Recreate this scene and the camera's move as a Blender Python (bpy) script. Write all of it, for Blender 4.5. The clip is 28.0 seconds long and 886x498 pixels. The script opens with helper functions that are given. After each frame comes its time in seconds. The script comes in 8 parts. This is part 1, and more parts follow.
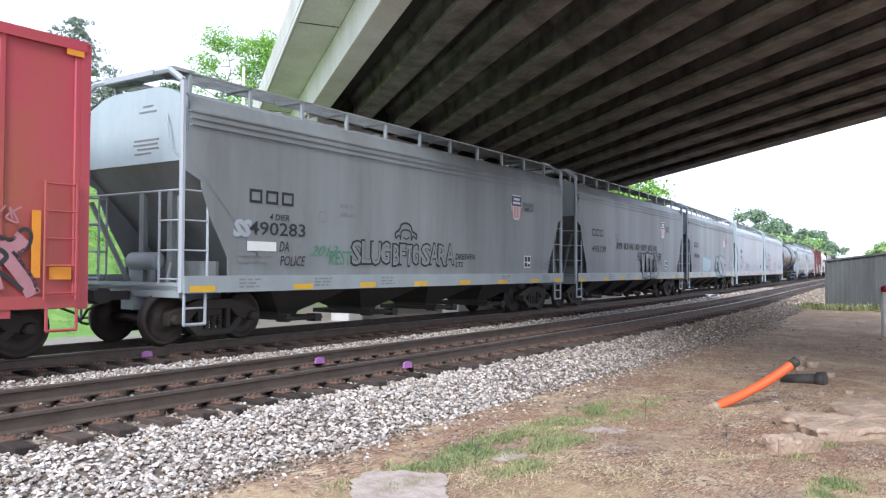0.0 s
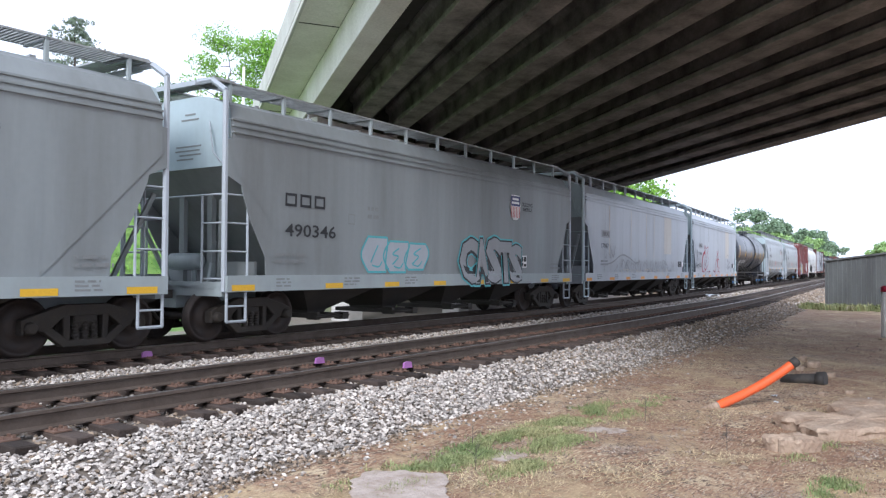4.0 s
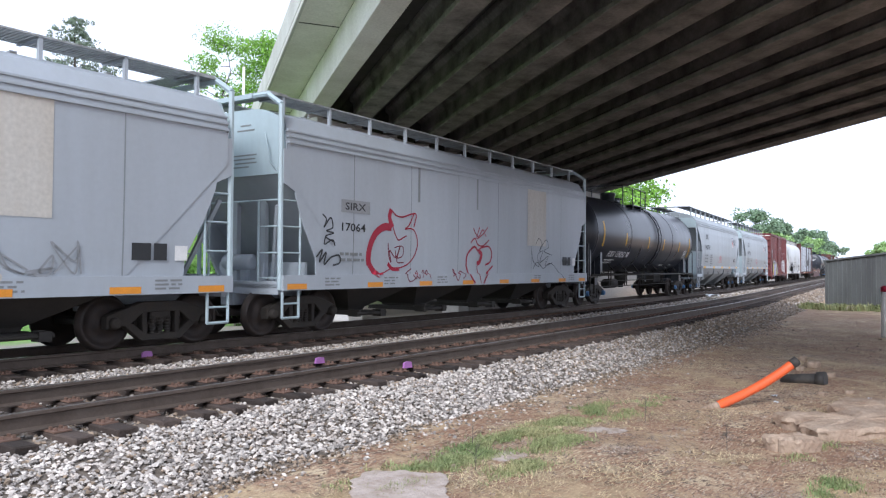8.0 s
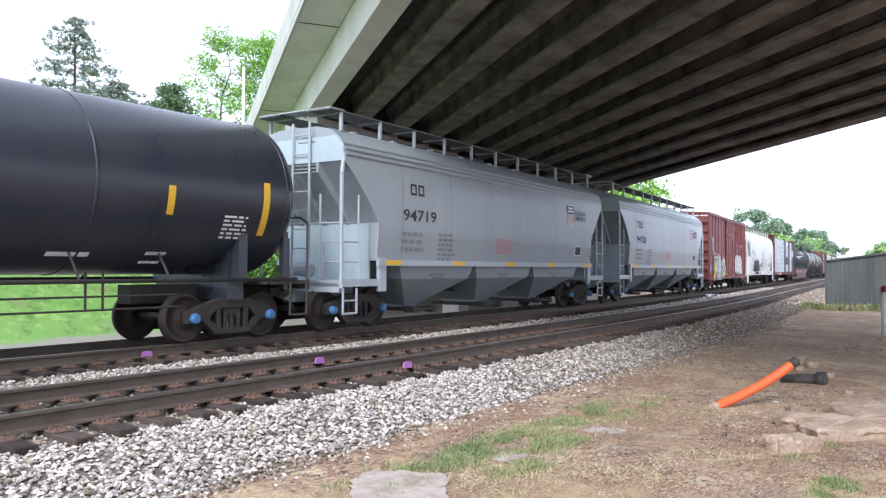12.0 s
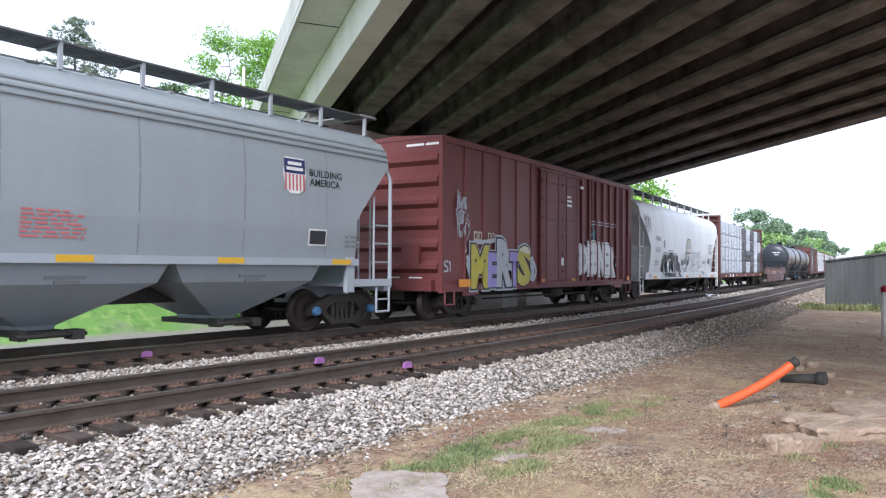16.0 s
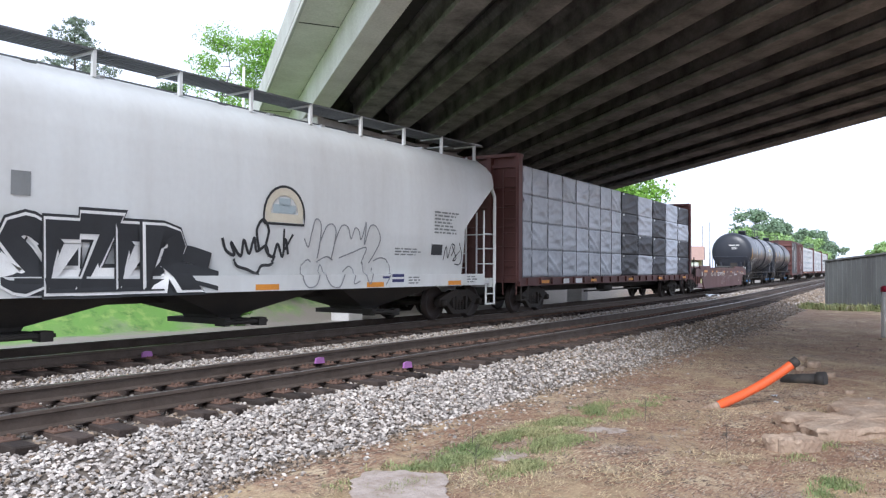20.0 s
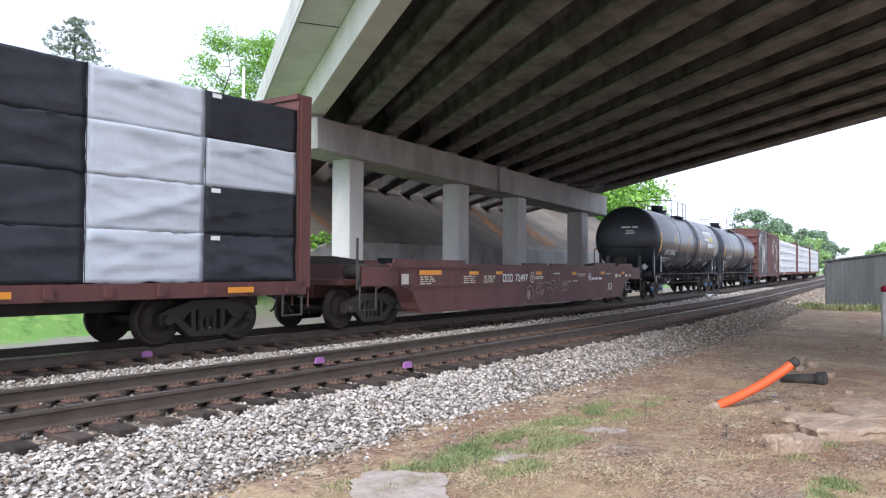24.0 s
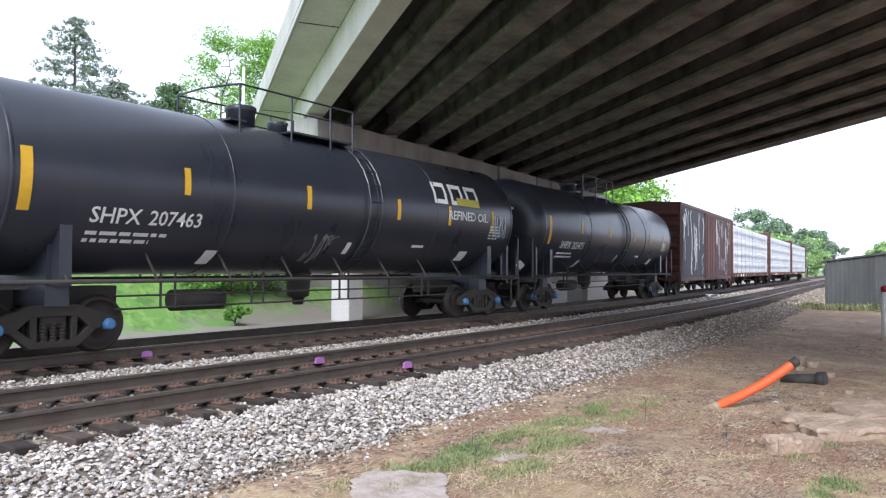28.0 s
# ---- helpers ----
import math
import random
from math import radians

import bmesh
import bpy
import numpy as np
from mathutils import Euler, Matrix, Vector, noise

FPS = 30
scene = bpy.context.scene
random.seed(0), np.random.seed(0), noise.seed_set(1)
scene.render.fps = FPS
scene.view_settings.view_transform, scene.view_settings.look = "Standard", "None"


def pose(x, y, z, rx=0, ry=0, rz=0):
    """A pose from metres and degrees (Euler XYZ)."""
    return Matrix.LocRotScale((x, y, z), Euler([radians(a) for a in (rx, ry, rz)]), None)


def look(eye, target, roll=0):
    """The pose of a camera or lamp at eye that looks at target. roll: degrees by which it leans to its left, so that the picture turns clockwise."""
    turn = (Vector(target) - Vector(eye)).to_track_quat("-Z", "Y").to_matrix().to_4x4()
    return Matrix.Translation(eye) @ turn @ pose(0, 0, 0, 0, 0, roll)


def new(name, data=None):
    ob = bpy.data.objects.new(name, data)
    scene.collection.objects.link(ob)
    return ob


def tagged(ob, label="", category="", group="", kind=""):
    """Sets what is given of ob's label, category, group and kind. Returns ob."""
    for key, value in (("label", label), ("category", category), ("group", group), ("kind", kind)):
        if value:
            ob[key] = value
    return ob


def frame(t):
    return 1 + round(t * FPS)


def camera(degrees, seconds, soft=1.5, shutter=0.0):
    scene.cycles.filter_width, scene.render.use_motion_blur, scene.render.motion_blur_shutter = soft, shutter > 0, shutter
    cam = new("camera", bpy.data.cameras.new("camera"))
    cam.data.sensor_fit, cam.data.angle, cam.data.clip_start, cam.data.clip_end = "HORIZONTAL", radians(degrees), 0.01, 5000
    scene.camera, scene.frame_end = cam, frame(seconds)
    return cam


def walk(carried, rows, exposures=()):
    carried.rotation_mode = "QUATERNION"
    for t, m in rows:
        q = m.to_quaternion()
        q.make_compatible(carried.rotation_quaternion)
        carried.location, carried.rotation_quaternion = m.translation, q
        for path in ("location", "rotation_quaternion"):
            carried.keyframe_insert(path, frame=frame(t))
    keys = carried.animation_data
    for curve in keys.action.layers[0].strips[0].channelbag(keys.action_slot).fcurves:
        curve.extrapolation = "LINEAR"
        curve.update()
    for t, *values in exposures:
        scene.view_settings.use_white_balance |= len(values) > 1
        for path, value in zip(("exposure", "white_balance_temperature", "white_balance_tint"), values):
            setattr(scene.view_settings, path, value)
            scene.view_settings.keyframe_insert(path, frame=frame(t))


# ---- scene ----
# ---------------------------------------------------------------- camera
SECONDS = 28.0
cam = camera(59.56, SECONDS, soft=1.25)
EYE = Vector((0.0, 0.0, 1.40))
AIM, TILT = 0.6498, 0.0243
cam_pose = look(EYE, EYE + Vector((math.cos(AIM), math.sin(AIM), math.tan(TILT))), 0.29)
walk(cam, [(0.0, cam_pose), (SECONDS, cam_pose)], exposures=[(0.0, 0.70, 6250, 11), (1.0, 0.69, 6250, 11), (2.0, 0.60, 6250, 11), (3.0, 0.49, 6250, 11), (6.0, 0.52, 6250, 11), (8.0, 0.43, 6250, 11), (10.0, 0.53, 6250, 11), (10.5, 0.57, 6250, 11), (11.0, 0.75, 6250, 11), (12.5, 0.69, 6250, 11), (15.0, 0.52, 6250, 11), (17.0, 0.60, 6250, 11), (19.0, 0.57, 6250, 11), (20.0, 0.41, 6250, 11), (21.0, 0.15, 6250, 11), (23.5, 0.55, 6250, 11), (25.0, 0.59, 6250, 11), (SECONDS, 0.59, 6250, 11)])

# ---------------------------------------------------------------- world and sun (thin bright overcast)
world = bpy.data.worlds.new("sky")
scene.world = world
world.use_nodes = True
wn = world.node_tree
wn.nodes.clear()
sky = wn.nodes.new("ShaderNodeTexSky")
sky.sky_type, sky.sun_disc = "NISHITA", False
sky.sun_elevation, sky.sun_rotation = radians(36), radians(248)
sky.air_density, sky.dust_density, sky.ozone_density = 1.0, 1.5, 1.0
veil = wn.nodes.new("ShaderNodeHueSaturation")
veil.inputs["Saturation"].default_value = 0.22
bg = wn.nodes.new("ShaderNodeBackground")
bg.inputs["Strength"].default_value = 0.118
wout = wn.nodes.new("ShaderNodeOutputWorld")
wn.links.new(sky.outputs[0], veil.inputs["Color"])
cloud = wn.nodes.new("ShaderNodeMix")
cloud.data_type = "RGBA"
cloud.inputs["Factor"].default_value = 0.7
cloud.inputs["B"].default_value = (9.2, 10.2, 12.6, 1)
wn.links.new(veil.outputs[0], cloud.inputs["A"])
# thin overcast, a little brighter towards the horizon
up = wn.nodes.new("ShaderNodeTexCoord")
upz = wn.nodes.new("ShaderNodeSeparateXYZ")
wn.links.new(up.outputs["Generated"], upz.inputs[0])
rise = wn.nodes.new("ShaderNodeMapRange")
rise.inputs["To Min"].default_value, rise.inputs["To Max"].default_value = 1.08, 0.92
wn.links.new(upz.outputs["Z"], rise.inputs["Value"])
dome = wn.nodes.new("ShaderNodeVectorMath")
dome.operation = "SCALE"
wn.links.new(cloud.outputs["Result"], dome.inputs[0])
wn.links.new(rise.outputs[0], dome.inputs["Scale"])
wn.links.new(dome.outputs[0], bg.inputs["Color"])
wn.links.new(bg.outputs[0], wout.inputs["Surface"])

sun_data = bpy.data.lights.new("sun", "SUN")
sun_data.energy, sun_data.angle, sun_data.color = 2.15, radians(20), (0.985, 0.985, 1.0)
sun = new("sun", sun_data)
sun.matrix_world = look((0, 0, 60), (32, 13, 35))

# ---------------------------------------------------------------- small library
def mat(name, color, rough=0.7, metal=0.0, second=None, big=1.5, small=30.0, amount=0.5, bump=0.15, spec=0.4, island=0.0, streak=0.0, coords="Object", grain=0.21):
    """A node material: base colour broken up at two scales, with fine relief; second is the stain colour, streak draws it out downwards."""
    m = bpy.data.materials.new(name)
    m.use_nodes = True
    nt = m.node_tree
    n, l = nt.nodes, nt.links
    bsdf = n["Principled BSDF"]
    bsdf.inputs["Metallic"].default_value = metal
    bsdf.inputs["Specular IOR Level"].default_value = spec
    tc = n.new("ShaderNodeTexCoord")
    mp = n.new("ShaderNodeMapping")
    l.new(tc.outputs[coords], mp.inputs["Vector"])
    if streak:
        mp.inputs["Scale"].default_value = (1.0, 1.0, 1.0 / streak)
    a = n.new("ShaderNodeTexNoise")
    a.inputs["Scale"].default_value, a.inputs["Detail"].default_value, a.inputs["Roughness"].default_value = big, 6, 0.65
    b = n.new("ShaderNodeTexNoise")
    b.inputs["Scale"].default_value, b.inputs["Detail"].default_value = small, 4
    l.new(mp.outputs[0], a.inputs["Vector"])
    l.new(tc.outputs[coords], b.inputs["Vector"])
    ra = n.new("ShaderNodeMapRange")
    ra.inputs["From Min"].default_value, ra.inputs["From Max"].default_value = 0.38, 0.68
    l.new(a.outputs["Fac"], ra.inputs["Value"])
    amt = n.new("ShaderNodeMath")
    amt.operation = "MULTIPLY"
    amt.inputs[1].default_value = amount
    l.new(ra.outputs[0], amt.inputs[0])
    mix = n.new("ShaderNodeMix")
    mix.data_type = "RGBA"
    mix.inputs["A"].default_value = (*color, 1)
    mix.inputs["B"].default_value = (*(second or [c * 0.6 for c in color]), 1)
    l.new(amt.outputs[0], mix.inputs["Factor"])
    val = n.new("ShaderNodeMapRange")
    val.inputs["To Min"].default_value, val.inputs["To Max"].default_value = 1 - grain, 1 + grain
    l.new(b.outputs["Fac"], val.inputs["Value"])
    hsv = n.new("ShaderNodeHueSaturation")
    l.new(mix.outputs["Result"], hsv.inputs["Color"])
    last = val.outputs[0]
    if island:
        oi = n.new("ShaderNodeObjectInfo")
        ge = n.new("ShaderNodeNewGeometry")
        ad = n.new("ShaderNodeMath")
        l.new(oi.outputs["Random"], ad.inputs[0])
        l.new(ge.outputs["Random Per Island"], ad.inputs[1])
        fr = n.new("ShaderNodeMath")
        fr.operation = "FRACT"
        l.new(ad.outputs[0], fr.inputs[0])
        iv = n.new("ShaderNodeMapRange")
        iv.inputs["To Min"].default_value, iv.inputs["To Max"].default_value = 1 - island, 1 + island
        l.new(fr.outputs[0], iv.inputs["Value"])
        mu = n.new("ShaderNodeMath")
        mu.operation = "MULTIPLY"
        l.new(last, mu.inputs[0])
        l.new(iv.outputs[0], mu.inputs[1])
        last = mu.outputs[0]
    l.new(last, hsv.inputs["Value"])
    l.new(hsv.outputs[0], bsdf.inputs["Base Color"])
    rr = n.new("ShaderNodeMapRange")
    rr.inputs["To Min"].default_value, rr.inputs["To Max"].default_value = max(0.05, rough - 0.12), min(1.0, rough + 0.12)
    l.new(a.outputs["Fac"], rr.inputs["Value"])
    l.new(rr.outputs[0], bsdf.inputs["Roughness"])
    if bump:
        bp = n.new("ShaderNodeBump")
        bp.inputs["Strength"].default_value, bp.inputs["Distance"].default_value = bump, 0.02
        l.new(b.outputs["Fac"], bp.inputs["Height"])
        l.new(bp.outputs[0], bsdf.inputs["Normal"])
    return m


def plain(name, color, rough=0.5, metal=0.0):
    return mat(name, color, rough, metal, amount=0.25, big=3, small=60, bump=0.04)


def box(bm, x0, x1, y0, y1, z0, z1):
    v = [bm.verts.new((x, y, z)) for z in (z0, z1) for y in (y0, y1) for x in (x0, x1)]
    for f in ((0, 2, 3, 1), (4, 5, 7, 6), (0, 1, 5, 4), (2, 6, 7, 3), (0, 4, 6, 2), (1, 3, 7, 5)):
        bm.faces.new([v[i] for i in f])
    return v


def boxes(*rows):
    bm = bmesh.new()
    for r in rows:
        box(bm, *r)
    return bm


def rod(bm, p, q, r=0.02, n=8, r2=None):
    """A round bar from p to q."""
    p, q = Vector(p), Vector(q)
    m = (q - p).to_track_quat("Z", "Y").to_matrix()
    ends = []
    for c, rad in ((p, r), (q, r if r2 is None else r2)):
        ends.append([bm.verts.new(c + m @ Vector((rad * math.cos(2 * math.pi * i / n), rad * math.sin(2 * math.pi * i / n), 0))) for i in range(n)])
    for i in range(n):
        f = bm.faces.new((ends[0][i], ends[0][(i + 1) % n], ends[1][(i + 1) % n], ends[1][i]))
        f.smooth = n > 6
    bm.faces.new(ends[0][::-1])
    bm.faces.new(ends[1])


def bars(path, r=0.02, n=6):
    bm = bmesh.new()
    for p, q in zip(path, path[1:]):
        rod(bm, p, q, r, n)
    return bm


def slab(bm, outline, y0, y1):
    """An outline in x and z, drawn out from y0 to y1."""
    a = [bm.verts.new((x, y0, z)) for x, z in outline]
    b = [bm.verts.new((x, y1, z)) for x, z in outline]
    k = len(a)
    for i in range(k):
        bm.faces.new((a[i], a[(i + 1) % k], b[(i + 1) % k], b[i]))
    bm.faces.new(a[::-1])
    bm.faces.new(b)


def lathe(bm, prof, n=32, axis="x", at=(0, 0, 0), smooth=True):
    """Rings (place along the axis, radius) turned about it."""
    rings = []
    at = Vector(at)
    for s, r in prof:
        ring = []
        for i in range(n):
            c, d = r * math.cos(2 * math.pi * i / n), r * math.sin(2 * math.pi * i / n)
            ring.append(bm.verts.new(at + Vector({"x": (s, c, d), "y": (c, s, d), "z": (c, d, s)}[axis])))
        rings.append(ring)
    for a, b in zip(rings, rings[1:]):
        for i in range(n):
            f = bm.faces.new((a[i], a[(i + 1) % n], b[(i + 1) % n], b[i]))
            f.smooth = smooth
    bm.faces.new(rings[0][::-1])
    bm.faces.new(rings[-1])


def stack(bm, rows, smooth=False, xo=0.0):
    """Rectangles (z, half length, half width) on one another."""
    rings = [[bm.verts.new((xo + sx * l, sy * w, z)) for sx, sy in ((-1, -1), (1, -1), (1, 1), (-1, 1))] for z, l, w in rows]
    for a, b in zip(rings, rings[1:]):
        for i in range(4):
            f = bm.faces.new((a[i], a[(i + 1) % 4], b[(i + 1) % 4], b[i]))
            f.smooth = smooth
    bm.faces.new(rings[0][::-1])
    bm.faces.new(rings[-1])


def done(bm, name, material, bevel=0.0):
    bmesh.ops.recalc_face_normals(bm, faces=bm.faces)
    if bevel:
        bmesh.ops.bevel(bm, geom=[e for e in bm.edges if len(e.link_faces) == 2 and e.calc_face_angle() > 0.6], offset=bevel, segments=1, affect="EDGES")
    me = bpy.data.meshes.new(name)
    bm.to_mesh(me)
    bm.free()
    for m in material if isinstance(material, (list, tuple)) else [material]:
        me.materials.append(m)
    return me


# what comes in loose pieces: the name of the pieces after the first
LOOSE = {"stencil": "stencil", "graffiti": "stroke", "ladder": "rung", "door_rail": "door_rail", "company_mark": "company_mark", "end_side_beam": "end_side_beam", "number_bar": "number_bar", "code_panel": "code_panel", "reflector": "reflector", "rust_streak": "rust_streak", "end_lettering": "end_lettering", "graffiti_fill": "graffiti_fill", "pack_print": "pack_print", "side_ladder": "rung"}


def islands(bm):
    """The connected pieces of a mesh, the longest first."""
    bm.verts.ensure_lookup_table()
    seen, out = set(), []
    for v in bm.verts:
        if v in seen:
            continue
        seen.add(v)
        todo, got = [v], []
        while todo:
            w = todo.pop()
            got.append(w)
            for e in w.link_edges:
                o = e.other_vert(w)
                if o not in seen:
                    seen.add(o)
                    todo.append(o)
        piece = bmesh.new()
        twin = {w: piece.verts.new(w.co) for w in got}
        for f in {f for w in got for f in w.link_faces}:
            piece.faces.new([twin[w] for w in f.verts]).smooth = f.smooth
        zs = [w.co.z for w in got]
        out.append((max(zs) - min(zs), piece))
    return [p for _, p in sorted(out, key=lambda q: -round(q[0], 3))]


def part(name, bm, material, parent, label="", at=None, bevel=0.0):
    """One mesh object under a thing or a part; bm may also be a mesh that others share."""
    if name in LOOSE and isinstance(bm, bmesh.types.BMesh):
        pieces = islands(bm)
        bm.free()
        first = None
        for piece in pieces:
            own = name if first is None or LOOSE[name] == name else LOOSE[name]
            ob = new(own, done(piece, own, material, bevel))
            ob.parent = parent if own == name else first
            tagged(ob, label if own == name else "")
            first = first or ob
        return first
    ob = new(name, bm if isinstance(bm, bpy.types.Mesh) else done(bm, name, material, bevel))
    ob.parent = parent
    if at is not None:
        ob.matrix_basis = at
    return tagged(ob, label)


def thing(name, label, category, m=None, group="", kind=""):
    ob = new(name)
    ob.empty_display_size = 0.2
    if m is not None:
        ob.matrix_basis = m
    return tagged(ob, label, category, group, kind)


def solid(name, bm, material, label, category="", group="", kind="", m=None, bevel=0.0):
    """A thing, or a piece of the setting, of one mesh."""
    ob = new(name, done(bm, name, material, bevel))
    if m is not None:
        ob.matrix_basis = m
    return tagged(ob, label, category, group, kind)


def curl(pts, n=6):
    """A smooth line through a few points."""
    out = []
    for i in range(len(pts) - 1):
        p0, p1, p2, p3 = [Vector(pts[min(max(i + k, 0), len(pts) - 1)]) for k in (-1, 0, 1, 2)]
        for j in range(n):
            t = j / n
            v = 0.5 * (2 * p1 + (p2 - p0) * t + (2 * p0 - 5 * p1 + 4 * p2 - p3) * t * t + (3 * p1 - p0 - 3 * p2 + p3) * t ** 3)
            out.append((v.x, v.y))
    out.append(tuple(pts[-1]))
    return out


# ---------------------------------------------------------------- the line of the two tracks
BEND, BEND_FROM, BEND_TO = 0.002577, -10.0, 45.0
NEAR_Y, FAR_Y = 8.2035, 12.715


def heading(s):
    return BEND * (min(max(s, BEND_FROM), BEND_TO) - BEND_FROM)


def on_line(y, s, off=0.0, z=0.0):
    """A point s metres along the line whose middle starts at y, off metres to the far side."""
    c = min(max(s, BEND_FROM), BEND_TO) - BEND_FROM
    a = BEND * c
    return Vector((s - off * math.sin(a), y + 0.5 * BEND * c * c + max(s - BEND_TO, 0) * BEND * (BEND_TO - BEND_FROM) + off * math.cos(a), z))


def sweep(bm, y, outline, stops, jitter=0.0):
    """An outline (off, z) carried along a track."""
    rings = []
    for s in stops:
        rings.append([bm.verts.new(on_line(y, s, o, z + (random.uniform(-jitter, jitter) if jitter else 0))) for o, z in outline])
    for a, b in zip(rings, rings[1:]):
        for i in range(len(outline)):
            j = (i + 1) % len(outline)
            bm.faces.new((a[i], a[j], b[j], b[i]))
    bm.faces.new(rings[0][::-1])
    bm.faces.new(rings[-1])


# ---------------------------------------------------------------- materials
M = {}
M["ballast"] = mat("ballast", (0.178, 0.149, 0.123), 0.95, second=(0.111, 0.089, 0.068), big=2.0, small=30, amount=0.7, bump=0.7)
M["stone"] = mat("ballast_stone", (0.49, 0.45, 0.41), 0.9, second=(0.37, 0.31, 0.265), big=5.0, small=60, amount=0.7, bump=0.3, island=0.55)
M["rail"] = mat("rail_rust", (0.108, 0.084, 0.068), 0.8, 0.1, second=(0.064, 0.046, 0.036), big=3, small=40, amount=0.7)
M["rail_top"] = mat("rail_steel", (0.34, 0.32, 0.31), 0.32, 0.9, second=(0.18, 0.14, 0.115), big=5, small=80, amount=0.6, bump=0.03)
M["tie"] = mat("tie_wood", (0.076, 0.056, 0.046), 0.9, second=(0.036, 0.027, 0.023), big=4, small=50, amount=0.8, bump=0.6, island=0.5)
M["plate"] = mat("tie_plate", (0.21, 0.125, 0.092), 0.85, 0.1, second=(0.12, 0.075, 0.055), amount=0.7)
M["concrete"] = mat("concrete", (0.55, 0.54, 0.52), 0.85, second=(0.38, 0.36, 0.335), big=0.8, small=18, amount=0.55, bump=0.15, streak=3)
# Concrete made paler, so the lit open edge is put into its colour.
M["edge"] = mat("lit_edge_concrete", (0.72, 0.70, 0.665), 0.85, second=(0.50, 0.47, 0.43), big=0.7, small=16, amount=0.6, bump=0.15, streak=2)
# Girder stains on a base darkened to hold the shade under the deck.
M["soffit"] = mat("shaded_girder_concrete", (0.236, 0.218, 0.206), 0.85, second=(0.068, 0.061, 0.056), big=1.1, small=11, amount=0.95, bump=0.25, grain=0.3)
# Deck and back span: shade under the bridge is painted into this dark tone.
M["deck_under"] = mat("shaded_deck_concrete", (0.075, 0.069, 0.062), 0.9, second=(0.042, 0.038, 0.035), big=0.8, small=10, amount=0.8, bump=0.2)
# Stained paving, its base also darkened for the bridge's shade.
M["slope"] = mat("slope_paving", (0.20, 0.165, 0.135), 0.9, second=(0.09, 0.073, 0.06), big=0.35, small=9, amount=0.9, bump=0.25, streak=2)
# Cap concrete toned down from the columns' tone, as shade under the deck.
M["pier"] = mat("shaded_stained_concrete", (0.42, 0.41, 0.39), 0.85, second=(0.22, 0.205, 0.185), big=0.9, small=14, amount=0.7, bump=0.2, streak=3)
M["grimy"] = mat("grimy_concrete", (0.36, 0.35, 0.335), 0.85, second=(0.16, 0.145, 0.13), big=0.6, small=12, amount=0.8, bump=0.2, streak=2)
M["red_clay"] = mat("red_clay_stain", (0.27, 0.135, 0.06), 0.9, second=(0.14, 0.085, 0.055), big=1.1, small=10, amount=0.9, bump=0.3)
M["grey"] = mat("grey_paint", (0.31, 0.355, 0.36), 0.42, second=(0.24, 0.26, 0.26), big=0.9, small=9, amount=0.6, bump=0.015, streak=7, grain=0.05)
M["grey_dirty"] = mat("weathered_grey_paint", (0.24, 0.265, 0.27), 0.5, second=(0.15, 0.156, 0.152), big=0.7, small=9, amount=0.75, bump=0.015, streak=9, grain=0.05)
M["clean_grey"] = mat("clean_grey_paint", (0.30, 0.335, 0.35), 0.36, second=(0.26, 0.285, 0.30), big=0.9, small=9, amount=0.5, bump=0.015, streak=9, grain=0.05)
M["silver"] = mat("pale_grey_paint", (0.37, 0.405, 0.44), 0.42, second=(0.30, 0.32, 0.335), big=0.9, small=9, amount=0.5, bump=0.015, streak=9, grain=0.05)
M["cream"] = mat("off_white_paint", (0.66, 0.68, 0.67), 0.42, second=(0.49, 0.48, 0.455), big=0.8, small=9, amount=0.5, bump=0.015, streak=9, grain=0.05)
M["bluegrey"] = mat("blue_grey_paint", (0.40, 0.49, 0.52), 0.42, second=(0.27, 0.31, 0.32), big=0.9, small=9, amount=0.5, bump=0.015, streak=5, grain=0.05)
M["oxide"] = mat("oxide_red_paint", (0.165, 0.042, 0.042), 0.55, second=(0.105, 0.03, 0.03), big=0.9, small=9, amount=0.6, bump=0.015, streak=6, grain=0.05)
M["bright_red"] = mat("red_paint", (0.41, 0.052, 0.088), 0.42, second=(0.33, 0.10, 0.05), big=0.45, small=9, amount=0.9, bump=0.015, streak=2, grain=0.05)
M["brown"] = mat("brown_paint", (0.125, 0.048, 0.042), 0.6, second=(0.060, 0.028, 0.026), big=1.2, small=9, amount=0.6, bump=0.015, streak=3, grain=0.05)
M["black"] = mat("black_paint", (0.026, 0.030, 0.040), 0.30, second=(0.05, 0.052, 0.06), big=0.8, small=25, amount=0.4, bump=0.015, streak=6, grain=0.05)
M["truck"] = mat("truck_iron", (0.031, 0.027, 0.024), 0.8, 0.1, second=(0.051, 0.040, 0.030), big=4, small=40, amount=0.7)
M["wheel"] = mat("wheel_steel", (0.033, 0.027, 0.025), 0.6, 0.3, second=(0.058, 0.039, 0.029), big=5, small=40, amount=0.7)
M["under"] = mat("grimy_underframe", (0.036, 0.033, 0.030), 0.85, second=(0.066, 0.057, 0.048), big=2, small=30, amount=0.6, streak=4)
M["walk"] = mat("galvanised_walkway", (0.42, 0.44, 0.44), 0.55, 0.4, second=(0.15, 0.15, 0.15), big=3, small=70, amount=0.6, bump=0.3)
M["dark_walk"] = mat("dark_steel_walkway", (0.14, 0.145, 0.15), 0.6, 0.4, second=(0.09, 0.09, 0.09), big=3, small=70, amount=0.6, bump=0.2)
M["blue_cap"] = plain("blue_cap", (0.06, 0.17, 0.34))
M["yellow"] = plain("yellow_reflector", (0.72, 0.42, 0.03))
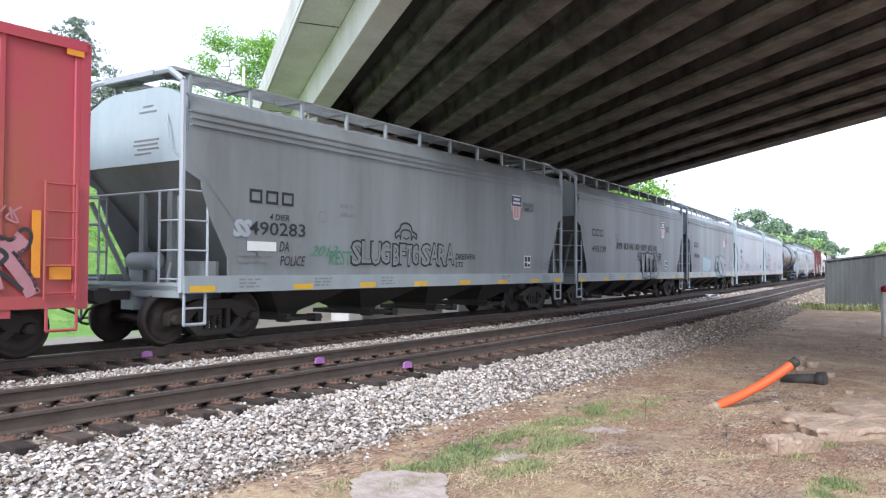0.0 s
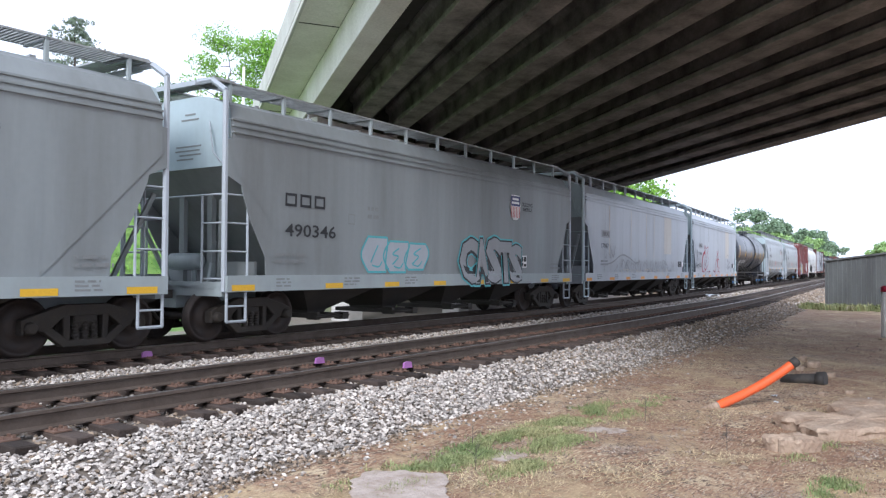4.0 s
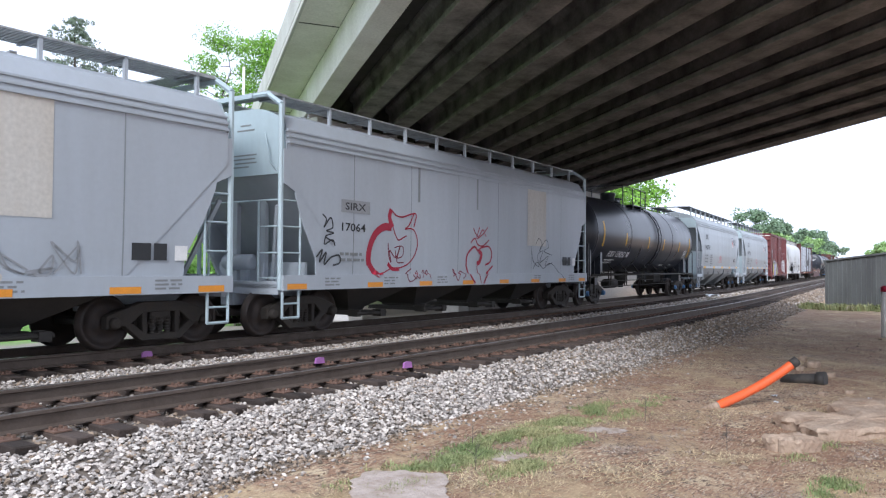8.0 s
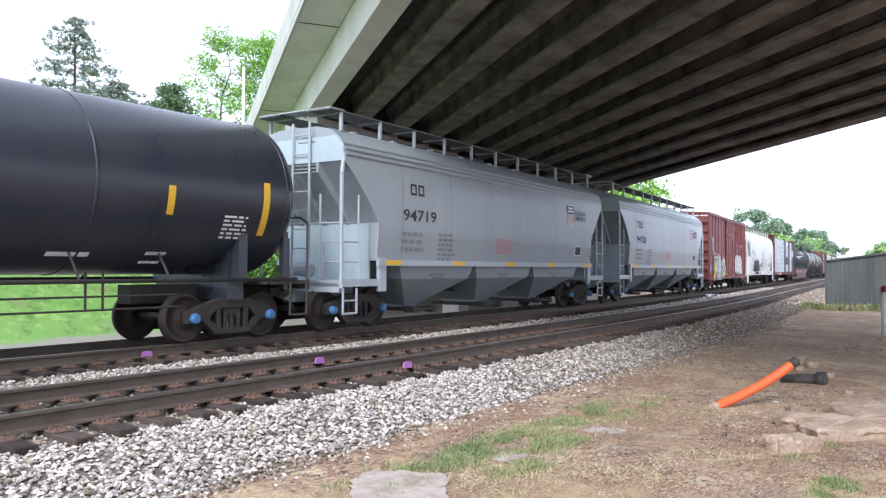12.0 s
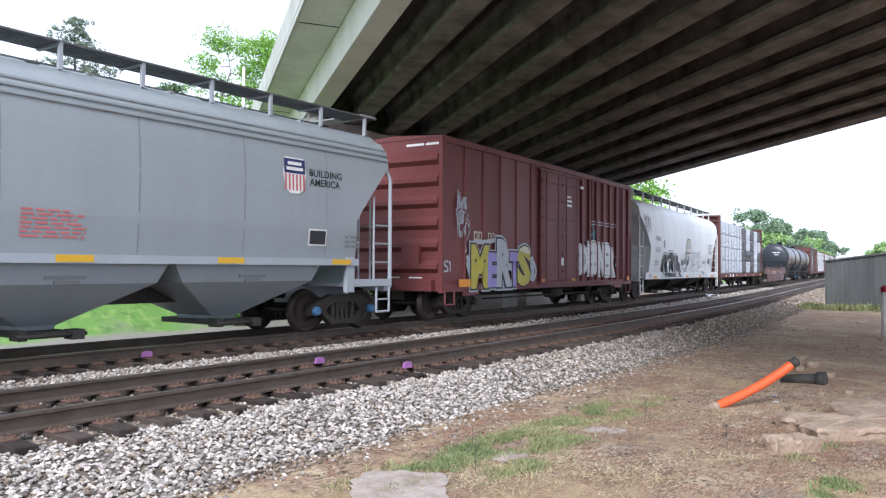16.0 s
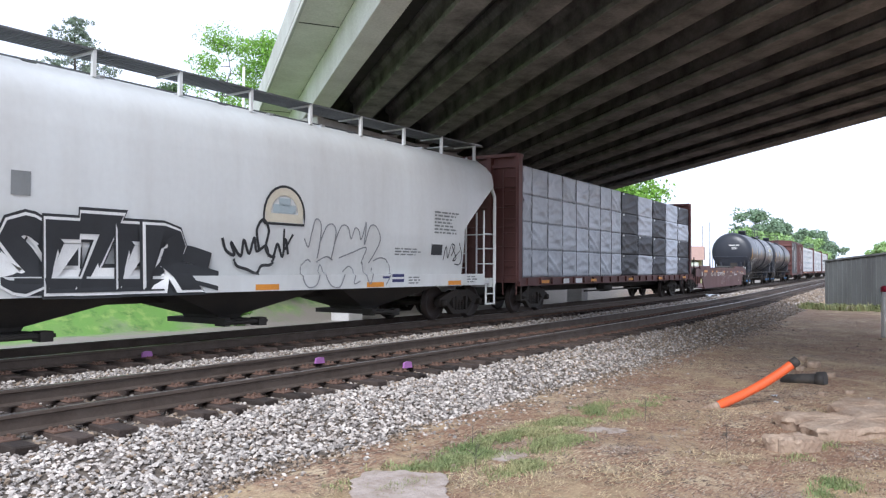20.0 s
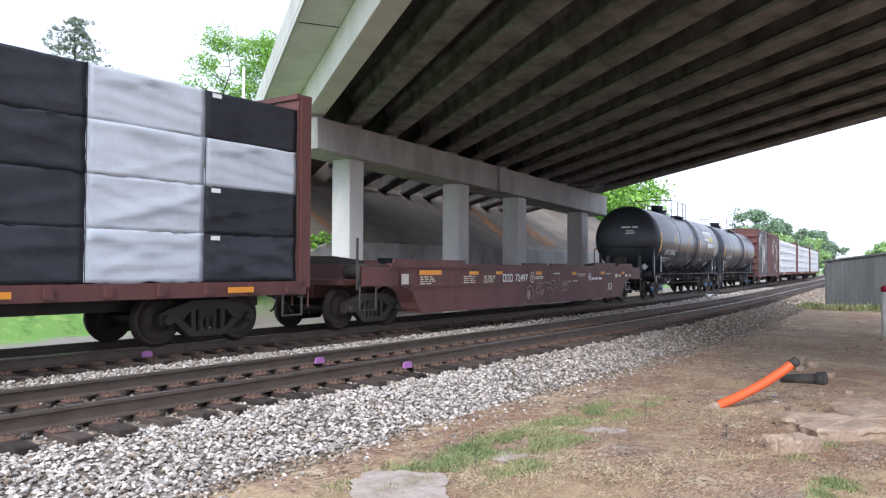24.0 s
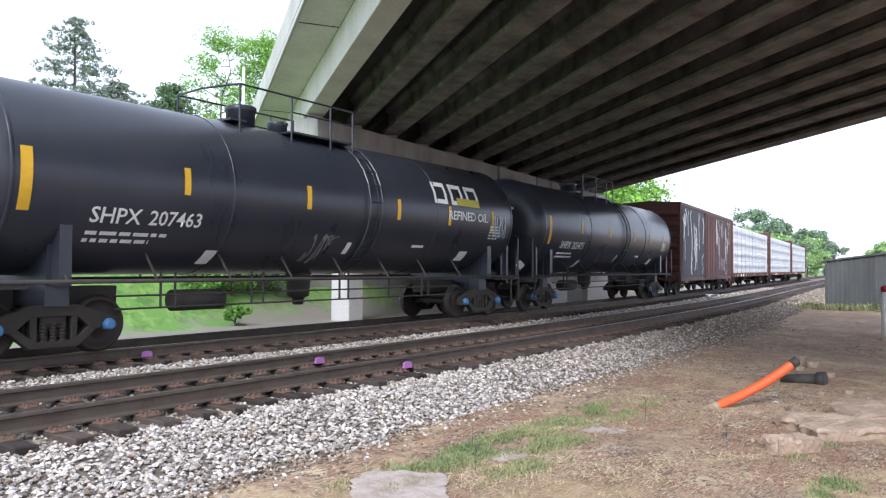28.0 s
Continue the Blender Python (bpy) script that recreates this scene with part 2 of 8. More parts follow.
M["orange_tab"] = plain("orange_reflector", (0.72, 0.28, 0.03))
M["ink"] = plain("black_lettering", (0.03, 0.032, 0.035), 0.6)
M["white_ink"] = plain("white_lettering", (0.78, 0.78, 0.76), 0.6)
M["grey_ink"] = plain("faded_lettering", (0.22, 0.23, 0.23), 0.7)
M["red_spray"] = plain("red_spray_paint", (0.34, 0.010, 0.035), 0.55)
M["dark_spray"] = plain("dark_red_spray_paint", (0.20, 0.03, 0.05), 0.6)
M["teal_spray"] = plain("teal_spray_paint", (0.10, 0.42, 0.46), 0.55)
M["yellow_spray"] = plain("yellow_spray_paint", (0.46, 0.41, 0.06), 0.55)
M["violet_spray"] = plain("violet_spray_paint", (0.30, 0.25, 0.55), 0.55)
M["sand_spray"] = plain("sand_spray_paint", (0.62, 0.57, 0.45), 0.55)
M["mid_spray"] = plain("grey_spray_paint", (0.27, 0.28, 0.29), 0.5)
M["green_spray"] = plain("green_spray_paint", (0.10, 0.27, 0.16), 0.6)
M["dusty_pink"] = plain("dusty_pink_spray_paint", (0.42, 0.20, 0.22), 0.6)
M["chalk"] = plain("worn_chalk", (0.36, 0.30, 0.28), 0.8)
M["navy"] = plain("navy_paint", (0.03, 0.035, 0.13))
M["pale_red"] = plain("faded_red", (0.55, 0.16, 0.16))
M["tan"] = mat("patch_paint", (0.52, 0.50, 0.455), 0.6, second=(0.42, 0.37, 0.30), big=1.2, small=14, amount=0.7, bump=0.04, streak=7)
M["wrap_grey"] = mat("grey_wrap", (0.50, 0.535, 0.58), 0.36, second=(0.40, 0.43, 0.47), big=1.6, small=5, amount=0.6, bump=0.5, island=0.08, grain=0.06)
M["wrap_white"] = mat("white_wrap", (0.74, 0.75, 0.75), 0.4, second=(0.58, 0.62, 0.63), big=1.6, small=7, amount=0.4, bump=0.4, island=0.06, grain=0.05)
M["wrap_black"] = mat("black_wrap", (0.022, 0.024, 0.030), 0.5, second=(0.05, 0.053, 0.063), big=1.6, small=7, amount=0.6, bump=0.5, spec=0.3, island=0.2, grain=0.05)
M["grass"] = mat("grass_blades", (0.19, 0.385, 0.075), 0.8, second=(0.27, 0.42, 0.12), big=0.5, small=6, amount=0.8, bump=0, island=0.25)
M["straw"] = mat("dry_grass", (0.60, 0.49, 0.31), 0.9, second=(0.42, 0.31, 0.19), big=0.8, small=8, amount=0.8, bump=0, island=0.45)
M["leaf_bright"] = mat("spring_leaves", (0.24, 0.45, 0.075), 0.7, second=(0.16, 0.33, 0.05), big=0.5, small=5, amount=0.8, bump=0, island=0.4)
M["leaf_mid"] = mat("green_leaves", (0.13, 0.28, 0.05), 0.7, second=(0.08, 0.19, 0.035), big=0.5, small=5, amount=0.8, bump=0, island=0.45)
M["leaf_dark"] = mat("dark_leaves", (0.14, 0.22, 0.11), 0.7, second=(0.10, 0.165, 0.08), big=0.4, small=5, amount=0.8, bump=0, island=0.45)
M["needles"] = mat("pine_needles", (0.24, 0.29, 0.225), 0.7, second=(0.17, 0.215, 0.165), big=0.6, small=8, amount=0.8, bump=0, island=0.5)
# Far leaves: distance haze is mixed into both colours as extra lightness.
M["leaf_far"] = mat("hazy_far_leaves", (0.20, 0.29, 0.18), 0.7, second=(0.15, 0.23, 0.145), big=0.2, small=2, amount=0.8, bump=0, island=0.35)
M["leaf_far_bright"] = mat("hazy_bright_leaves", (0.32, 0.48, 0.19), 0.7, second=(0.24, 0.39, 0.15), big=0.2, small=2, amount=0.8, bump=0, island=0.3)
M["bark"] = mat("bark", (0.10, 0.085, 0.075), 0.9, second=(0.06, 0.05, 0.045), big=3, small=20, amount=0.8, bump=0.5, streak=3)
M["orange"] = mat("orange_plastic", (0.80, 0.13, 0.035), 0.45, second=(0.62, 0.12, 0.05), big=3, small=30, amount=0.5, bump=0.05)
M["dark_rubber"] = mat("dark_rubber", (0.035, 0.033, 0.032), 0.7, second=(0.09, 0.075, 0.06), big=4, small=30, amount=0.7)
M["shed"] = mat("grey_sheet_metal", (0.20, 0.21, 0.205), 0.6, 0.2, second=(0.08, 0.08, 0.08), big=0.7, small=15, amount=0.6, bump=0.05, streak=5)
M["rock"] = mat("broken_concrete", (0.44, 0.335, 0.25), 0.95, second=(0.27, 0.185, 0.13), big=4, small=30, amount=1.0, bump=1.0, grain=0.35)
M["brown_stone"] = mat("dusty_stone", (0.30, 0.235, 0.175), 0.95, second=(0.22, 0.16, 0.11), big=5.0, small=60, amount=0.7, bump=0.3, island=0.5)
M["twig"] = mat("dead_twigs", (0.20, 0.135, 0.10), 0.9, second=(0.52, 0.44, 0.37), big=2.0, small=20, amount=0.9, bump=0, island=0.6)
M["tuft"] = mat("short_grass", (0.19, 0.25, 0.10), 0.85, second=(0.40, 0.37, 0.19), big=1.4, small=12, amount=0.9, bump=0, island=0.4)
M["pale_rock"] = mat("pale_concrete", (0.54, 0.46, 0.41), 0.95, second=(0.34, 0.26, 0.205), big=5, small=40, amount=1.0, bump=0.8, grain=0.35)
M["white_pole"] = plain("white_pole", (0.72, 0.71, 0.68))
M["purple"] = plain("purple_paint", (0.42, 0.17, 0.44))
M["litter"] = plain("white_litter", (0.75, 0.77, 0.80))
M["roof_tile"] = plain("pink_brown_roof", (0.42, 0.27, 0.22))
M["cream_wall"] = plain("cream_wall", (0.72, 0.64, 0.42))


def ground_material():
    """Earth in brown and straw patches near by, pale gravel past the tracks, green turf on the bank."""
    m = mat("ground", (0.345, 0.21, 0.135), 0.95, second=(0.46, 0.335, 0.215), big=1.1, small=30, amount=1.0, bump=0.9)
    nt = m.node_tree
    n, l = nt.nodes, nt.links
    bsdf = n["Principled BSDF"]
    base = bsdf.inputs["Base Color"].links[0].from_socket
    tc = n.new("ShaderNodeTexCoord")
    sep = n.new("ShaderNodeSeparateXYZ")
    l.new(tc.outputs["Object"], sep.inputs[0])

    def blend(a, b, factor):
        x = n.new("ShaderNodeMix")
        x.data_type = "RGBA"
        for sock, val in (("A", a), ("B", b)):
            if isinstance(val, tuple):
                x.inputs[sock].default_value = (*val, 1)
            else:
                l.new(val, x.inputs[sock])
        l.new(factor, x.inputs["Factor"])
        return x.outputs["Result"]

    def spots(scale, lo, hi, detail=6, rough=0.65):
        x = n.new("ShaderNodeTexNoise")
        x.inputs["Scale"].default_value, x.inputs["Detail"].default_value, x.inputs["Roughness"].default_value = scale, detail, rough
        l.new(tc.outputs["Object"], x.inputs["Vector"])
        r = n.new("ShaderNodeMapRange")
        r.inputs["From Min"].default_value, r.inputs["From Max"].default_value = lo, hi
        l.new(x.outputs["Fac"], r.inputs["Value"])
        return r.outputs[0]

    def calc(op, a, b, c=None):
        x = n.new("ShaderNodeMath")
        x.operation = op
        for i, val in enumerate((a, b, c)):
            if isinstance(val, (int, float)):
                x.inputs[i].default_value = val
            elif val is not None:
                l.new(val, x.inputs[i])
        return x.outputs[0]

    earth = blend(base, (0.29, 0.16, 0.10), spots(0.55, 0.50, 0.60))
    earth = blend(earth, (0.56, 0.44, 0.29), spots(2.2, 0.55, 0.64))
    earth = blend(earth, (0.56, 0.49, 0.44), spots(0.55, 0.66, 0.72))
    earth = blend(earth, (0.10, 0.066, 0.05), spots(7.0, 0.54, 0.62))
    earth = blend(earth, (0.62, 0.54, 0.45), spots(28.0, 0.66, 0.74, 3))
    # lying straw and twigs: fine streaks in two directions
    for turn, colour, lo, hi in ((0.5, (0.60, 0.49, 0.34), 0.57, 0.63), (1.9, (0.53, 0.42, 0.29), 0.58, 0.64), (1.1, (0.13, 0.085, 0.06), 0.59, 0.65), (2.6, (0.17, 0.115, 0.085), 0.60, 0.66)):
        mp = n.new("ShaderNodeMapping")
        mp.inputs["Rotation"].default_value = (0, 0, turn)
        mp.inputs["Scale"].default_value = (9, 42, 9)
        l.new(tc.outputs["Object"], mp.inputs["Vector"])
        x = n.new("ShaderNodeTexNoise")
        x.inputs["Scale"].default_value, x.inputs["Detail"].default_value = 1.0, 3
        l.new(mp.outputs[0], x.inputs["Vector"])
        r = n.new("ShaderNodeMapRange")
        r.inputs["From Min"].default_value, r.inputs["From Max"].default_value = lo, hi
        l.new(x.outputs["Fac"], r.inputs["Value"])
        earth = blend(earth, colour, r.outputs[0])
    # broad bare red-brown patches and drifts of straw over it all
    earth = blend(earth, (0.25, 0.13, 0.08), calc("MULTIPLY", spots(0.4, 0.47, 0.60), 0.55))
    earth = blend(earth, (0.58, 0.45, 0.27), calc("MULTIPLY", spots(0.8, 0.54, 0.64), 0.6))
    # how far beyond the line of the tracks a point lies
    far = calc("MULTIPLY_ADD", sep.outputs["X"], -0.145, sep.outputs["Y"])
    turf = blend((0.16, 0.32, 0.07), (0.21, 0.30, 0.095), spots(0.8, 0.46, 0.72, 8))
    turf = blend(turf, (0.10, 0.22, 0.048), spots(1.6, 0.52, 0.62, 8))
    turf = blend(turf, (0.25, 0.38, 0.10), spots(2.6, 0.52, 0.62, 8))
    turf = blend(turf, (0.23, 0.18, 0.10), spots(0.7, 0.60, 0.70, 8))
    wob = calc("MULTIPLY_ADD", spots(0.45, 0.0, 1.0), 5.0, far)
    strip = n.new("ShaderNodeMapRange")
    strip.inputs["From Min"].default_value, strip.inputs["From Max"].default_value = 14.0, 15.5
    l.new(far, strip.inputs["Value"])
    bank = n.new("ShaderNodeMapRange")
    bank.inputs["From Min"].default_value, bank.inputs["From Max"].default_value = 21.6, 22.8
    l.new(wob, bank.inputs["Value"])
    out = blend(earth, (0.28, 0.25, 0.215), strip.outputs[0])
    out = blend(out, turf, bank.outputs[0])
    l.new(out, bsdf.inputs["Base Color"])
    return m


M["ground"] = ground_material()
# ---------------------------------------------------------------- bridge lines, used by the ground too
PIER = Vector((18.54, 20.30, 0))
PD = Vector((1.0, 0.0, 0))
PN = Vector((0.0, 1.0, 0))
GA = 0.978
GD = Vector((math.cos(GA), math.sin(GA), -0.049)).normalized()
GY = Vector((-math.sin(GA), math.cos(GA), 0))
# the pier by the far track: near top edge of its cap, which falls with the deck's crossfall
CAP = Vector((18.54, 19.55, 6.61))
CAP_FALL = -0.045
PITCH = Vector((1.99, 0.0, -0.09))


# ---------------------------------------------------------------- ground
def near_gap(x, y):
    """Metres beyond the near track's middle."""
    return y - on_line(NEAR_Y, min(max(x, -60), 400)).y


def ground_z(x, y):
    d = near_gap(x, y)
    z = -0.55 + 0.05 * noise.noise(Vector((x * 0.6, y * 0.6, 0))) + 0.025 * noise.noise(Vector((x * 2.1, y * 2.1, 3)))
    if -2.6 < d < 9.2:
        k = min(1, min(d + 2.6, 9.2 - d) / 0.5)
        z -= 0.28 * k
    if d > 8:
        z -= 0.05
        rel = Vector((x, y, 0)) - PIER
        n_, lat = rel.dot(PN), rel.dot(GY)
        front = -0.6 + (n_ - 1.8) * 0.75
        side = 7.38 - max(lat - 3.8, 0) * 0.61 - max(lat - 8.0, 0) * 1.0
        h = min(front, side)
        top = 7.38 + 0.2 * noise.noise(Vector((x * 0.2, y * 0.2, 7)))
        if h > top - 1.2:
            k = min((h - top + 1.2) / 2.4, 1.0)
            h = h * (1 - k) + top * k if h < top + 1.2 else top
        if h > z:
            z = h + 0.12 * noise.noise(Vector((x * 0.5, y * 0.5, 1)))
        if rel.dot(PD) > 38:
            z = max(-0.6, z - (rel.dot(PD) - 38) * 0.4)
        if n_ > 60:
            z = max(-0.6, z - (n_ - 60) * 0.3)
    return z


gx = [-1500, -900, -500, -250, -120, -60, -30] + [-20 + 2.0 * i for i in range(10)] + [0.5 * i for i in range(100)] + [50 + 1.5 * i for i in range(24)] + [90, 105, 130, 170, 230, 320, 500, 900, 1500, 2500]
gy = [-1500, -900, -400, -150, -60, -30, -18] + [-12 + 1.5 * i for i in range(8)] + [0.5 * i for i in range(24)] + [12 + 1.0 * i for i in range(50)] + [62, 66, 72, 80, 95, 115, 150, 200, 280, 420, 800, 1500, 2500]
bm = bmesh.new()
grid = [[bm.verts.new((x, y, ground_z(x, y))) for x in gx] for y in gy]
for j in range(len(gy) - 1):
    for i in range(len(gx) - 1):
        bm.faces.new((grid[j][i], grid[j][i + 1], grid[j + 1][i + 1], grid[j + 1][i])).smooth = True
solid("ground", bm, M["ground"], "dry trampled ground with thin grass and a green embankment", "ground", kind="structure")

# ---------------------------------------------------------------- tracks
def rail_profile(o):
    h = [(-0.07, -0.185), (0.07, -0.185), (0.07, -0.172), (0.009, -0.15), (0.009, -0.05), (0.037, -0.036), (0.037, -0.006), (0.03, -0.001), (-0.03, -0.001), (-0.037, -0.006), (-0.037, -0.036), (-0.009, -0.05), (-0.009, -0.15), (-0.07, -0.172)]
    return [(o + a, b) for a, b in h]


stops = [-14 + 2 * i for i in range(40)] + [66 + 6 * i for i in range(60)]
TIE_STEP = 0.49
bm = bmesh.new()
box(bm, -0.115, 0.115, -1.30, 1.30, -0.20, 0.0)
for v in bm.verts:
    v.co += Vector((random.uniform(-0.006, 0.006), random.uniform(-0.02, 0.02), random.uniform(-0.006, 0.004)))
MESH_TIE = [done(bm, "tie", M["tie"], 0.012)]
for k in range(3):
    bm = bmesh.new()
    box(bm, -0.115, 0.115, -1.30, 1.30, -0.20, 0.0)
    for v in bm.verts:
        v.co += Vector((random.uniform(-0.012, 0.012), random.uniform(-0.05, 0.05), random.uniform(-0.015, 0.006)))
    MESH_TIE.append(done(bm, "tie", M["tie"], 0.014))
bm = bmesh.new()
box(bm, -0.09, 0.09, -0.25, 0.25, 0.0, 0.016)
for sx in (-0.05, 0.05):
    for sy in (-0.11, 0.11, -0.2, 0.2):
        box(bm, sx - 0.012, sx + 0.012, sy - 0.018, sy + 0.018, 0.016, 0.045)
MESH_PLATE = done(bm, "tie_plate", M["plate"])
for y, words, count in ((NEAR_Y, "near railway track with rusty rails on weathered wooden ties", 150), (FAR_Y, "far railway track that carries the freight train", 110)):
    track = thing("track", words, "railway track", kind="structure")
    for o in (-0.7525, 0.7525):
        bm = bmesh.new()
        sweep(bm, y, rail_profile(o), stops)
        r = part("rail", bm, M["rail"], track, "rusty steel rail")
        bm = bmesh.new()
        sweep(bm, y, [(o - 0.029, -0.004), (o + 0.029, -0.004), (o + 0.027, 0.001), (o - 0.027, 0.001)], stops)
        part("rail_head", bm, M["rail_top"], r, "worn bright running surface")
    rnd = random.Random(int(y))
    for i in range(count):
        s = 0.3 + TIE_STEP * i
        m = Matrix.Translation(on_line(y, s, rnd.uniform(-0.05, 0.05), -0.20 + rnd.uniform(-0.012, 0.0))) @ Matrix.Rotation(heading(s) + rnd.uniform(-0.025, 0.025), 4, "Z")
        part("tie", MESH_TIE[i % 4], None, track, at=m)
        if i < 70:
            for o in (-0.7525, 0.7525):
                part("tie_plate", MESH_PLATE, None, track, at=Matrix.Translation(on_line(y, s, o, -0.203)) @ Matrix.Rotation(heading(s), 4, "Z"))
    # the ties far along, joined
    bm = bmesh.new()
    for i in range(count, count + 160):
        s = 0.3 + TIE_STEP * i
        m = Matrix.Translation(on_line(y, s, 0, -0.20)) @ Matrix.Rotation(heading(s), 4, "Z")
        for v in box(bm, -0.115, 0.115, -1.30, 1.30, -0.20, 0.0):
            v.co = m @ v.co
    rest = part("tie_rest", bm, M["tie"], track, "distant row of ties")
    rest["kind"] = "stuff"

MID_Y = (NEAR_Y + FAR_Y) / 2
HALF = (FAR_Y - NEAR_Y) / 2
BED = [(-HALF - 3.0, -0.95), (HALF + 3.0, -0.95), (HALF + 2.7, -0.64), (HALF + 1.6, -0.33), (HALF + 1.1, -0.29), (HALF, -0.26), (HALF - 1.2, -0.29), (0, -0.31), (-HALF + 1.2, -0.29), (-HALF, -0.26), (-HALF - 0.95, -0.265), (-HALF - 1.30, -0.295), (-HALF - 1.7, -0.34), (-HALF - 2.8, -0.61)]
bm = bmesh.new()
sweep(bm, MID_Y, BED, stops)
solid("ballast_bed", bm, M["ballast"], "bed of broken grey ballast under both tracks", "ballast", kind="structure")


def bed_z(o):
    """Height of the ballast o metres from the line between the tracks."""
    pts = sorted(BED[2:])
    for (a, za), (b, zb) in zip(pts, pts[1:]):
        if a <= o <= b:
            return za + (zb - za) * (o - a) / (b - a)
    return -0.62


def scatter(name, spots, sizes, material, label, category, seed, flat=0.7):
    """Many broken stones in one mesh: jittered eight-faced lumps."""
    rng = np.random.default_rng(seed)
    n = len(spots)
    base = np.array([(1, 0, 0), (0.3, 0.9, 0.1), (-0.8, 0.5, -0.1), (-0.7, -0.6, 0.1), (0.4, -0.9, -0.1), (0.2, 0.1, 0.95), (-0.1, 0.0, -0.9)])
    faces = np.array([(0, 1, 5), (1, 2, 5), (2, 3, 5), (3, 4, 5), (4, 0, 5), (1, 0, 6), (2, 1, 6), (3, 2, 6), (4, 3, 6), (0, 4, 6)])
    v = base[None] * (1 + rng.uniform(-0.3, 0.3, (n, 7, 3)))
    v[:, :, 2] *= flat
    ang = rng.uniform(0, 6.283, n)
    tip = rng.uniform(-0.7, 0.7, n)
    c, s = np.cos(tip)[:, None], np.sin(tip)[:, None]
    y, z = v[:, :, 1] * c - v[:, :, 2] * s, v[:, :, 1] * s + v[:, :, 2] * c
    c, s = np.cos(ang)[:, None], np.sin(ang)[:, None]
    x, y = v[:, :, 0] * c - y * s, v[:, :, 0] * s + y * c
    out = np.stack([x, y, z], -1) * np.asarray(sizes)[:, None, None] + np.asarray(spots)[:, None]
    f = (faces[None] + (np.arange(n) * 7)[:, None, None]).reshape(-1, 3)
    me = bpy.data.meshes.new(name)
    me.from_pydata(out.reshape(-1, 3).tolist(), [], f.tolist())
    me.materials.append(material)
    return tagged(new(name, me), label, category, kind="stuff")


rnd = random.Random(3)
spots, sizes, dusty, dusty_sizes = [], [], [], []
for s0, s1, per in ((0.5, 10, 760), (10, 20, 480), (20, 40, 150), (40, 75, 40)):
    for o0, o1, part_ in ((-HALF - 2.85, -HALF - 1.2, 1.0), (-HALF + 1.28, HALF - 1.28, 0.6), (HALF + 1.28, HALF + 2.5, 0.25)):
        for _ in range(int((s1 - s0) * (o1 - o0) * per * part_)):
            s, o = rnd.uniform(s0, s1), rnd.uniform(o0, o1)
            size = rnd.uniform(0.016, 0.037) * (1 if s < 20 else 1.4 if s < 40 else 2.0)
            spot = tuple(on_line(MID_Y, s, o, bed_z(o) + size * 0.4 + rnd.uniform(-0.012, 0.022)))
            edge = -HALF - 2.62 + 0.16 * noise.noise(Vector((s * 0.9, 0, 4))) + 0.01 * max(s - 12, 0)
            brown = rnd.random() < (0.75 if o < edge else min(0.08 + 0.05 * max(s - 10, 0), 0.8) if o < 0 else 0.15)
            (dusty if brown else spots).append(spot)
            (dusty_sizes if brown else sizes).append(size * (0.8 if o < edge else 1))
    # between the ties, sunk and dusty
    for y, share in ((-HALF, 0.7), (HALF, 0.5)):
        for _ in range(int((s1 - s0) * 2.6 * per * share * 0.5)):
            s, o = rnd.uniform(s0, s1), rnd.uniform(-1.3, 1.3)
            ph = ((s - 0.3) / TIE_STEP) % 1.0
            if ph < 0.26 or ph > 0.74:
                continue
            size = rnd.uniform(0.016, 0.034)
            spot = tuple(on_line(MID_Y, s, y + o, bed_z(y + o) + rnd.uniform(-0.01, 0.02)))
            brown = rnd.random() < 0.6
            (dusty if brown else spots).append(spot)
            (dusty_sizes if brown else sizes).append(size)
# strays past the toe
for _ in range(2600):
    s = rnd.uniform(1, 30)
    o = -HALF - 2.7 - abs(rnd.gauss(0, 0.3))
    p = on_line(MID_Y, s, o)
    size = rnd.uniform(0.010, 0.032)
    brown = rnd.random() < 0.65
    (dusty if brown else spots).append((p.x, p.y, max(ground_z(p.x, p.y), bed_z(o) - 0.1) + size * 0.3))
    (dusty_sizes if brown else sizes).append(size)
scatter("ballast_stones", spots, sizes, M["stone"], "loose broken ballast stones, pale grey and dusty", "ballast", 4)
scatter("dusty_stones", dusty, dusty_sizes, M["brown_stone"], "earth-stained ballast stones at the edge and between ties", "ballast", 5)

# ---------------------------------------------------------------- bridge
pier_pose = Matrix(((PD.x, PN.x, 0, PIER.x), (PD.y, PN.y, 0, PIER.y), (0, 0, 1, 0), (0, 0, 0, 1)))
for a, b in ((0.0, 11.3), (11.55, 22.9)):
    bm = bmesh.new()
    slab(bm, [(a, a * CAP_FALL), (b, b * CAP_FALL), (b, b * CAP_FALL - 1.12), (a, a * CAP_FALL - 1.12)], 0, 1.70)
    solid("pier_cap", bm, M["pier"], "long weathered concrete pier cap on square columns, darkened for deck shade", "pier cap", "pier caps", "structure", m=Matrix.Translation(CAP), bevel=0.03)
for l in (1.96, 8.80, 13.70, 20.4):
    bm = boxes((l, l + 0.77, 0.35, 1.27, -7.5, l * CAP_FALL - 1.10))
    solid("pier_column", bm, M["concrete"], "square concrete bridge column beside the far track", "column", "bridge columns", "structure", m=Matrix.Translation(CAP), bevel=0.03)


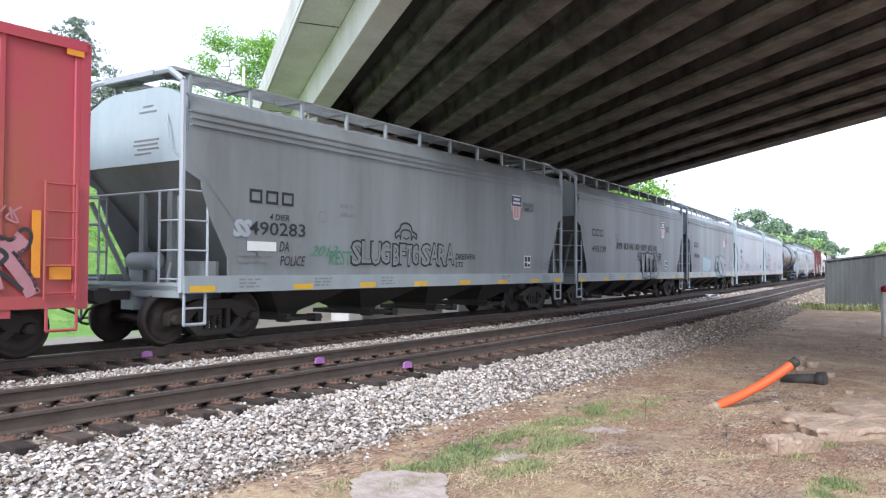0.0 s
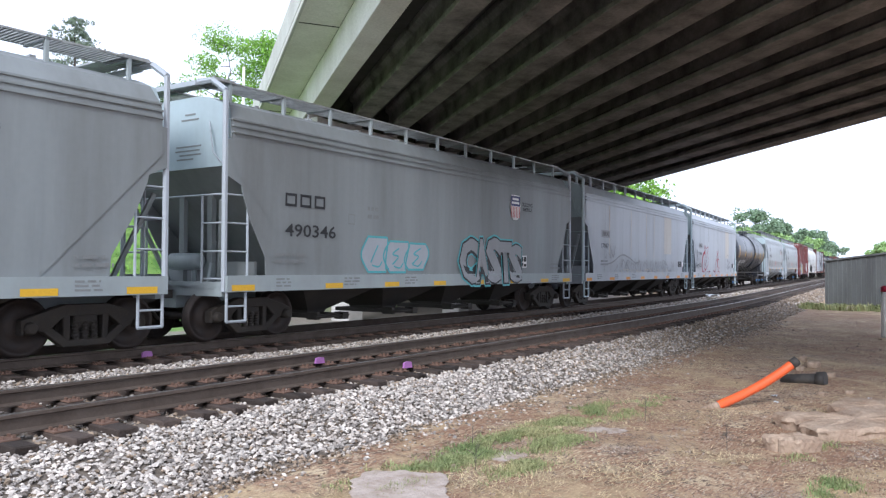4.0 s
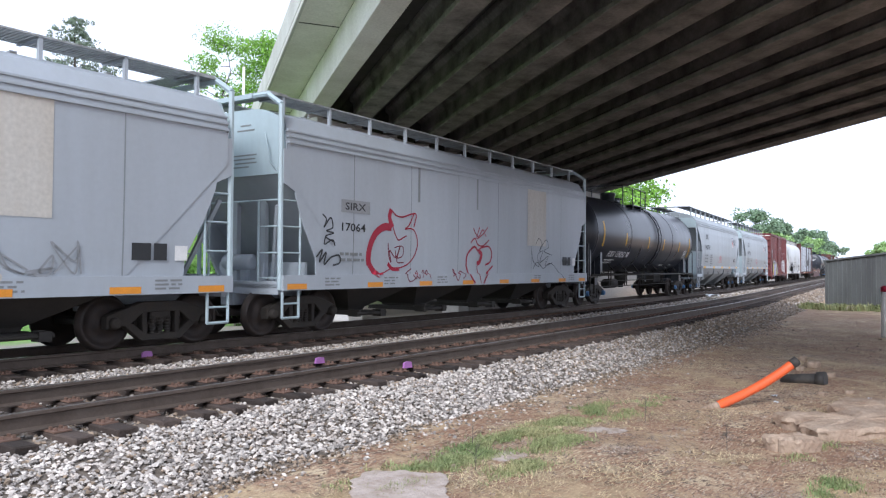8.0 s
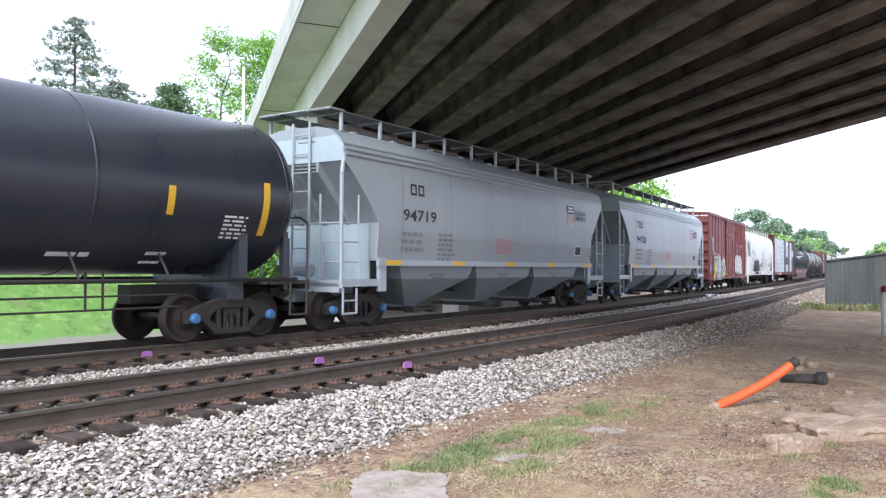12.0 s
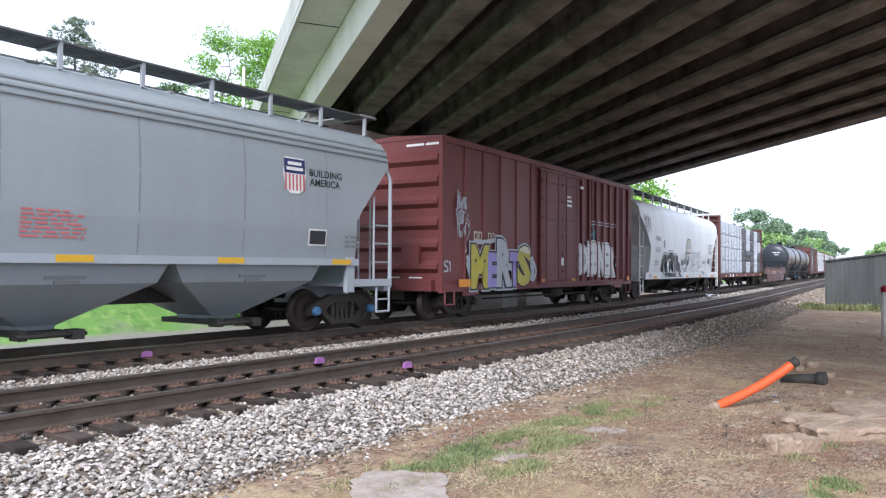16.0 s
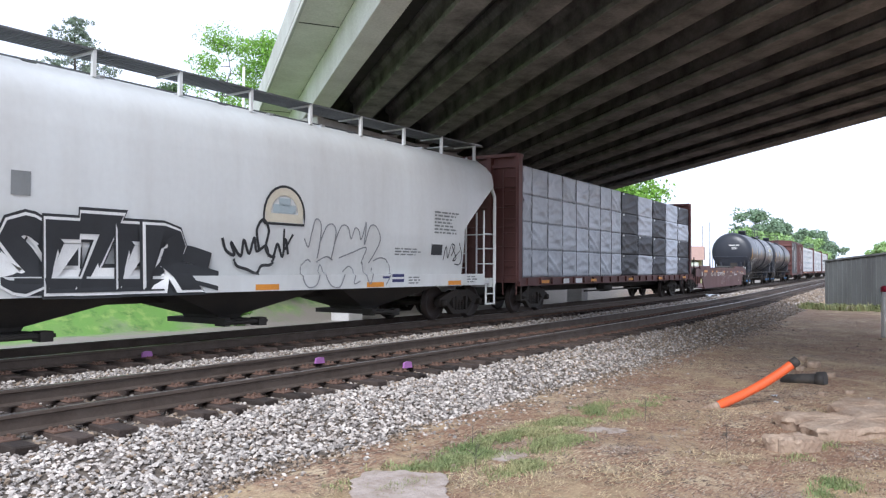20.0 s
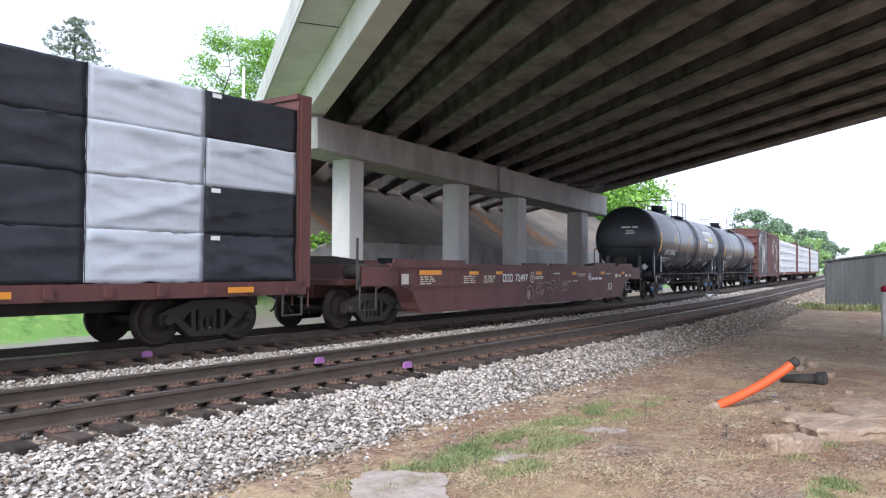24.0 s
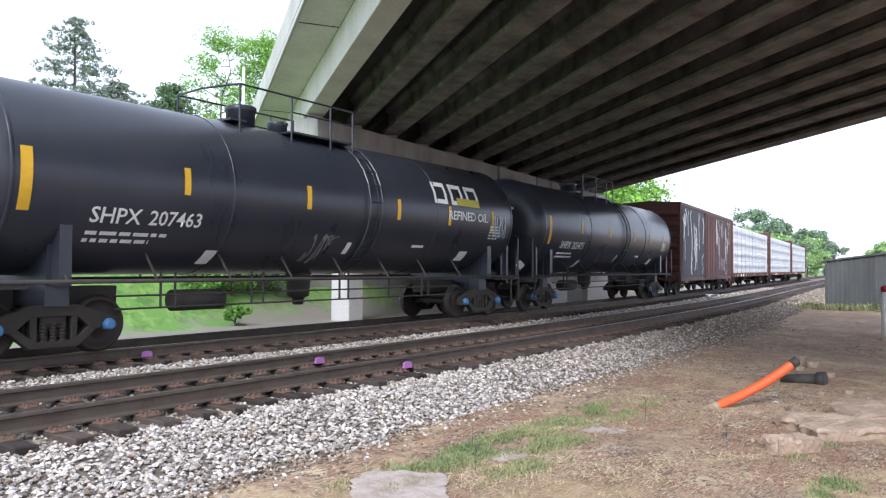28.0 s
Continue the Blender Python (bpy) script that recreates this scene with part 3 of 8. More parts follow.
def girder_pose(i):
    o = Vector((18.25, 19.14, 6.78)) + PITCH * i
    across = Vector((GY.x, GY.y, 0.021)).normalized()
    up_ = GD.cross(across).normalized()
    across = up_.cross(GD)
    return Matrix(((GD.x, across.x, up_.x, o.x), (GD.y, across.y, up_.y, o.y), (GD.z, across.z, up_.z, o.z), (0, 0, 0, 1)))


GIRDER = [(-0.33, 0), (0.33, 0), (0.33, 0.15), (0.10, 0.30), (0.10, 0.78), (0.24, 0.90), (0.24, 1.06), (-0.24, 1.06), (-0.24, 0.90), (-0.10, 0.78), (-0.10, 0.30), (-0.33, 0.15)]


# the edge girder has a plain flat face towards the open side
EDGE_GIRDER = [(-0.33, 0), (0.33, 0), (0.33, 1.06), (-0.24, 1.06), (-0.24, 0.90), (-0.10, 0.78), (-0.10, 0.30), (-0.33, 0.15)]


def girder_mesh(x0, x1, material, outline=GIRDER):
    bm = bmesh.new()
    a = [bm.verts.new((x0, y, z)) for y, z in outline]
    b = [bm.verts.new((x1, y, z)) for y, z in outline]
    for i in range(len(a)):
        bm.faces.new((a[i], a[(i + 1) % len(a)], b[(i + 1) % len(a)], b[i]))
    bm.faces.new(a), bm.faces.new(b)
    return done(bm, "girder", material, 0.015)


# Dark tones here stand for shade, the pale edge tone for light.
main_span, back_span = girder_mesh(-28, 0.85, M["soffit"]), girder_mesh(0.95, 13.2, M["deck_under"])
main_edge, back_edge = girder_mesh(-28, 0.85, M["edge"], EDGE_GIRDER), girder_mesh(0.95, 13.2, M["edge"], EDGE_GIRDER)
bm = boxes((-0.2, 0.2, -0.25, 0.25, -0.17, 0.0))
pad = done(bm, "bearing_pad", M["grimy"])
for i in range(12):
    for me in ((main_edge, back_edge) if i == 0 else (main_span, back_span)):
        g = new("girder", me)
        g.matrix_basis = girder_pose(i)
        tagged(g, "concrete edge girder of the road bridge, coloured paler for its light" if i == 0 else "stained concrete girder, darkened for the shade under the bridge deck", "girder", "bridge girders", "structure")
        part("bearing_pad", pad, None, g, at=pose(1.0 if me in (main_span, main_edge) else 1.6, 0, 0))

def deck_piece(name, y0, y1, z0, z1, material, label, x0=-28, x1=13.2, base=0):
    bm = boxes((x0, x1, y0, y1, z0, z1))
    return solid(name, bm, material, label, "bridge deck", kind="structure", m=girder_pose(base), bevel=0.012)


deck_piece("bridge_deck", -19.3, 0.33, 1.065, 1.30, M["deck_under"], "underside of the concrete road deck, its shade put into the colour")
deck_piece("deck_overhang", 0.334, 1.52, 1.04, 1.30, M["edge"], "concrete overhang at the edge of the deck, coloured pale for its light")
deck_piece("parapet", 1.20, 1.53, 1.305, 2.15, M["concrete"], "concrete parapet with grimy vertical streaks")
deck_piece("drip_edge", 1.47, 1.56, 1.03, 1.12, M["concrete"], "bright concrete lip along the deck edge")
for x0 in (-26.0, -16.0, -5.0, 5.0):
    deck_piece("overhang_joint", 0.345, 1.46, 1.034, 1.0395, M["deck_under"], "dark joint across the overhang", x0, x0 + 0.05)
# abutment seat, end wall and wing
bm = bmesh.new()
slab(bm, [(6.0, 4.6), (31.0, 4.6), (31.0, 6.02 - 23.9 * 0.045), (6.0, 6.07)], 9.1, 10.4)
slab(bm, [(5.9, 5.9), (31.0, 4.8), (31.0, 7.26 - 23.9 * 0.045), (5.9, 7.30)], 9.82, 10.4)
solid("abutment", bm, M["slope"], "stained concrete bridge abutment atop the slope, toned down for deck shade", "abutment", kind="structure", m=pier_pose)
wing = girder_pose(0)
bm = boxes((12.6, 13.3, 0.2, 1.5, -0.35, 1.06))
solid("end_wall", bm, M["concrete"], "pale concrete end block under the deck edge", "abutment", kind="structure", m=wing, bevel=0.02)
bm = boxes((13.3, 14.1, 1.25, 1.55, -1.4, 1.1))
solid("wing_wall", bm, M["concrete"], "grimy concrete wing wall beside the embankment", "wing wall", kind="structure", m=wing, bevel=0.02)
bm = bmesh.new()
for k in (-0.18, 0.0):
    rod(bm, tuple(wing @ Vector((12.5 + k, 1.35, -1.2))), tuple(wing @ Vector((12.5 + k, 1.35, 1.0))), 0.05)
solid("drain_pipe", bm, M["rail"], "pair of rusty drain pipes on the abutment corner", "drain pipe")
# clay washed down over the paving in two bands
for line_, material_ in (([(5.65, 9.7, 0.10), (5.95, 8.4, 0.22), (6.15, 6.8, 0.42), (6.35, 5.2, 0.62), (6.5, 3.9, 0.75)], "red_clay"), ([(5.9, 9.8, 0.08), (7.3, 9.2, 0.16), (8.6, 8.5, 0.30), (10.0, 7.8, 0.45)], "red_clay"), ([(22.6, 9.4, 0.7), (22.2, 8.0, 1.0), (21.6, 6.4, 1.2), (20.9, 4.6, 1.2)], "red_clay"), ([(26.5, 9.4, 0.8), (26.0, 7.0, 1.2), (25.6, 4.4, 1.5)], "red_clay")):
    bm = bmesh.new()
    rr = random.Random(int(line_[0][0] * 7))
    cx_ = curl([(q[0], q[1]) for q in line_], 5)
    wx_ = curl([(i, q[2]) for i, q in enumerate(line_)], 5)
    rows_ = []
    for (px_, pn_), (_, w_) in zip(cx_, wx_):
        zz = 2.45 + (pn_ - 3.7) * 0.58 + 0.012
        rows_.append([bm.verts.new((px_ + sg * w_ * rr.uniform(0.75, 1.2), pn_, zz)) for sg in (-0.5, 0.5)])
    for ra, rb in zip(rows_, rows_[1:]):
        bm.faces.new((ra[0], ra[1], rb[1], rb[0]))
    solid("clay_wash", bm, M[material_], "orange clay washed down the slope paving", "clay", kind="structure", m=pier_pose)
# paved slope with its joints, toe wall
bm = bmesh.new()
rows = []
for i in range(9):
    n_ = 3.7 + 6.4 * i / 8
    z = 2.45 + (n_ - 3.7) * 0.58
    p0 = 0.704 * n_ - 1.9
    rows.append([(p0 + (42 - p0) * k / 14, n_, z) for k in range(15)])
top = [[bm.verts.new(p) for p in r] for r in rows]
low = [[bm.verts.new((p[0], p[1], p[2] - 1.8)) for p in r] for r in rows]
for i in range(8):
    for k in range(14):
        bm.faces.new((top[i][k], top[i][k + 1], top[i + 1][k + 1], top[i + 1][k]))
    bm.faces.new((top[i][0], top[i + 1][0], low[i + 1][0], low[i][0]))
for k in range(14):
    bm.faces.new((top[0][k], top[0][k + 1], low[0][k + 1], low[0][k]))
solid("slope_paving", bm, M["slope"], "stained concrete slope paving, toned down for the shade under the bridge", "slope paving", kind="structure", m=pier_pose)
bm = bmesh.new()
slab(bm, [(-1.6, -0.9), (42, -0.9), (42, 2.52), (4.75, 2.52), (2.96, 1.81), (0.6, 0.85), (-1.6, 0.1)], 3.35, 3.7)
solid("toe_wall", bm, M["grimy"], "low concrete wall at the foot of the slope paving", "wall", kind="structure", m=pier_pose, bevel=0.02)

bm = boxes((7.66, 8.8, 3.335, 3.352, 1.38, 1.84), (8.5, 8.86, 3.33, 3.352, 1.46, 1.74))
solid("painted_patch", bm, M["ink"], "black painted-out patch on the toe wall", "paint patch", m=pier_pose)

# ---------------------------------------------------------------- plants
def from_tris(name, verts, faces, material):
    me = bpy.data.meshes.new(name)
    me.from_pydata(verts.tolist(), [], faces.tolist())
    me.materials.append(material)
    return me


def blades(name, spots, height, material, label, seed, width=0.012, lie=0.5, per=3):
    """Grass: narrow bent triangles round each spot."""
    rng = np.random.default_rng(seed)
    p = np.repeat(np.asarray(spots, float), per, 0)
    n = len(p)
    p[:, :2] += rng.normal(0, 0.05, (n, 2))
    a = rng.uniform(0, 6.283, n)
    h = height * rng.uniform(0.4, 1.2, n)
    out = h * rng.uniform(0.1, 1.0, n) * lie
    d = np.stack([np.cos(a), np.sin(a), np.zeros(n)], 1)
    w = np.stack([-np.sin(a), np.cos(a), np.zeros(n)], 1) * width
    up = np.array([0, 0, 1.0])
    mid = p + d * out[:, None] * 0.35 + up * (h * 0.6)[:, None]
    tip = p + d * out[:, None] + up * (h * rng.uniform(0.6, 1.0, n))[:, None]
    v = np.stack([p - w, p + w, mid + w * 0.7, mid - w * 0.7, tip], 1).reshape(-1, 3)
    b = np.arange(n)[:, None] * 5
    f = np.concatenate([b + [0, 1, 2], b + [0, 2, 3], b + [3, 2, 4]], 0)
    return tagged(new(name, from_tris(name, v, f, material)), label, "grass", kind="stuff")


def leaves(centres, radii, count, size, rng, droop=0.0):
    """Leaf triangles spread through clumps; two to a leaf."""
    k = rng.integers(0, len(centres), count)
    d = rng.normal(0, 1, (count, 3))
    d /= np.linalg.norm(d, axis=1)[:, None]
    p = centres[k] + d * (radii[k] * rng.uniform(0.35, 1.0, count) ** 0.6)[:, None] * np.array([1, 1, 0.75])
    u = rng.normal(0, 1, (count, 3))
    u /= np.linalg.norm(u, axis=1)[:, None]
    w = np.cross(u, rng.normal(0, 1, (count, 3)))
    w /= np.linalg.norm(w, axis=1)[:, None] + 1e-9
    s = size * rng.uniform(0.6, 1.4, count)[:, None]
    u, w = u * s, w * s * 0.5
    u[:, 2] -= droop * s[:, 0]
    v = np.stack([p - u, p + w, p + u, p - w], 1).reshape(-1, 3)
    b = np.arange(count)[:, None] * 4
    return v, np.concatenate([b + [0, 1, 2], b + [0, 2, 3]], 0)


def tree(x, y, z, height, spread, material, label, seed, count=2600, leaf=0.16, bare=0.3, limbs=16, clump=0.16, sparse=1.0, name="tree"):
    """A broadleaf tree: tapered trunk, forked limbs, leaf clumps at their ends."""
    rnd = random.Random(seed)
    rng = np.random.default_rng(seed)
    t = thing(name, label, name, Matrix.Translation((x, y, z)))
    bm = bmesh.new()
    pts = [Vector((0, 0, -0.4))]
    for i in range(1, 7):
        pts.append(Vector((rnd.uniform(-0.03, 0.03) * height, rnd.uniform(-0.03, 0.03) * height, height * 0.88 * i / 6)))
    r0 = (0.018 if spread > 2.7 else 0.009) * height + 0.03
    for i, (p, q) in enumerate(zip(pts, pts[1:])):
        rod(bm, p, q, r0 * (1 - i / 6.5), 7, r0 * (1 - (i + 1) / 6.5))
    ends = []
    for i in range(limbs):
        f = bare + (0.96 - bare) * (i + rnd.random()) / limbs
        j = min(int(f / 0.88 * 6), 5)
        p = pts[j].lerp(pts[j + 1], min(max(f / 0.88 * 6 - j, 0), 1))
        a = i * 2.4 + rnd.uniform(-0.5, 0.5)
        reach = spread * (0.35 + 0.65 * math.sin(math.pi * min(1, (f - bare) / (1.02 - bare) * 0.85 + 0.15))) * rnd.uniform(0.6, 1.1)
        q = p + Vector((math.cos(a) * reach, math.sin(a) * reach, reach * rnd.uniform(0.15, 0.7)))
        m = p.lerp(q, 0.5) + Vector((0, 0, -0.05 * reach))
        r = r0 * (1.05 - f) * 0.5 + 0.012
        rod(bm, p, m, r, 5, r * 0.7)
        rod(bm, m, q, r * 0.7, 5, r * 0.25)
        ends += [q, m.lerp(q, 0.45)]
        for _ in range(2):
            e = m.lerp(q, rnd.uniform(0.2, 0.8)) + Vector((rnd.uniform(-1, 1), rnd.uniform(-1, 1), rnd.uniform(-0.3, 0.8))) * reach * 0.35
            rod(bm, m.lerp(q, 0.3), e, r * 0.4, 4, r * 0.15)
            ends.append(e)
    ends.append(pts[-1] + Vector((0, 0, 0.08 * height)))
    part("trunk", bm, M["bark"], t)
    c = np.array([tuple(e) for e in ends])
    rad = np.full(len(c), clump * height) * rng.uniform(0.5, 1.15, len(c)) * sparse
    v, f = leaves(c, rad, count, leaf, rng)
    part("crown", from_tris("crown", v, f, material), None, t)
    return t


def pine(x, y, z, height, spread, label, seed, count=5200, material="needles", dense=1.0, bare=0.12, tuft=0.34, leaf=0.11):
    """A conifer: straight trunk, ragged tiers of limbs with needle tufts along them."""
    rnd = random.Random(seed)
    rng = np.random.default_rng(seed)
    t = thing("pine_tree", label, "tree", Matrix.Translation((x, y, z)))
    bm = bmesh.new()
    r0 = 0.012 * height + 0.05
    rod(bm, (0, 0, -0.5), (0.1, 0, height * 0.55), r0, 7, r0 * 0.55)
    rod(bm, (0.1, 0, height * 0.55), (0.0, 0, height), r0 * 0.55, 6, 0.02)
    ends = []
    n = int(70 * dense)
    for i in range(n):
        f = bare + (0.98 - bare) * (i + rnd.random()) / n
        a = i * 2.399 + rnd.uniform(-0.4, 0.4)
        reach = spread * (1 - f) ** 0.75 * rnd.uniform(0.45, 1.1) + 0.25
        p = Vector((0.1 * min(f / 0.55, 1), 0, f * height))
        q = p + Vector((math.cos(a) * reach, math.sin(a) * reach, reach * rnd.uniform(-0.12, 0.35)))
        rod(bm, p, q, 0.012 + 0.03 * (1 - f), 4, 0.008)
        for k in range(int(5 + 2.2 * reach)):
            f = rnd.uniform(0.25, 1.05)
            e = p.lerp(q, f) + Vector((rnd.uniform(-1, 1), rnd.uniform(-1, 1), rnd.uniform(-0.3, 0.8))) * (0.12 + 0.16 * reach)
            rod(bm, p.lerp(q, f * 0.8), e, 0.012, 3, 0.005)
            ends.append(e)
    part("trunk", bm, M["bark"], t)
    c = np.array([tuple(e) for e in ends])
    rad = np.full(len(c), tuft) * rng.uniform(0.5, 1.2, len(c))
    v, f = leaves(c, rad, count, leaf, rng)
    part("crown", from_tris("crown", v, f, M[material]), None, t)
    return t


def gz(x, y):
    return ground_z(x, y)


pine(30.1, 58.8, 2.6, 18.3, 8.6, "tall ragged grey-green pine behind the embankment", 201, 30000, "needles", 1.7, 0.06, 0.27, 0.10)
pine(32.0, 55.9, 4.0, 11.6, 7.4, "grey-green conifer beside a tall pine", 202, 26000, "needles", 1.9, 0.05, 0.28, 0.10)
pine(34.0, 52.0, 4.5, 10.8, 7.0, "dense dark conifer on the embankment crest", 203, 36000, "leaf_dark", 2.0, 0.03, 0.40, 0.10)
pine(32.6, 53.6, 4.0, 9.6, 6.2, "dense dark conifer on the embankment crest", 204, 20000, "needles", 1.6, 0.05, 0.26, 0.10)
pine(29.2, 55.5, 3.0, 7.2, 4.0, "low dark conifer below a tall pine", 211, 14000, "needles", 1.2, 0.05, 0.36, 0.10)
tree(27.4, 44.2, 6.2, 4.0, 2.3, M["leaf_bright"], "round green shrub on the embankment crest", 205, 8000, 0.09, 0.05, 16, 0.2, name="bush")
tree(25.8, 44.9, 5.4, 3.4, 2.2, M["leaf_mid"], "green shrub on the embankment crest", 206, 6000, 0.09, 0.05, 14, 0.2, name="bush")
tree(34.3, 45.7, 6.4, 12.2, 2.6, M["leaf_bright"], "slender tree with sparse bright spring leaves", 207, 6500, 0.10, 0.2, 20, 0.085, name="tree")
tree(38.2, 46.1, 6.4, 13.0, 2.0, M["leaf_bright"], "slender tree with bright spring leaves near the bridge", 208, 9000, 0.10, 0.3, 22, 0.095, name="tree")
tree(34.6, 48.5, 6.2, 4.6, 2.0, M["leaf_bright"], "low bright shrub behind a white pole", 209, 1800, 0.13, 0.05, 12, 0.16, name="bush")
for k, (x, y, h) in enumerate(((33.5, 80.0, 9.0), (37.5, 77.0, 8.6), (29.5, 76.0, 6.0), (27.0, 66.0, 5.0), (30.5, 66.5, 5.5))):
    tree(x, y, -0.5, h, 3.2, M["leaf_mid"], "green tree at the end of the embankment", 210 + k, 2600, 0.2, 0.1, 14, 0.2)
for k, (x, y, h, w, c) in enumerate(((70.9, 31.6, 10.8, 4.0, "leaf_bright"), (75.0, 34.4, 10.4, 4.0, "leaf_bright"), (67.0, 33.5, 9.8, 3.8, "leaf_bright"))):
    tree(x, y, -0.6, h, w, M[c], "broad tree in fresh bright green leaf beyond the tracks", 220 + k, 5200, 0.2, 0.12, 20, 0.15)
for k, (x, y, h, w, c) in enumerate(((172.0, 46.8, 14.4, 5.0, "leaf_far"), (181.0, 44.6, 13.2, 4.4, "leaf_far"), (165.0, 46.4, 10.2, 3.8, "leaf_far_bright"), (172.0, 44.6, 9.6, 4.0, "leaf_far_bright"), (200.0, 46.3, 10.6, 4.6, "leaf_far"), (215.0, 48.0, 11.0, 4.0, "leaf_far_bright"), (232.0, 49.5, 10.0, 5.0, "leaf_far_bright"), (258.0, 52.5, 13.8, 5.0, "leaf_far"), (275.0, 53.6, 11.5, 5.0, "leaf_far"), (300.0, 55.8, 9.6, 6.0, "leaf_far"), (205.0, 26.5, 8.0, 4.0, "leaf_far_bright"), (222.0, 26.2, 9.0, 5.0, "leaf_far_bright"))):
    tree(x, y, -0.6, h, w, M[c], "distant tree in full leaf along the railway", 230 + k, 5200, 0.33, 0.08, 18, 0.13)

for k, (x, y, h) in enumerate(((54.5, 29.8, 7.5), (57.0, 33.0, 8.0), (53.5, 33.5, 6.5))):
    tree(x, y, gz(x, y), h, 2.6, M["leaf_bright"], "leafy tree close beside the end of the bridge", 280 + k, 5000, 0.14, 0.06, 18, 0.13)

# grass on the embankment
rnd = random.Random(9)
spots, weeds = [], []
while len(spots) < 36000:
    x, y = rnd.uniform(6, 36), rnd.uniform(21, 50)
    rel = Vector((x, y, 0)) - PIER
    if rel.dot(GY) < 1.75 or rel.dot(PN) < 2.6 + rnd.uniform(0, 2) or noise.noise(Vector((x * 0.35, y * 0.35, 5))) > 0.36 + rnd.uniform(0, 0.15):
        continue
    spots.append((x, y, gz(x, y)))
    if noise.noise(Vector((x * 0.6, y * 0.6, 15))) > 0.42 and rnd.random() < 0.3:
        weeds.append(spots[-1])
blades("embankment_grass", spots, 0.07, M["grass"], "rough bright green grass on the embankment", 10, 0.011, 1.6, 4)
blades("embankment_weeds", weeds, 0.20, M["leaf_bright"], "darker clumps of weeds in the embankment grass", 14, 0.04, 1.4, 3)
# bushes where turf meets the paving
for k, (p, n_, h) in enumerate(((0.6, 3.9, 0.8), (-0.6, 3.1, 0.7), (1.6, 4.4, 0.5), (-1.8, 2.9, 0.5), (0.2, 3.2, 0.9), (1.3, 3.2, 0.9))):
    q = PIER + PD * p + PN * n_
    tree(q.x, q.y, gz(q.x, q.y) - 0.1, h + 0.6, 0.9, M["leaf_mid"], "low leafy creeper at the edge of the slope paving", 250 + k, 900, 0.09, 0.05, 10, 0.3, name="creeper")
for k, (p, n_, z_) in enumerate(((2.4, 3.6, 1.6), (3.2, 3.7, 1.95), (4.0, 3.8, 2.3), (4.7, 3.9, 2.45), (0.9, 4.2, 2.4), (2.0, 4.0, 2.4))):
    q = PIER + PD * p + PN * n_
    tree(q.x, q.y, z_ - 0.25, 0.5, 0.6, M["leaf_bright"], "leafy creeper hanging over the toe wall", 290 + k, 600, 0.07, 0.05, 9, 0.3, name="creeper")
for k, (x, y) in enumerate(((16.6, 21.4),)):
    tree(x, y, gz(x, y), 0.6, 0.45, M["leaf_mid"], "small weed bush by the far track", 260 + k, 700, 0.08, 0.05, 9, 0.3, name="bush")

# near ground: green tufts, dry grass and straw
spots = []
for cx, cy, rx, n in ((6.07, 4.65, 0.30, 300), (6.58, 4.66, 0.34, 420), (7.12, 4.71, 0.34, 420), (7.77, 4.71, 0.36, 420), (8.34, 4.70, 0.34, 360), (9.13, 4.79, 0.34, 320), (9.81, 4.84, 0.30, 220), (6.61, 4.03, 0.26, 340), (7.57, 4.18, 0.26, 300), (5.17, 4.43, 0.25, 90), (5.34, 4.85, 0.30, 60), (9.72, 4.42, 0.35, 100), (7.64, 1.40, 0.20, 160), (9.09, 1.89, 0.25, 100), (10.87, 4.37, 0.30, 60)):
    for _ in range(n):
        x, y = rnd.gauss(cx, rx), rnd.gauss(cy, rx * 0.38)
        if noise.noise(Vector((x * 2.5, y * 2.5, 9))) < -0.1:
            continue
        spots.append((x, y, gz(x, y)))
for _ in range(500):
    x, y = rnd.uniform(41.0, 43.5), rnd.uniform(5, 9.5)
    spots.append((x, y, gz(x, y)))
blades("grass_tufts", spots, 0.048, M["tuft"], "short green grass growing in patches", 11, 0.005, 1.4, 9)
spots, lying, sticks = [], [], []
for _ in range(130000):
    x = 3.4 + 42 * rnd.random() ** 2.0 if _ % 5 else rnd.uniform(-9, 4)
    y = rnd.uniform(-1.5, on_line(NEAR_Y, x).y - 3.35)
    v = noise.noise(Vector((x * 0.55, y * 0.8, 2))) + 0.5 * noise.noise(Vector((x * 1.7, y * 1.9, 6)))
    if v > 0.07 + rnd.uniform(-0.15, 0.15):
        (spots if rnd.random() < 0.25 else lying).append((x, y, gz(x, y) - 0.004))
    elif v < -0.2 and rnd.random() < 0.5:
        sticks.append((x, y, gz(x, y) - 0.002))
blades("dry_grass", spots, 0.032, M["straw"], "dry yellow grass standing in the dirt", 12, 0.004, 4.5, 2)
blades("straw", lying, 0.018, M["straw"], "flattened straw lying over bare earth", 15, 0.005, 11.0, 2)
blades("twig_litter", sticks, 0.02, M["twig"], "dead brown twigs and leaf litter on the earth", 16, 0.006, 9.0, 2)
spots = []
for _ in range(420):
    x, y = rnd.gauss(42.0, 0.5), rnd.uniform(4.6, 9.8)
    spots.append((x - 0.1 * (9.8 - y), y, gz(x, y)))
blades("shed_weeds", spots, 0.34, M["tuft"], "low green weeds along the foot of the shed", 17, 0.03, 0.9, 5)
flat = []
for _ in range(26000):
    x = 3.2 + 9 * rnd.random() ** 1.3
    y = rnd.uniform(-1.0, 4.6)
    if noise.noise(Vector((x * 0.7, y * 0.7, 21))) > -0.05 + rnd.uniform(-0.2, 0.2):
        flat.append((x, y, gz(x, y) + 0.004))
rng = np.random.default_rng(31)
p = np.array(flat)
n = len(p)
a = rng.uniform(0, 6.283, n)
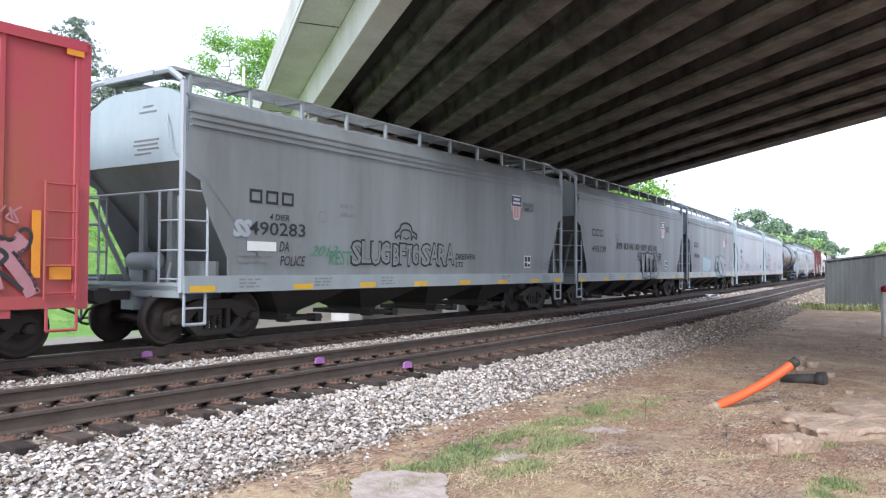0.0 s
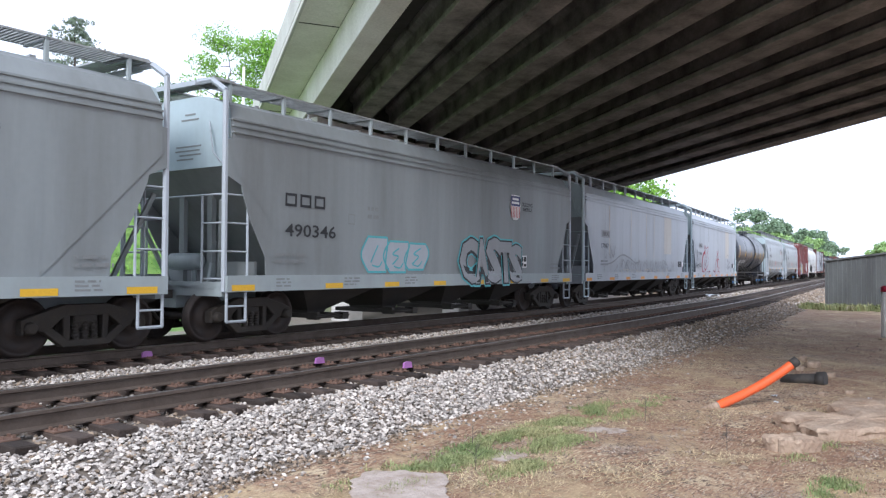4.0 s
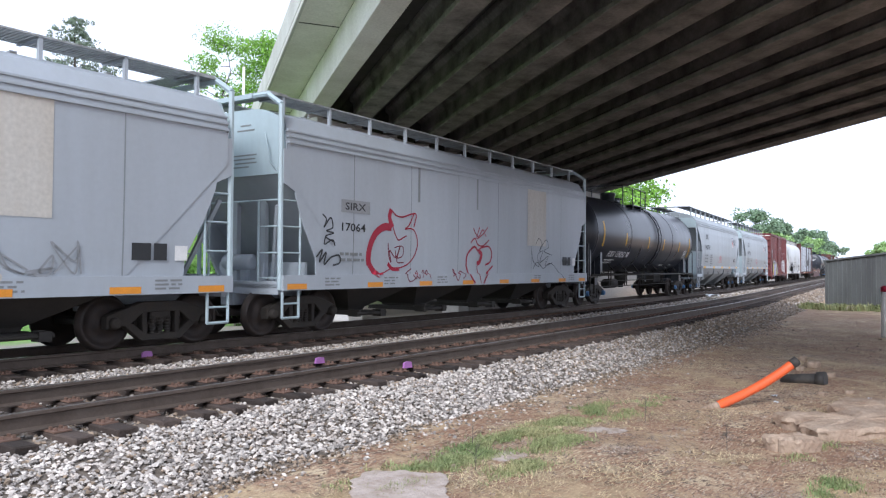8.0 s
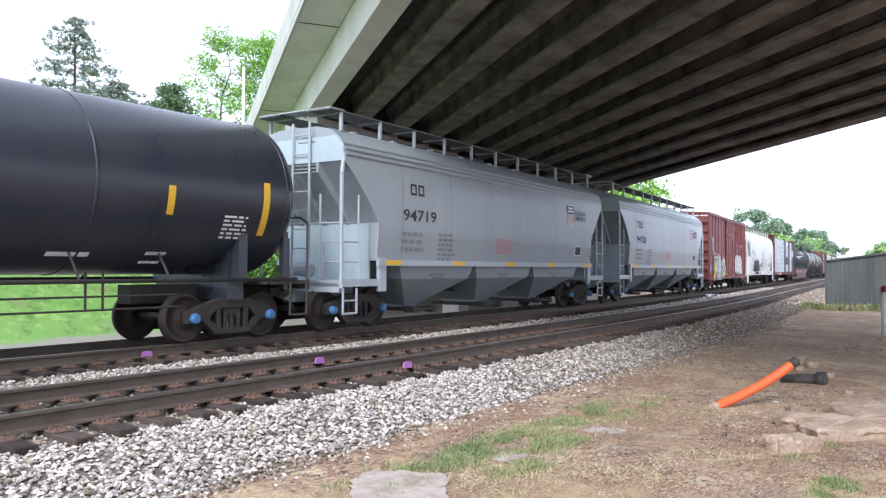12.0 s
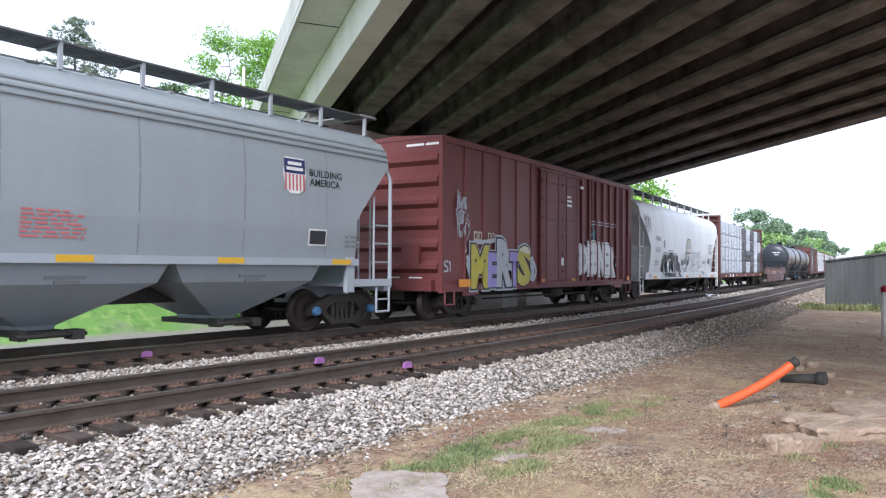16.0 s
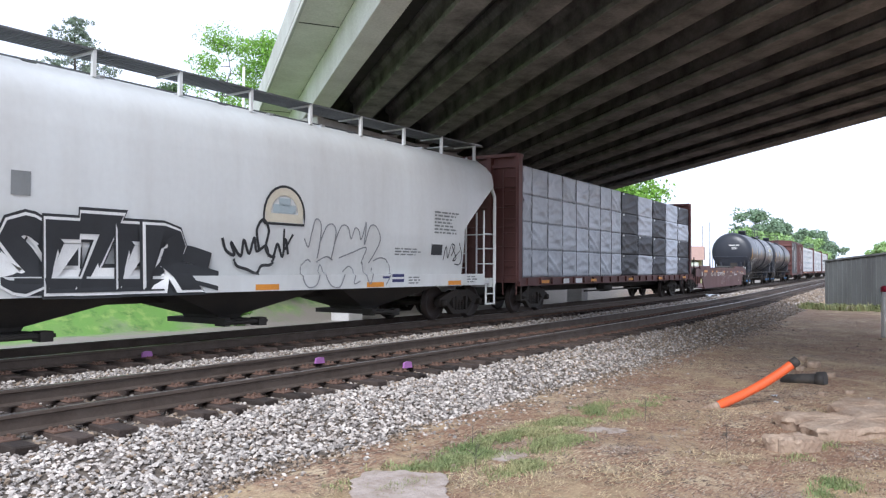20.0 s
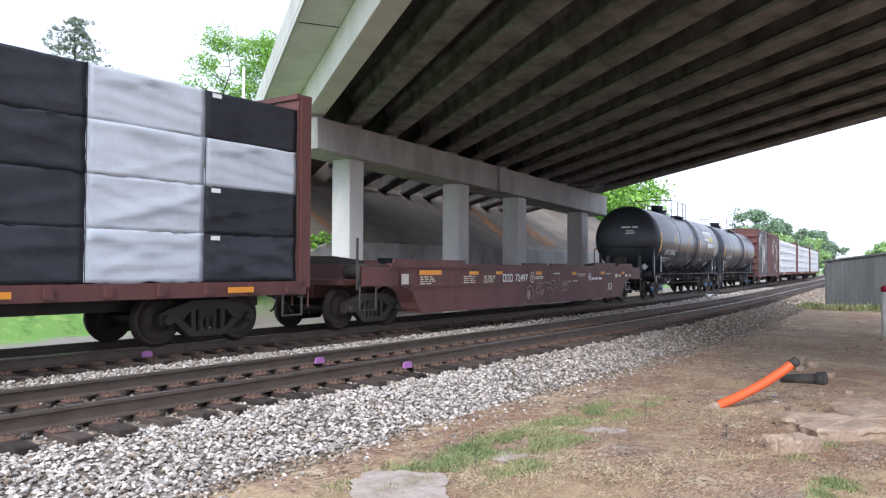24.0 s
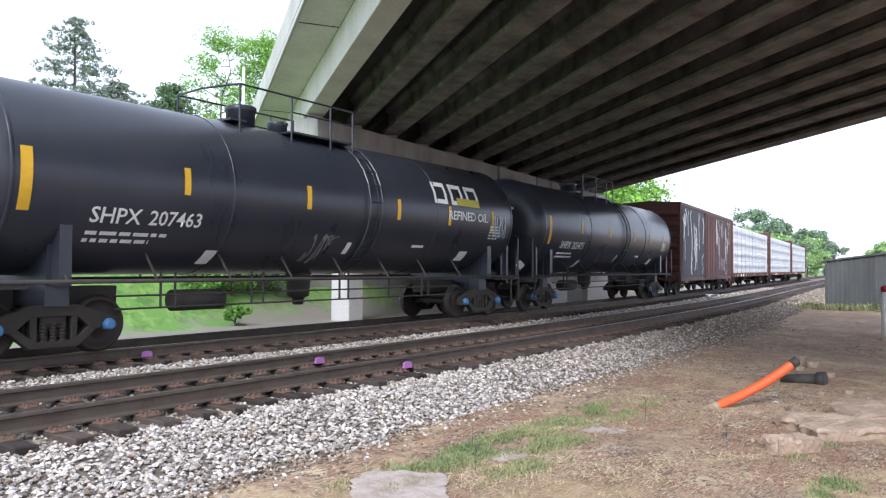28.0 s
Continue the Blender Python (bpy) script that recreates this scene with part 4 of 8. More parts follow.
e = rng.uniform(0.006, 0.02, n)[:, None]
u = np.stack([np.cos(a), np.sin(a), rng.uniform(-0.5, 0.5, n)], 1) * e
w = np.stack([-np.sin(a), np.cos(a), rng.uniform(-0.5, 0.5, n)], 1) * e * 0.5
v = np.stack([p - u, p + w, p + u + [0, 0, 0.004], p - w], 1).reshape(-1, 3)
b = np.arange(n)[:, None] * 4
tagged(new("leaf_litter", from_tris("leaf_litter", v, np.concatenate([b + [0, 1, 2], b + [0, 2, 3]], 0), M["twig"])), "dead curled leaves and chips over the earth", "leaf litter", kind="stuff")
spots, sizes = [], []
for _ in range(9000):
    x = 3.2 + 24 * rnd.random() ** 1.5
    y = rnd.uniform(-1.0, on_line(NEAR_Y, x).y - 3.3)
    r = rnd.uniform(0.004, 0.016) * (1 + (rnd.random() < 0.03) * 2.0)
    spots.append((x, y, gz(x, y) + r * 0.2))
    sizes.append(r)
scatter("earth_clods", spots, sizes, M["brown_stone"], "small clods of earth and gravel on the ground", "gravel", 13)
for k, (x, y, h) in enumerate(((9.5, 3.95, 0.32), (7.0, 4.9, 0.30), (8.6, 2.65, 0.3), (6.2, 4.3, 0.25))):
    w = thing("dry_weed", "single dry leafless weed stalk standing in the dirt", "weed", Matrix.Translation((x, y, gz(x, y))))
    bm = bmesh.new()
    rod(bm, (0, 0, -0.03), (0.02, 0.01, h), 0.004, 5, 0.002)
    rr = random.Random(k)
    for i in range(7):
        z = h * (0.25 + 0.1 * i)
        rod(bm, (0.01, 0, z), (rr.uniform(-0.08, 0.08), rr.uniform(-0.08, 0.08), z + 0.06), 0.002, 4)
    part("stalk", bm, M["bark"], w)
# ---------------------------------------------------------------- loose things beside the tracks
def seated(x, y, dz=0.0):
    return Vector((x, y, ground_z(x, y) + dz))


# orange conduit bent out of the ground
p0 = seated(11.12, 3.52)
path = [p0 + Vector((-0.24, 0.20, -0.06)), p0 + Vector((0.03, -0.02, 0.05)), p0 + Vector((0.35, -0.31, 0.22)), p0 + Vector((0.62, -0.59, 0.43)), p0 + Vector((0.80, -0.80, 0.62))]
pipe = thing("conduit", "bright orange plastic conduit bent up out of the dirt", "pipe", Matrix.Translation(p0))
cu = [Vector((v[0], v[1], 0)) for v in curl([(q.x, q.y) for q in path], 5)]
hz = [v[1] for v in curl([(i, q.z) for i, q in enumerate(path)], 5)]
line = [Vector((a.x, a.y, b)) - p0 for a, b in zip(cu, hz)]
bm = bmesh.new()
rings = []
for i, q in enumerate(line):
    d = (line[min(i + 1, len(line) - 1)] - line[max(i - 1, 0)]).normalized()
    m = d.to_track_quat("Z", "Y").to_matrix()
    rings.append([bm.verts.new(q + m @ Vector((0.064 * math.cos(k * math.pi / 8), 0.064 * math.sin(k * math.pi / 8), 0))) for k in range(16)])
for a, b in zip(rings, rings[1:]):
    for k in range(16):
        bm.faces.new((a[k], a[(k + 1) % 16], b[(k + 1) % 16], b[k])).smooth = True
bm.faces.new(rings[-1])
part("pipe", bm, M["orange"], pipe)
bm = bmesh.new()
for i in range(0, 4):
    rod(bm, line[i], line[i + 1] + (line[i + 1] - line[i]) * 0.1, 0.0655, 16)
part("muddy_foot", bm, M["rock"], pipe, "mud-caked foot of the conduit")
bm = bmesh.new()
d = (line[-1] - line[-2]).normalized()
rod(bm, line[-1] - d * 0.06, line[-1] + d * 0.05, 0.068, 16)
part("end_cap", bm, M["dark_rubber"], pipe, "black rubber end cap")

# dark log-like pipe
p0 = seated(14.35, 3.2, 0.09)
log = thing("pipe_stub", "short dark weathered pipe lying in the dirt", "pipe", Matrix.Translation(p0))
bm = bmesh.new()
rod(bm, (0.09, 0.30, -0.06), (0.0, -0.30, 0.0), 0.085, 14, 0.10)
part("pipe", bm, M["dark_rubber"], log)
bm = bmesh.new()
lathe(bm, [(0, 0.085), (0.0, 0.125), (0.13, 0.13), (0.13, 0.085)], 16, "z")
for v in bm.verts:
    v.co = Vector((0.0, -0.29, 0.0)) + Vector((-0.12, -0.92, 0.06)).normalized().to_track_quat("Z", "Y").to_matrix() @ v.co
part("pipe_end", bm, M["dark_rubber"], log, "open end of the dark pipe")


def chunk(x, y, w, d, h, material, label, seed, turn=0.0, name="concrete_chunk", sink=0.05):
    """A broken slab: ragged outline with notches, uneven top, chipped and undercut edge."""
    rnd_ = random.Random(seed)
    bm = bmesh.new()
    n = 44
    rim = []
    for i in range(n):
        a_ = 2 * math.pi * i / n
        sq = min(1 / max(abs(math.cos(a_)), abs(math.sin(a_))), 1.28) * 0.9
        c_, s_ = math.cos(a_), math.sin(a_)
        k = sq * (1 + 0.26 * noise.noise(Vector((c_ * 1.3 + seed * 3.1, s_ * 1.3, seed))) + 0.14 * noise.noise(Vector((c_ * 4.5, s_ * 4.5, seed * 2.3))) + rnd_.uniform(-0.03, 0.03))
        rim.append((c_ * w / 2 * k, s_ * d / 2 * k))
    rings = []
    for scale, z0, jag in ((0.94, -sink, 0.0), (0.97, h * 0.3, 0.2), (1.0, h * 0.66, 0.16), (0.95, h * 0.93, 0.10), (0.72, h, 0.10), (0.35, h, 0.12)):
        rings.append([bm.verts.new((px * scale * (1 + rnd_.uniform(-0.03, 0.03)), py * scale * (1 + rnd_.uniform(-0.03, 0.03)), z0 + h * jag * rnd_.uniform(-1, 1))) for px, py in rim])
    top = bm.verts.new((0, 0, h))
    for ra, rb in zip(rings, rings[1:]):
        for i in range(n):
            j = (i + 1) % n
            bm.faces.new((ra[i], ra[j], rb[j]))
            bm.faces.new((ra[i], rb[j], rb[i]))
    for i in range(n):
        bm.faces.new((rings[-1][i], rings[-1][(i + 1) % n], top))
    return solid(name, bm, material, label, "rubble", m=Matrix.Translation(seated(x, y)) @ Matrix.Rotation(turn, 4, "Z"))


chunk(5.20, 4.40, 1.05, 0.9, 0.02, M["pale_rock"], "flat pale concrete slab sunk in the dirt", 1, 0.5, "concrete_slab")
chunk(8.45, 4.15, 0.85, 0.42, 0.008, M["pale_rock"], "worn pale patch of concrete in the grass", 2, -0.35, "concrete_slab")
chunk(6.85, 4.35, 0.5, 0.32, 0.008, M["pale_rock"], "small pale patch of concrete in the grass", 3, -0.2, "concrete_slab")
chunk(9.08, 2.10, 0.56, 0.42, 0.15, M["rock"], "broken brown concrete chunk with a ragged edge", 4, -0.8)
chunk(10.55, 1.72, 1.75, 1.15, 0.14, M["rock"], "broad flat broken concrete slab half sunk in dirt", 5, -0.78, "concrete_slab")
chunk(11.9, 1.55, 1.5, 1.3, 0.15, M["rock"], "low brown heap of earth and broken concrete", 7, 0.3)
chunk(10.24, 1.47, 0.26, 0.04, 0.12, M["pale_rock"], "white chipped face on a concrete slab", 8, -0.78)
for x_, y_, r_, k_ in ((16.9, 3.5, 0.3, 9), (16.2, 3.6, 0.22, 10), (13.6, 2.3, 0.16, 12), (13.1, 2.6, 0.14, 13), (12.5, 2.15, 0.18, 14), (15.4, 2.9, 0.2, 15), (17.8, 3.9, 0.25, 16), (15.2, 3.7, 0.24, 17)):
    chunk(x_, y_, r_, r_ * 0.7, r_ * 0.35, M["rock"], "small brown stone in the dirt", k_)
chunk(41.2, 6.9, 0.6, 0.3, 0.2, M["pale_rock"], "pale stone beside a metal shed", 11)


def litter(x, y, w, label, seed, material="litter", z=None):
    rnd_ = random.Random(seed)
    bm = bmesh.new()
    g = [[bm.verts.new((-w / 2 + w * i / 4, -w / 3 + w * 0.66 * k / 4, w * rnd_.uniform(0.02, 0.3))) for i in range(5)] for k in range(5)]
    for k in range(4):
        for i in range(4):
            bm.faces.new((g[k][i], g[k][i + 1], g[k + 1][i + 1], g[k + 1][i]))
    p = seated(x, y) if z is None else Vector((x, y, z))
    return solid("litter", bm, M[material], label, "litter", m=Matrix.Translation(p))


litter(12.05, 3.0, 0.10, "crumpled white scrap of litter in the dirt", 1)
litter(12.5, 3.15, 0.12, "crumpled pale plastic scrap in the dirt", 2)
litter(13.0, 2.0, 0.12, "yellow scrap of litter in the dirt", 3, "yellow")
litter(13.2, 1.95, 0.1, "white scrap of litter in the dirt", 4)
litter(38.5, 9.4, 0.35, "crumpled white bag in the dirt", 5)
p = on_line(NEAR_Y, 44.0, 2.3)
litter(p.x, p.y, 0.95, "crumpled white plastic bag between the tracks", 6, z=-0.22)
# purple paint daubs at the rails
for y, s, o in ((NEAR_Y, 9.35, -0.86), (NEAR_Y, 8.95, 0.64), (FAR_Y, 7.6, -0.86)):
    p = on_line(y, s, o)
    bm = bmesh.new()
    slab(bm, [(-0.11, -0.17), (0.11, -0.18), (0.085, -0.085), (-0.02, -0.07), (-0.09, -0.09)], -0.015, 0.015)
    solid("survey_mark", bm, M["purple"], "purple painted survey mark clipped against the rail", "survey mark", "survey marks", m=Matrix.Translation(p) @ Matrix.Rotation(heading(s), 4, "Z"))

# corrugated shed
A, B = Vector((43.8, 8.45, 0)), Vector((41.6, 3.2, 0))
u = (B - A).normalized()
w = Vector((u.y, -u.x, 0)) * -1
shed_pose = Matrix(((u.x, w.x, 0, A.x), (u.y, w.y, 0, A.y), (0, 0, 1, -0.6), (0, 0, 0, 1)))
shed = thing("shed", "dark grey corrugated metal shed on bare dirt", "shed", shed_pose)
for name, a0, a1, d0, d1, h0, h1 in (("front_wall", 0, 7.5, 0, 0.05, 2.42, 3.25), ("back_wall", 0, 7.5, 2.95, 3.0, 2.42, 3.25), ("end_wall", 0, 0.05, 0.06, 2.94, 2.42, 2.42), ("end_wall", 7.45, 7.5, 0.06, 2.94, 3.25, 3.25)):
    bm = bmesh.new()
    slab(bm, [(a0, 0), (a1, 0), (a1, h1), (a0, h0)], d0, d1)
    wall = part(name, bm, M["shed"], shed)
    if name == "front_wall":
        for i in range(30):
            x = 0.12 + i * 0.25
            part("corrugation", boxes((x - 0.035, x + 0.035, -0.035, 0.0, 0.03, 2.38 + 0.11 * x)), M["shed"], wall)
bm = bmesh.new()
slab(bm, [(-0.1, 2.41), (7.6, 3.26), (7.6, 3.34), (-0.1, 2.49)], -0.1, 3.1)
part("roof", bm, M["shed"], shed)
part("corner_trim", boxes((-0.02, 0.05, -0.05, 0.0, 0, 2.42)), M["shed"], shed)

# white marker post with a red top
post = thing("marker_post", "white marker post with a red band at its top", "post", Matrix.Translation(seated(25.9, 3.40)))
bm = bmesh.new()
lathe(bm, [(-0.1, 0.13), (1.32, 0.13)], 16, "z")
part("post", bm, M["white_pole"], post)
bm = bmesh.new()
lathe(bm, [(1.32, 0.135), (1.46, 0.135), (1.5, 0.09)], 16, "z")
part("band", bm, M["red_spray"], post, "red band")

# poles on the embankment and lamp posts far off
for x, y, z0, z1, r, label in ((28.6, 40.1, 6.2, 10.5, 0.11, "short white pole on the embankment crest"), (33.2, 42.2, 6.2, 14.9, 0.11, "white pole behind the bridge parapet"), (36.3, 51.4, 5.0, 19.4, 0.06, "thin tall metal pole behind the trees"), (31.6, 74.1, -0.6, 8.1, 0.13, "wooden pole beyond the embankment"), (116.1, 42.3, -0.6, 9.3, 0.1, "thin lamp pole beyond the tracks"), (117.9, 39.9, -0.6, 8.0, 0.1, "thin lamp pole beyond the tracks"), (119.2, 39.2, -0.6, 8.6, 0.1, "thin lamp pole beyond the tracks")):
    bm = bmesh.new()
    rod(bm, (0, 0, -0.5), (0, 0, z1 - z0), r, 10, r * 0.8)
    solid("pole", bm, M["white_pole"] if z0 > 0 else M["walk"], label, "pole", "poles", m=Matrix.Translation((x, y, z0)))

# low building beyond the tracks
house = thing("building", "low cream building with a pinkish brown roof", "building", pose(119.0, 43.5, -0.6, 0, 0, 18))
part("wall", boxes((-4.5, 4.5, -3, 3, 0, 3.4)), M["cream_wall"], house)
part("gable_wall", boxes((-10.5, -4.6, -2.6, 2.6, 0, 3.0)), M["white_pole"], house)
bm = bmesh.new()
slab(bm, [(-11, 3.3), (5, 3.5), (3.5, 5.5), (-8.5, 5.3)], -3.4, 3.4)
part("roof", bm, M["roof_tile"], house)
for i in range(3):
    part("window", boxes((-3.2 + i * 2.6, -2.0 + i * 2.6, -3.04, -3.0, 1.2, 2.4)), M["shed"], house)
# ---------------------------------------------------------------- running gear, shared by all cars
WHEEL_R = 0.457
bm = bmesh.new()
for s in (-1, 1):
    lathe(bm, [(s * 0.69, 0.10), (s * 0.69, 0.15), (s * 0.715, 0.17), (s * 0.73, 0.36), (s * 0.70, 0.40), (s * 0.685, 0.475), (s * 0.715, 0.485), (s * 0.735, WHEEL_R), (s * 0.82, WHEEL_R - 0.01), (s * 0.825, 0.39), (s * 0.785, 0.375), (s * 0.765, 0.20), (s * 0.82, 0.16), (s * 0.83, 0.09)], 28, "y")
rod(bm, (0, -1.02, 0), (0, 1.02, 0), 0.075, 12)
MESH_WHEELS = done(bm, "wheelset", M["wheel"])
bm = bmesh.new()
slab(bm, [(-1.02, 0.58), (-0.80, 0.66), (-0.36, 0.80), (0.36, 0.80), (0.80, 0.66), (1.02, 0.58), (1.02, 0.36), (0.98, 0.36), (0.94, 0.50), (0.80, 0.50), (0.76, 0.40), (0.62, 0.40), (0.36, 0.62), (-0.36, 0.62), (-0.62, 0.40), (-0.76, 0.40), (-0.80, 0.50), (-0.94, 0.50), (-0.98, 0.36), (-1.02, 0.36)], -0.09, 0.09)
slab(bm, [(-0.72, 0.42), (-0.38, 0.14), (0.38, 0.14), (0.72, 0.42), (0.56, 0.45), (0.30, 0.25), (-0.30, 0.25), (-0.56, 0.45)], -0.085, 0.085)
for s in (-1, 1):
    slab(bm, [(s * 0.27, 0.24), (s * 0.36, 0.24), (s * 0.38, 0.64), (s * 0.27, 0.64)], -0.08, 0.08)
MESH_FRAME = done(bm, "sideframe", M["truck"], 0.012)
bm = bmesh.new()
lathe(bm, [(0.25 + 0.0125 * k, (0.045, 0.058, 0.066, 0.058)[k % 4]) for k in range(25)], 10, "z")
MESH_SPRING = done(bm, "spring", M["truck"])
bm = bmesh.new()
stack(bm, [(0.42, 0.16, 1.0), (0.52, 0.2, 1.05), (0.66, 0.2, 1.05), (0.72, 0.17, 0.5)])
MESH_BOLSTER = done(bm, "bolster", M["truck"], 0.02)
bm = bmesh.new()
lathe(bm, [(-0.10, 0.06), (-0.09, 0.085), (-0.03, 0.10), (0.10, 0.10)], 14, "y")
MESH_CAP = {k: done(bm.copy(), "bearing_cap", M[k]) for k in ("truck", "blue_cap")}
bm.free()
bm = boxes((-0.03, 0.03, 0.80, 0.95, 0.20, 0.62))
rod(bm, (0, -0.9, 0.33), (0, 0.9, 0.33), 0.05, 6)
box(bm, -0.06, 0.06, -0.85, -0.65, 0.18, 0.5)
MESH_BEAM = done(bm, "brake_beam", M["truck"])
TURNING = []


def truck(car, x, cap="truck"):
    t = part("truck", MESH_BOLSTER, None, car, at=pose(x, 0, 0))
    for y in (-0.99, 0.99):
        part("sideframe", MESH_FRAME, None, t, at=pose(0, y, 0))
        for sx in (-0.15, 0.0, 0.15):
            part("spring", MESH_SPRING, None, t, at=pose(sx, y * 1.02, -0.02))
        for ax in (-0.889, 0.889):
            part("bearing_cap", MESH_CAP[cap], None, t, "bright blue bearing cap" if cap == "blue_cap" else "", at=pose(ax, y * 1.09, 0.46, 0, 0, 0 if y < 0 else 180))
    for ax in (-0.889, 0.889):
        part("brake_beam", MESH_BEAM, None, t, at=pose(ax * 0.42, 0, 0.1))
        w = part("wheelset", MESH_WHEELS, None, t, at=pose(ax, 0, WHEEL_R))
        TURNING.append((w, ax))


bm = bmesh.new()
box(bm, -0.02, 0.45, -0.075, 0.075, 0.80, 0.96)
slab(bm, [(0.42, 0.76), (0.62, 0.74), (0.72, 0.80), (0.72, 0.98), (0.60, 1.02), (0.42, 1.0)], -0.14, 0.12)
rod(bm, (0.1, -0.35, 0.80), (0.5, -0.42, 0.62), 0.022)
for a, b in (((0.5, -0.42, 0.62), (0.62, -0.40, 0.46)), ((0.62, -0.40, 0.46), (0.80, -0.30, 0.42))):
    rod(bm, a, b, 0.024)
MESH_COUPLER = done(bm, "coupler", M["under"])


def couplers(car, L):
    part("coupler", MESH_COUPLER, None, car, at=pose(L, 0, 0))
    part("coupler", MESH_COUPLER, None, car, at=pose(-L, 0, 0, 0, 0, 180))


# ---------------------------------------------------------------- lettering and spray paint on a car's flank
def flank(rows):
    """The flank's distance from the middle by height, from (z, half width) rows."""
    def side(z):
        for (z0, w0), (z1, w1) in zip(rows, rows[1:]):
            if z <= z1:
                k = min(max((z - z0) / (z1 - z0), 0), 1)
                return w0 + (w1 - w0) * k
        return rows[-1][1]
    return side


def letters(car, words, x0, x1, z0, z1, material, side, label="", lift=0.012, lean=0.0, name="lettering", fat=0.012):
    """Words in the built-in font, fitted into a box on the near flank."""
    cu = bpy.data.curves.new("words", "FONT")
    cu.body, cu.resolution_u = words, 2
    cu.offset = fat
    ob = bpy.data.objects.new("words", cu)
    me = bpy.data.meshes.new_from_object(ob)
    bpy.data.objects.remove(ob)
    bpy.data.curves.remove(cu)
    co = np.empty(len(me.vertices) * 3)
    me.vertices.foreach_get("co", co)
    co = co.reshape(-1, 3)
    lo, hi = co.min(0), co.max(0)
    out = np.empty_like(co)
    u = (co[:, 0] - lo[0]) / (hi[0] - lo[0])
    v = (co[:, 1] - lo[1]) / (hi[1] - lo[1])
    out[:, 2] = z0 + (z1 - z0) * v
    out[:, 0] = x0 + (x1 - x0) * u + lean * (z1 - z0) * v
    out[:, 1] = [-side(z) - lift for z in out[:, 2]]
    me.vertices.foreach_set("co", out.ravel())
    me.materials.clear()
    me.materials.append(material)
    me.update()
    return part(name, me, None, car, label)


def patch(bm, side, x0, x1, z0, z1, lift=0.01, n=1, lean=0.0):
    rows = []
    for i in range(n + 1):
        k = i / n
        z = z0 + (z1 - z0) * k
        y = -side(z) - lift
        rows.append((bm.verts.new((x0 + lean * k, y, z)), bm.verts.new((x1 + lean * k, y, z))))
    for (a, b), (c, d) in zip(rows, rows[1:]):
        bm.faces.new((a, b, d, c))


def bars_on(car, side, rows, material, label="", name="stencil", lift=0.011, n=1):
    """Plain bars (x0, x1, z0, z1) where small writing stands."""
    bm = bmesh.new()
    for r in rows:
        patch(bm, side, *r, lift=lift, n=n)
    return part(name, bm, material, car, label)


def lines_of(x0, x1, z0, z1, n, rnd):
    """Lines of unreadable small print, broken into word-long bars."""
    out = []
    h = (z1 - z0) / n
    for i in range(n):
        x = x0
        end = x0 + (x1 - x0) * rnd.uniform(0.7, 1)
        while x < end:
            w = rnd.uniform(0.08, 0.28) * max(1, (x1 - x0) / 1.5)
            out.append((x, min(x + w, end), z1 - h * (i + 0.75), z1 - h * (i + 0.25)))
            x += w + 0.05
    return out


def ribbon(bm, side, pts, width, lift):
    prev = None
    for i, (x, z) in enumerate(pts):
        a, b = pts[max(i - 1, 0)], pts[min(i + 1, len(pts) - 1)]
        d = Vector((b[0] - a[0], b[1] - a[1]))
        d = d.normalized() if d.length else Vector((1, 0))
        n = Vector((-d.y, d.x)) * width / 2
        pair = [bm.verts.new((x + s * n.x, -side(z + s * n.y) - lift, z + s * n.y)) for s in (-1, 1)]
        if prev:
            bm.faces.new((prev[0], pair[0], pair[1], prev[1]))
        prev = pair


def scrawl(car, side, x0, x1, z0, z1, material, seed, strokes=6, width=0.03, lift=0.016, label="", name="graffiti"):
    """A hand-sprayed tag: looping strokes side by side."""
    rnd = random.Random(seed)
    bm = bmesh.new()
    step = (x1 - x0) / strokes
    for i in range(strokes):
        cx = x0 + step * (i + 0.5)
        pts = []
        for k in range(rnd.randint(4, 7)):
            pts.append((cx + rnd.uniform(-0.75, 0.75) * step, z0 + (z1 - z0) * (rnd.random() if k % 2 else rnd.choice((0.05, 0.95, rnd.random())))))
        ribbon(bm, side, curl(pts), width * rnd.uniform(0.7, 1.3), lift + 0.0004 * i)
    return part(name, bm, material, car, label)


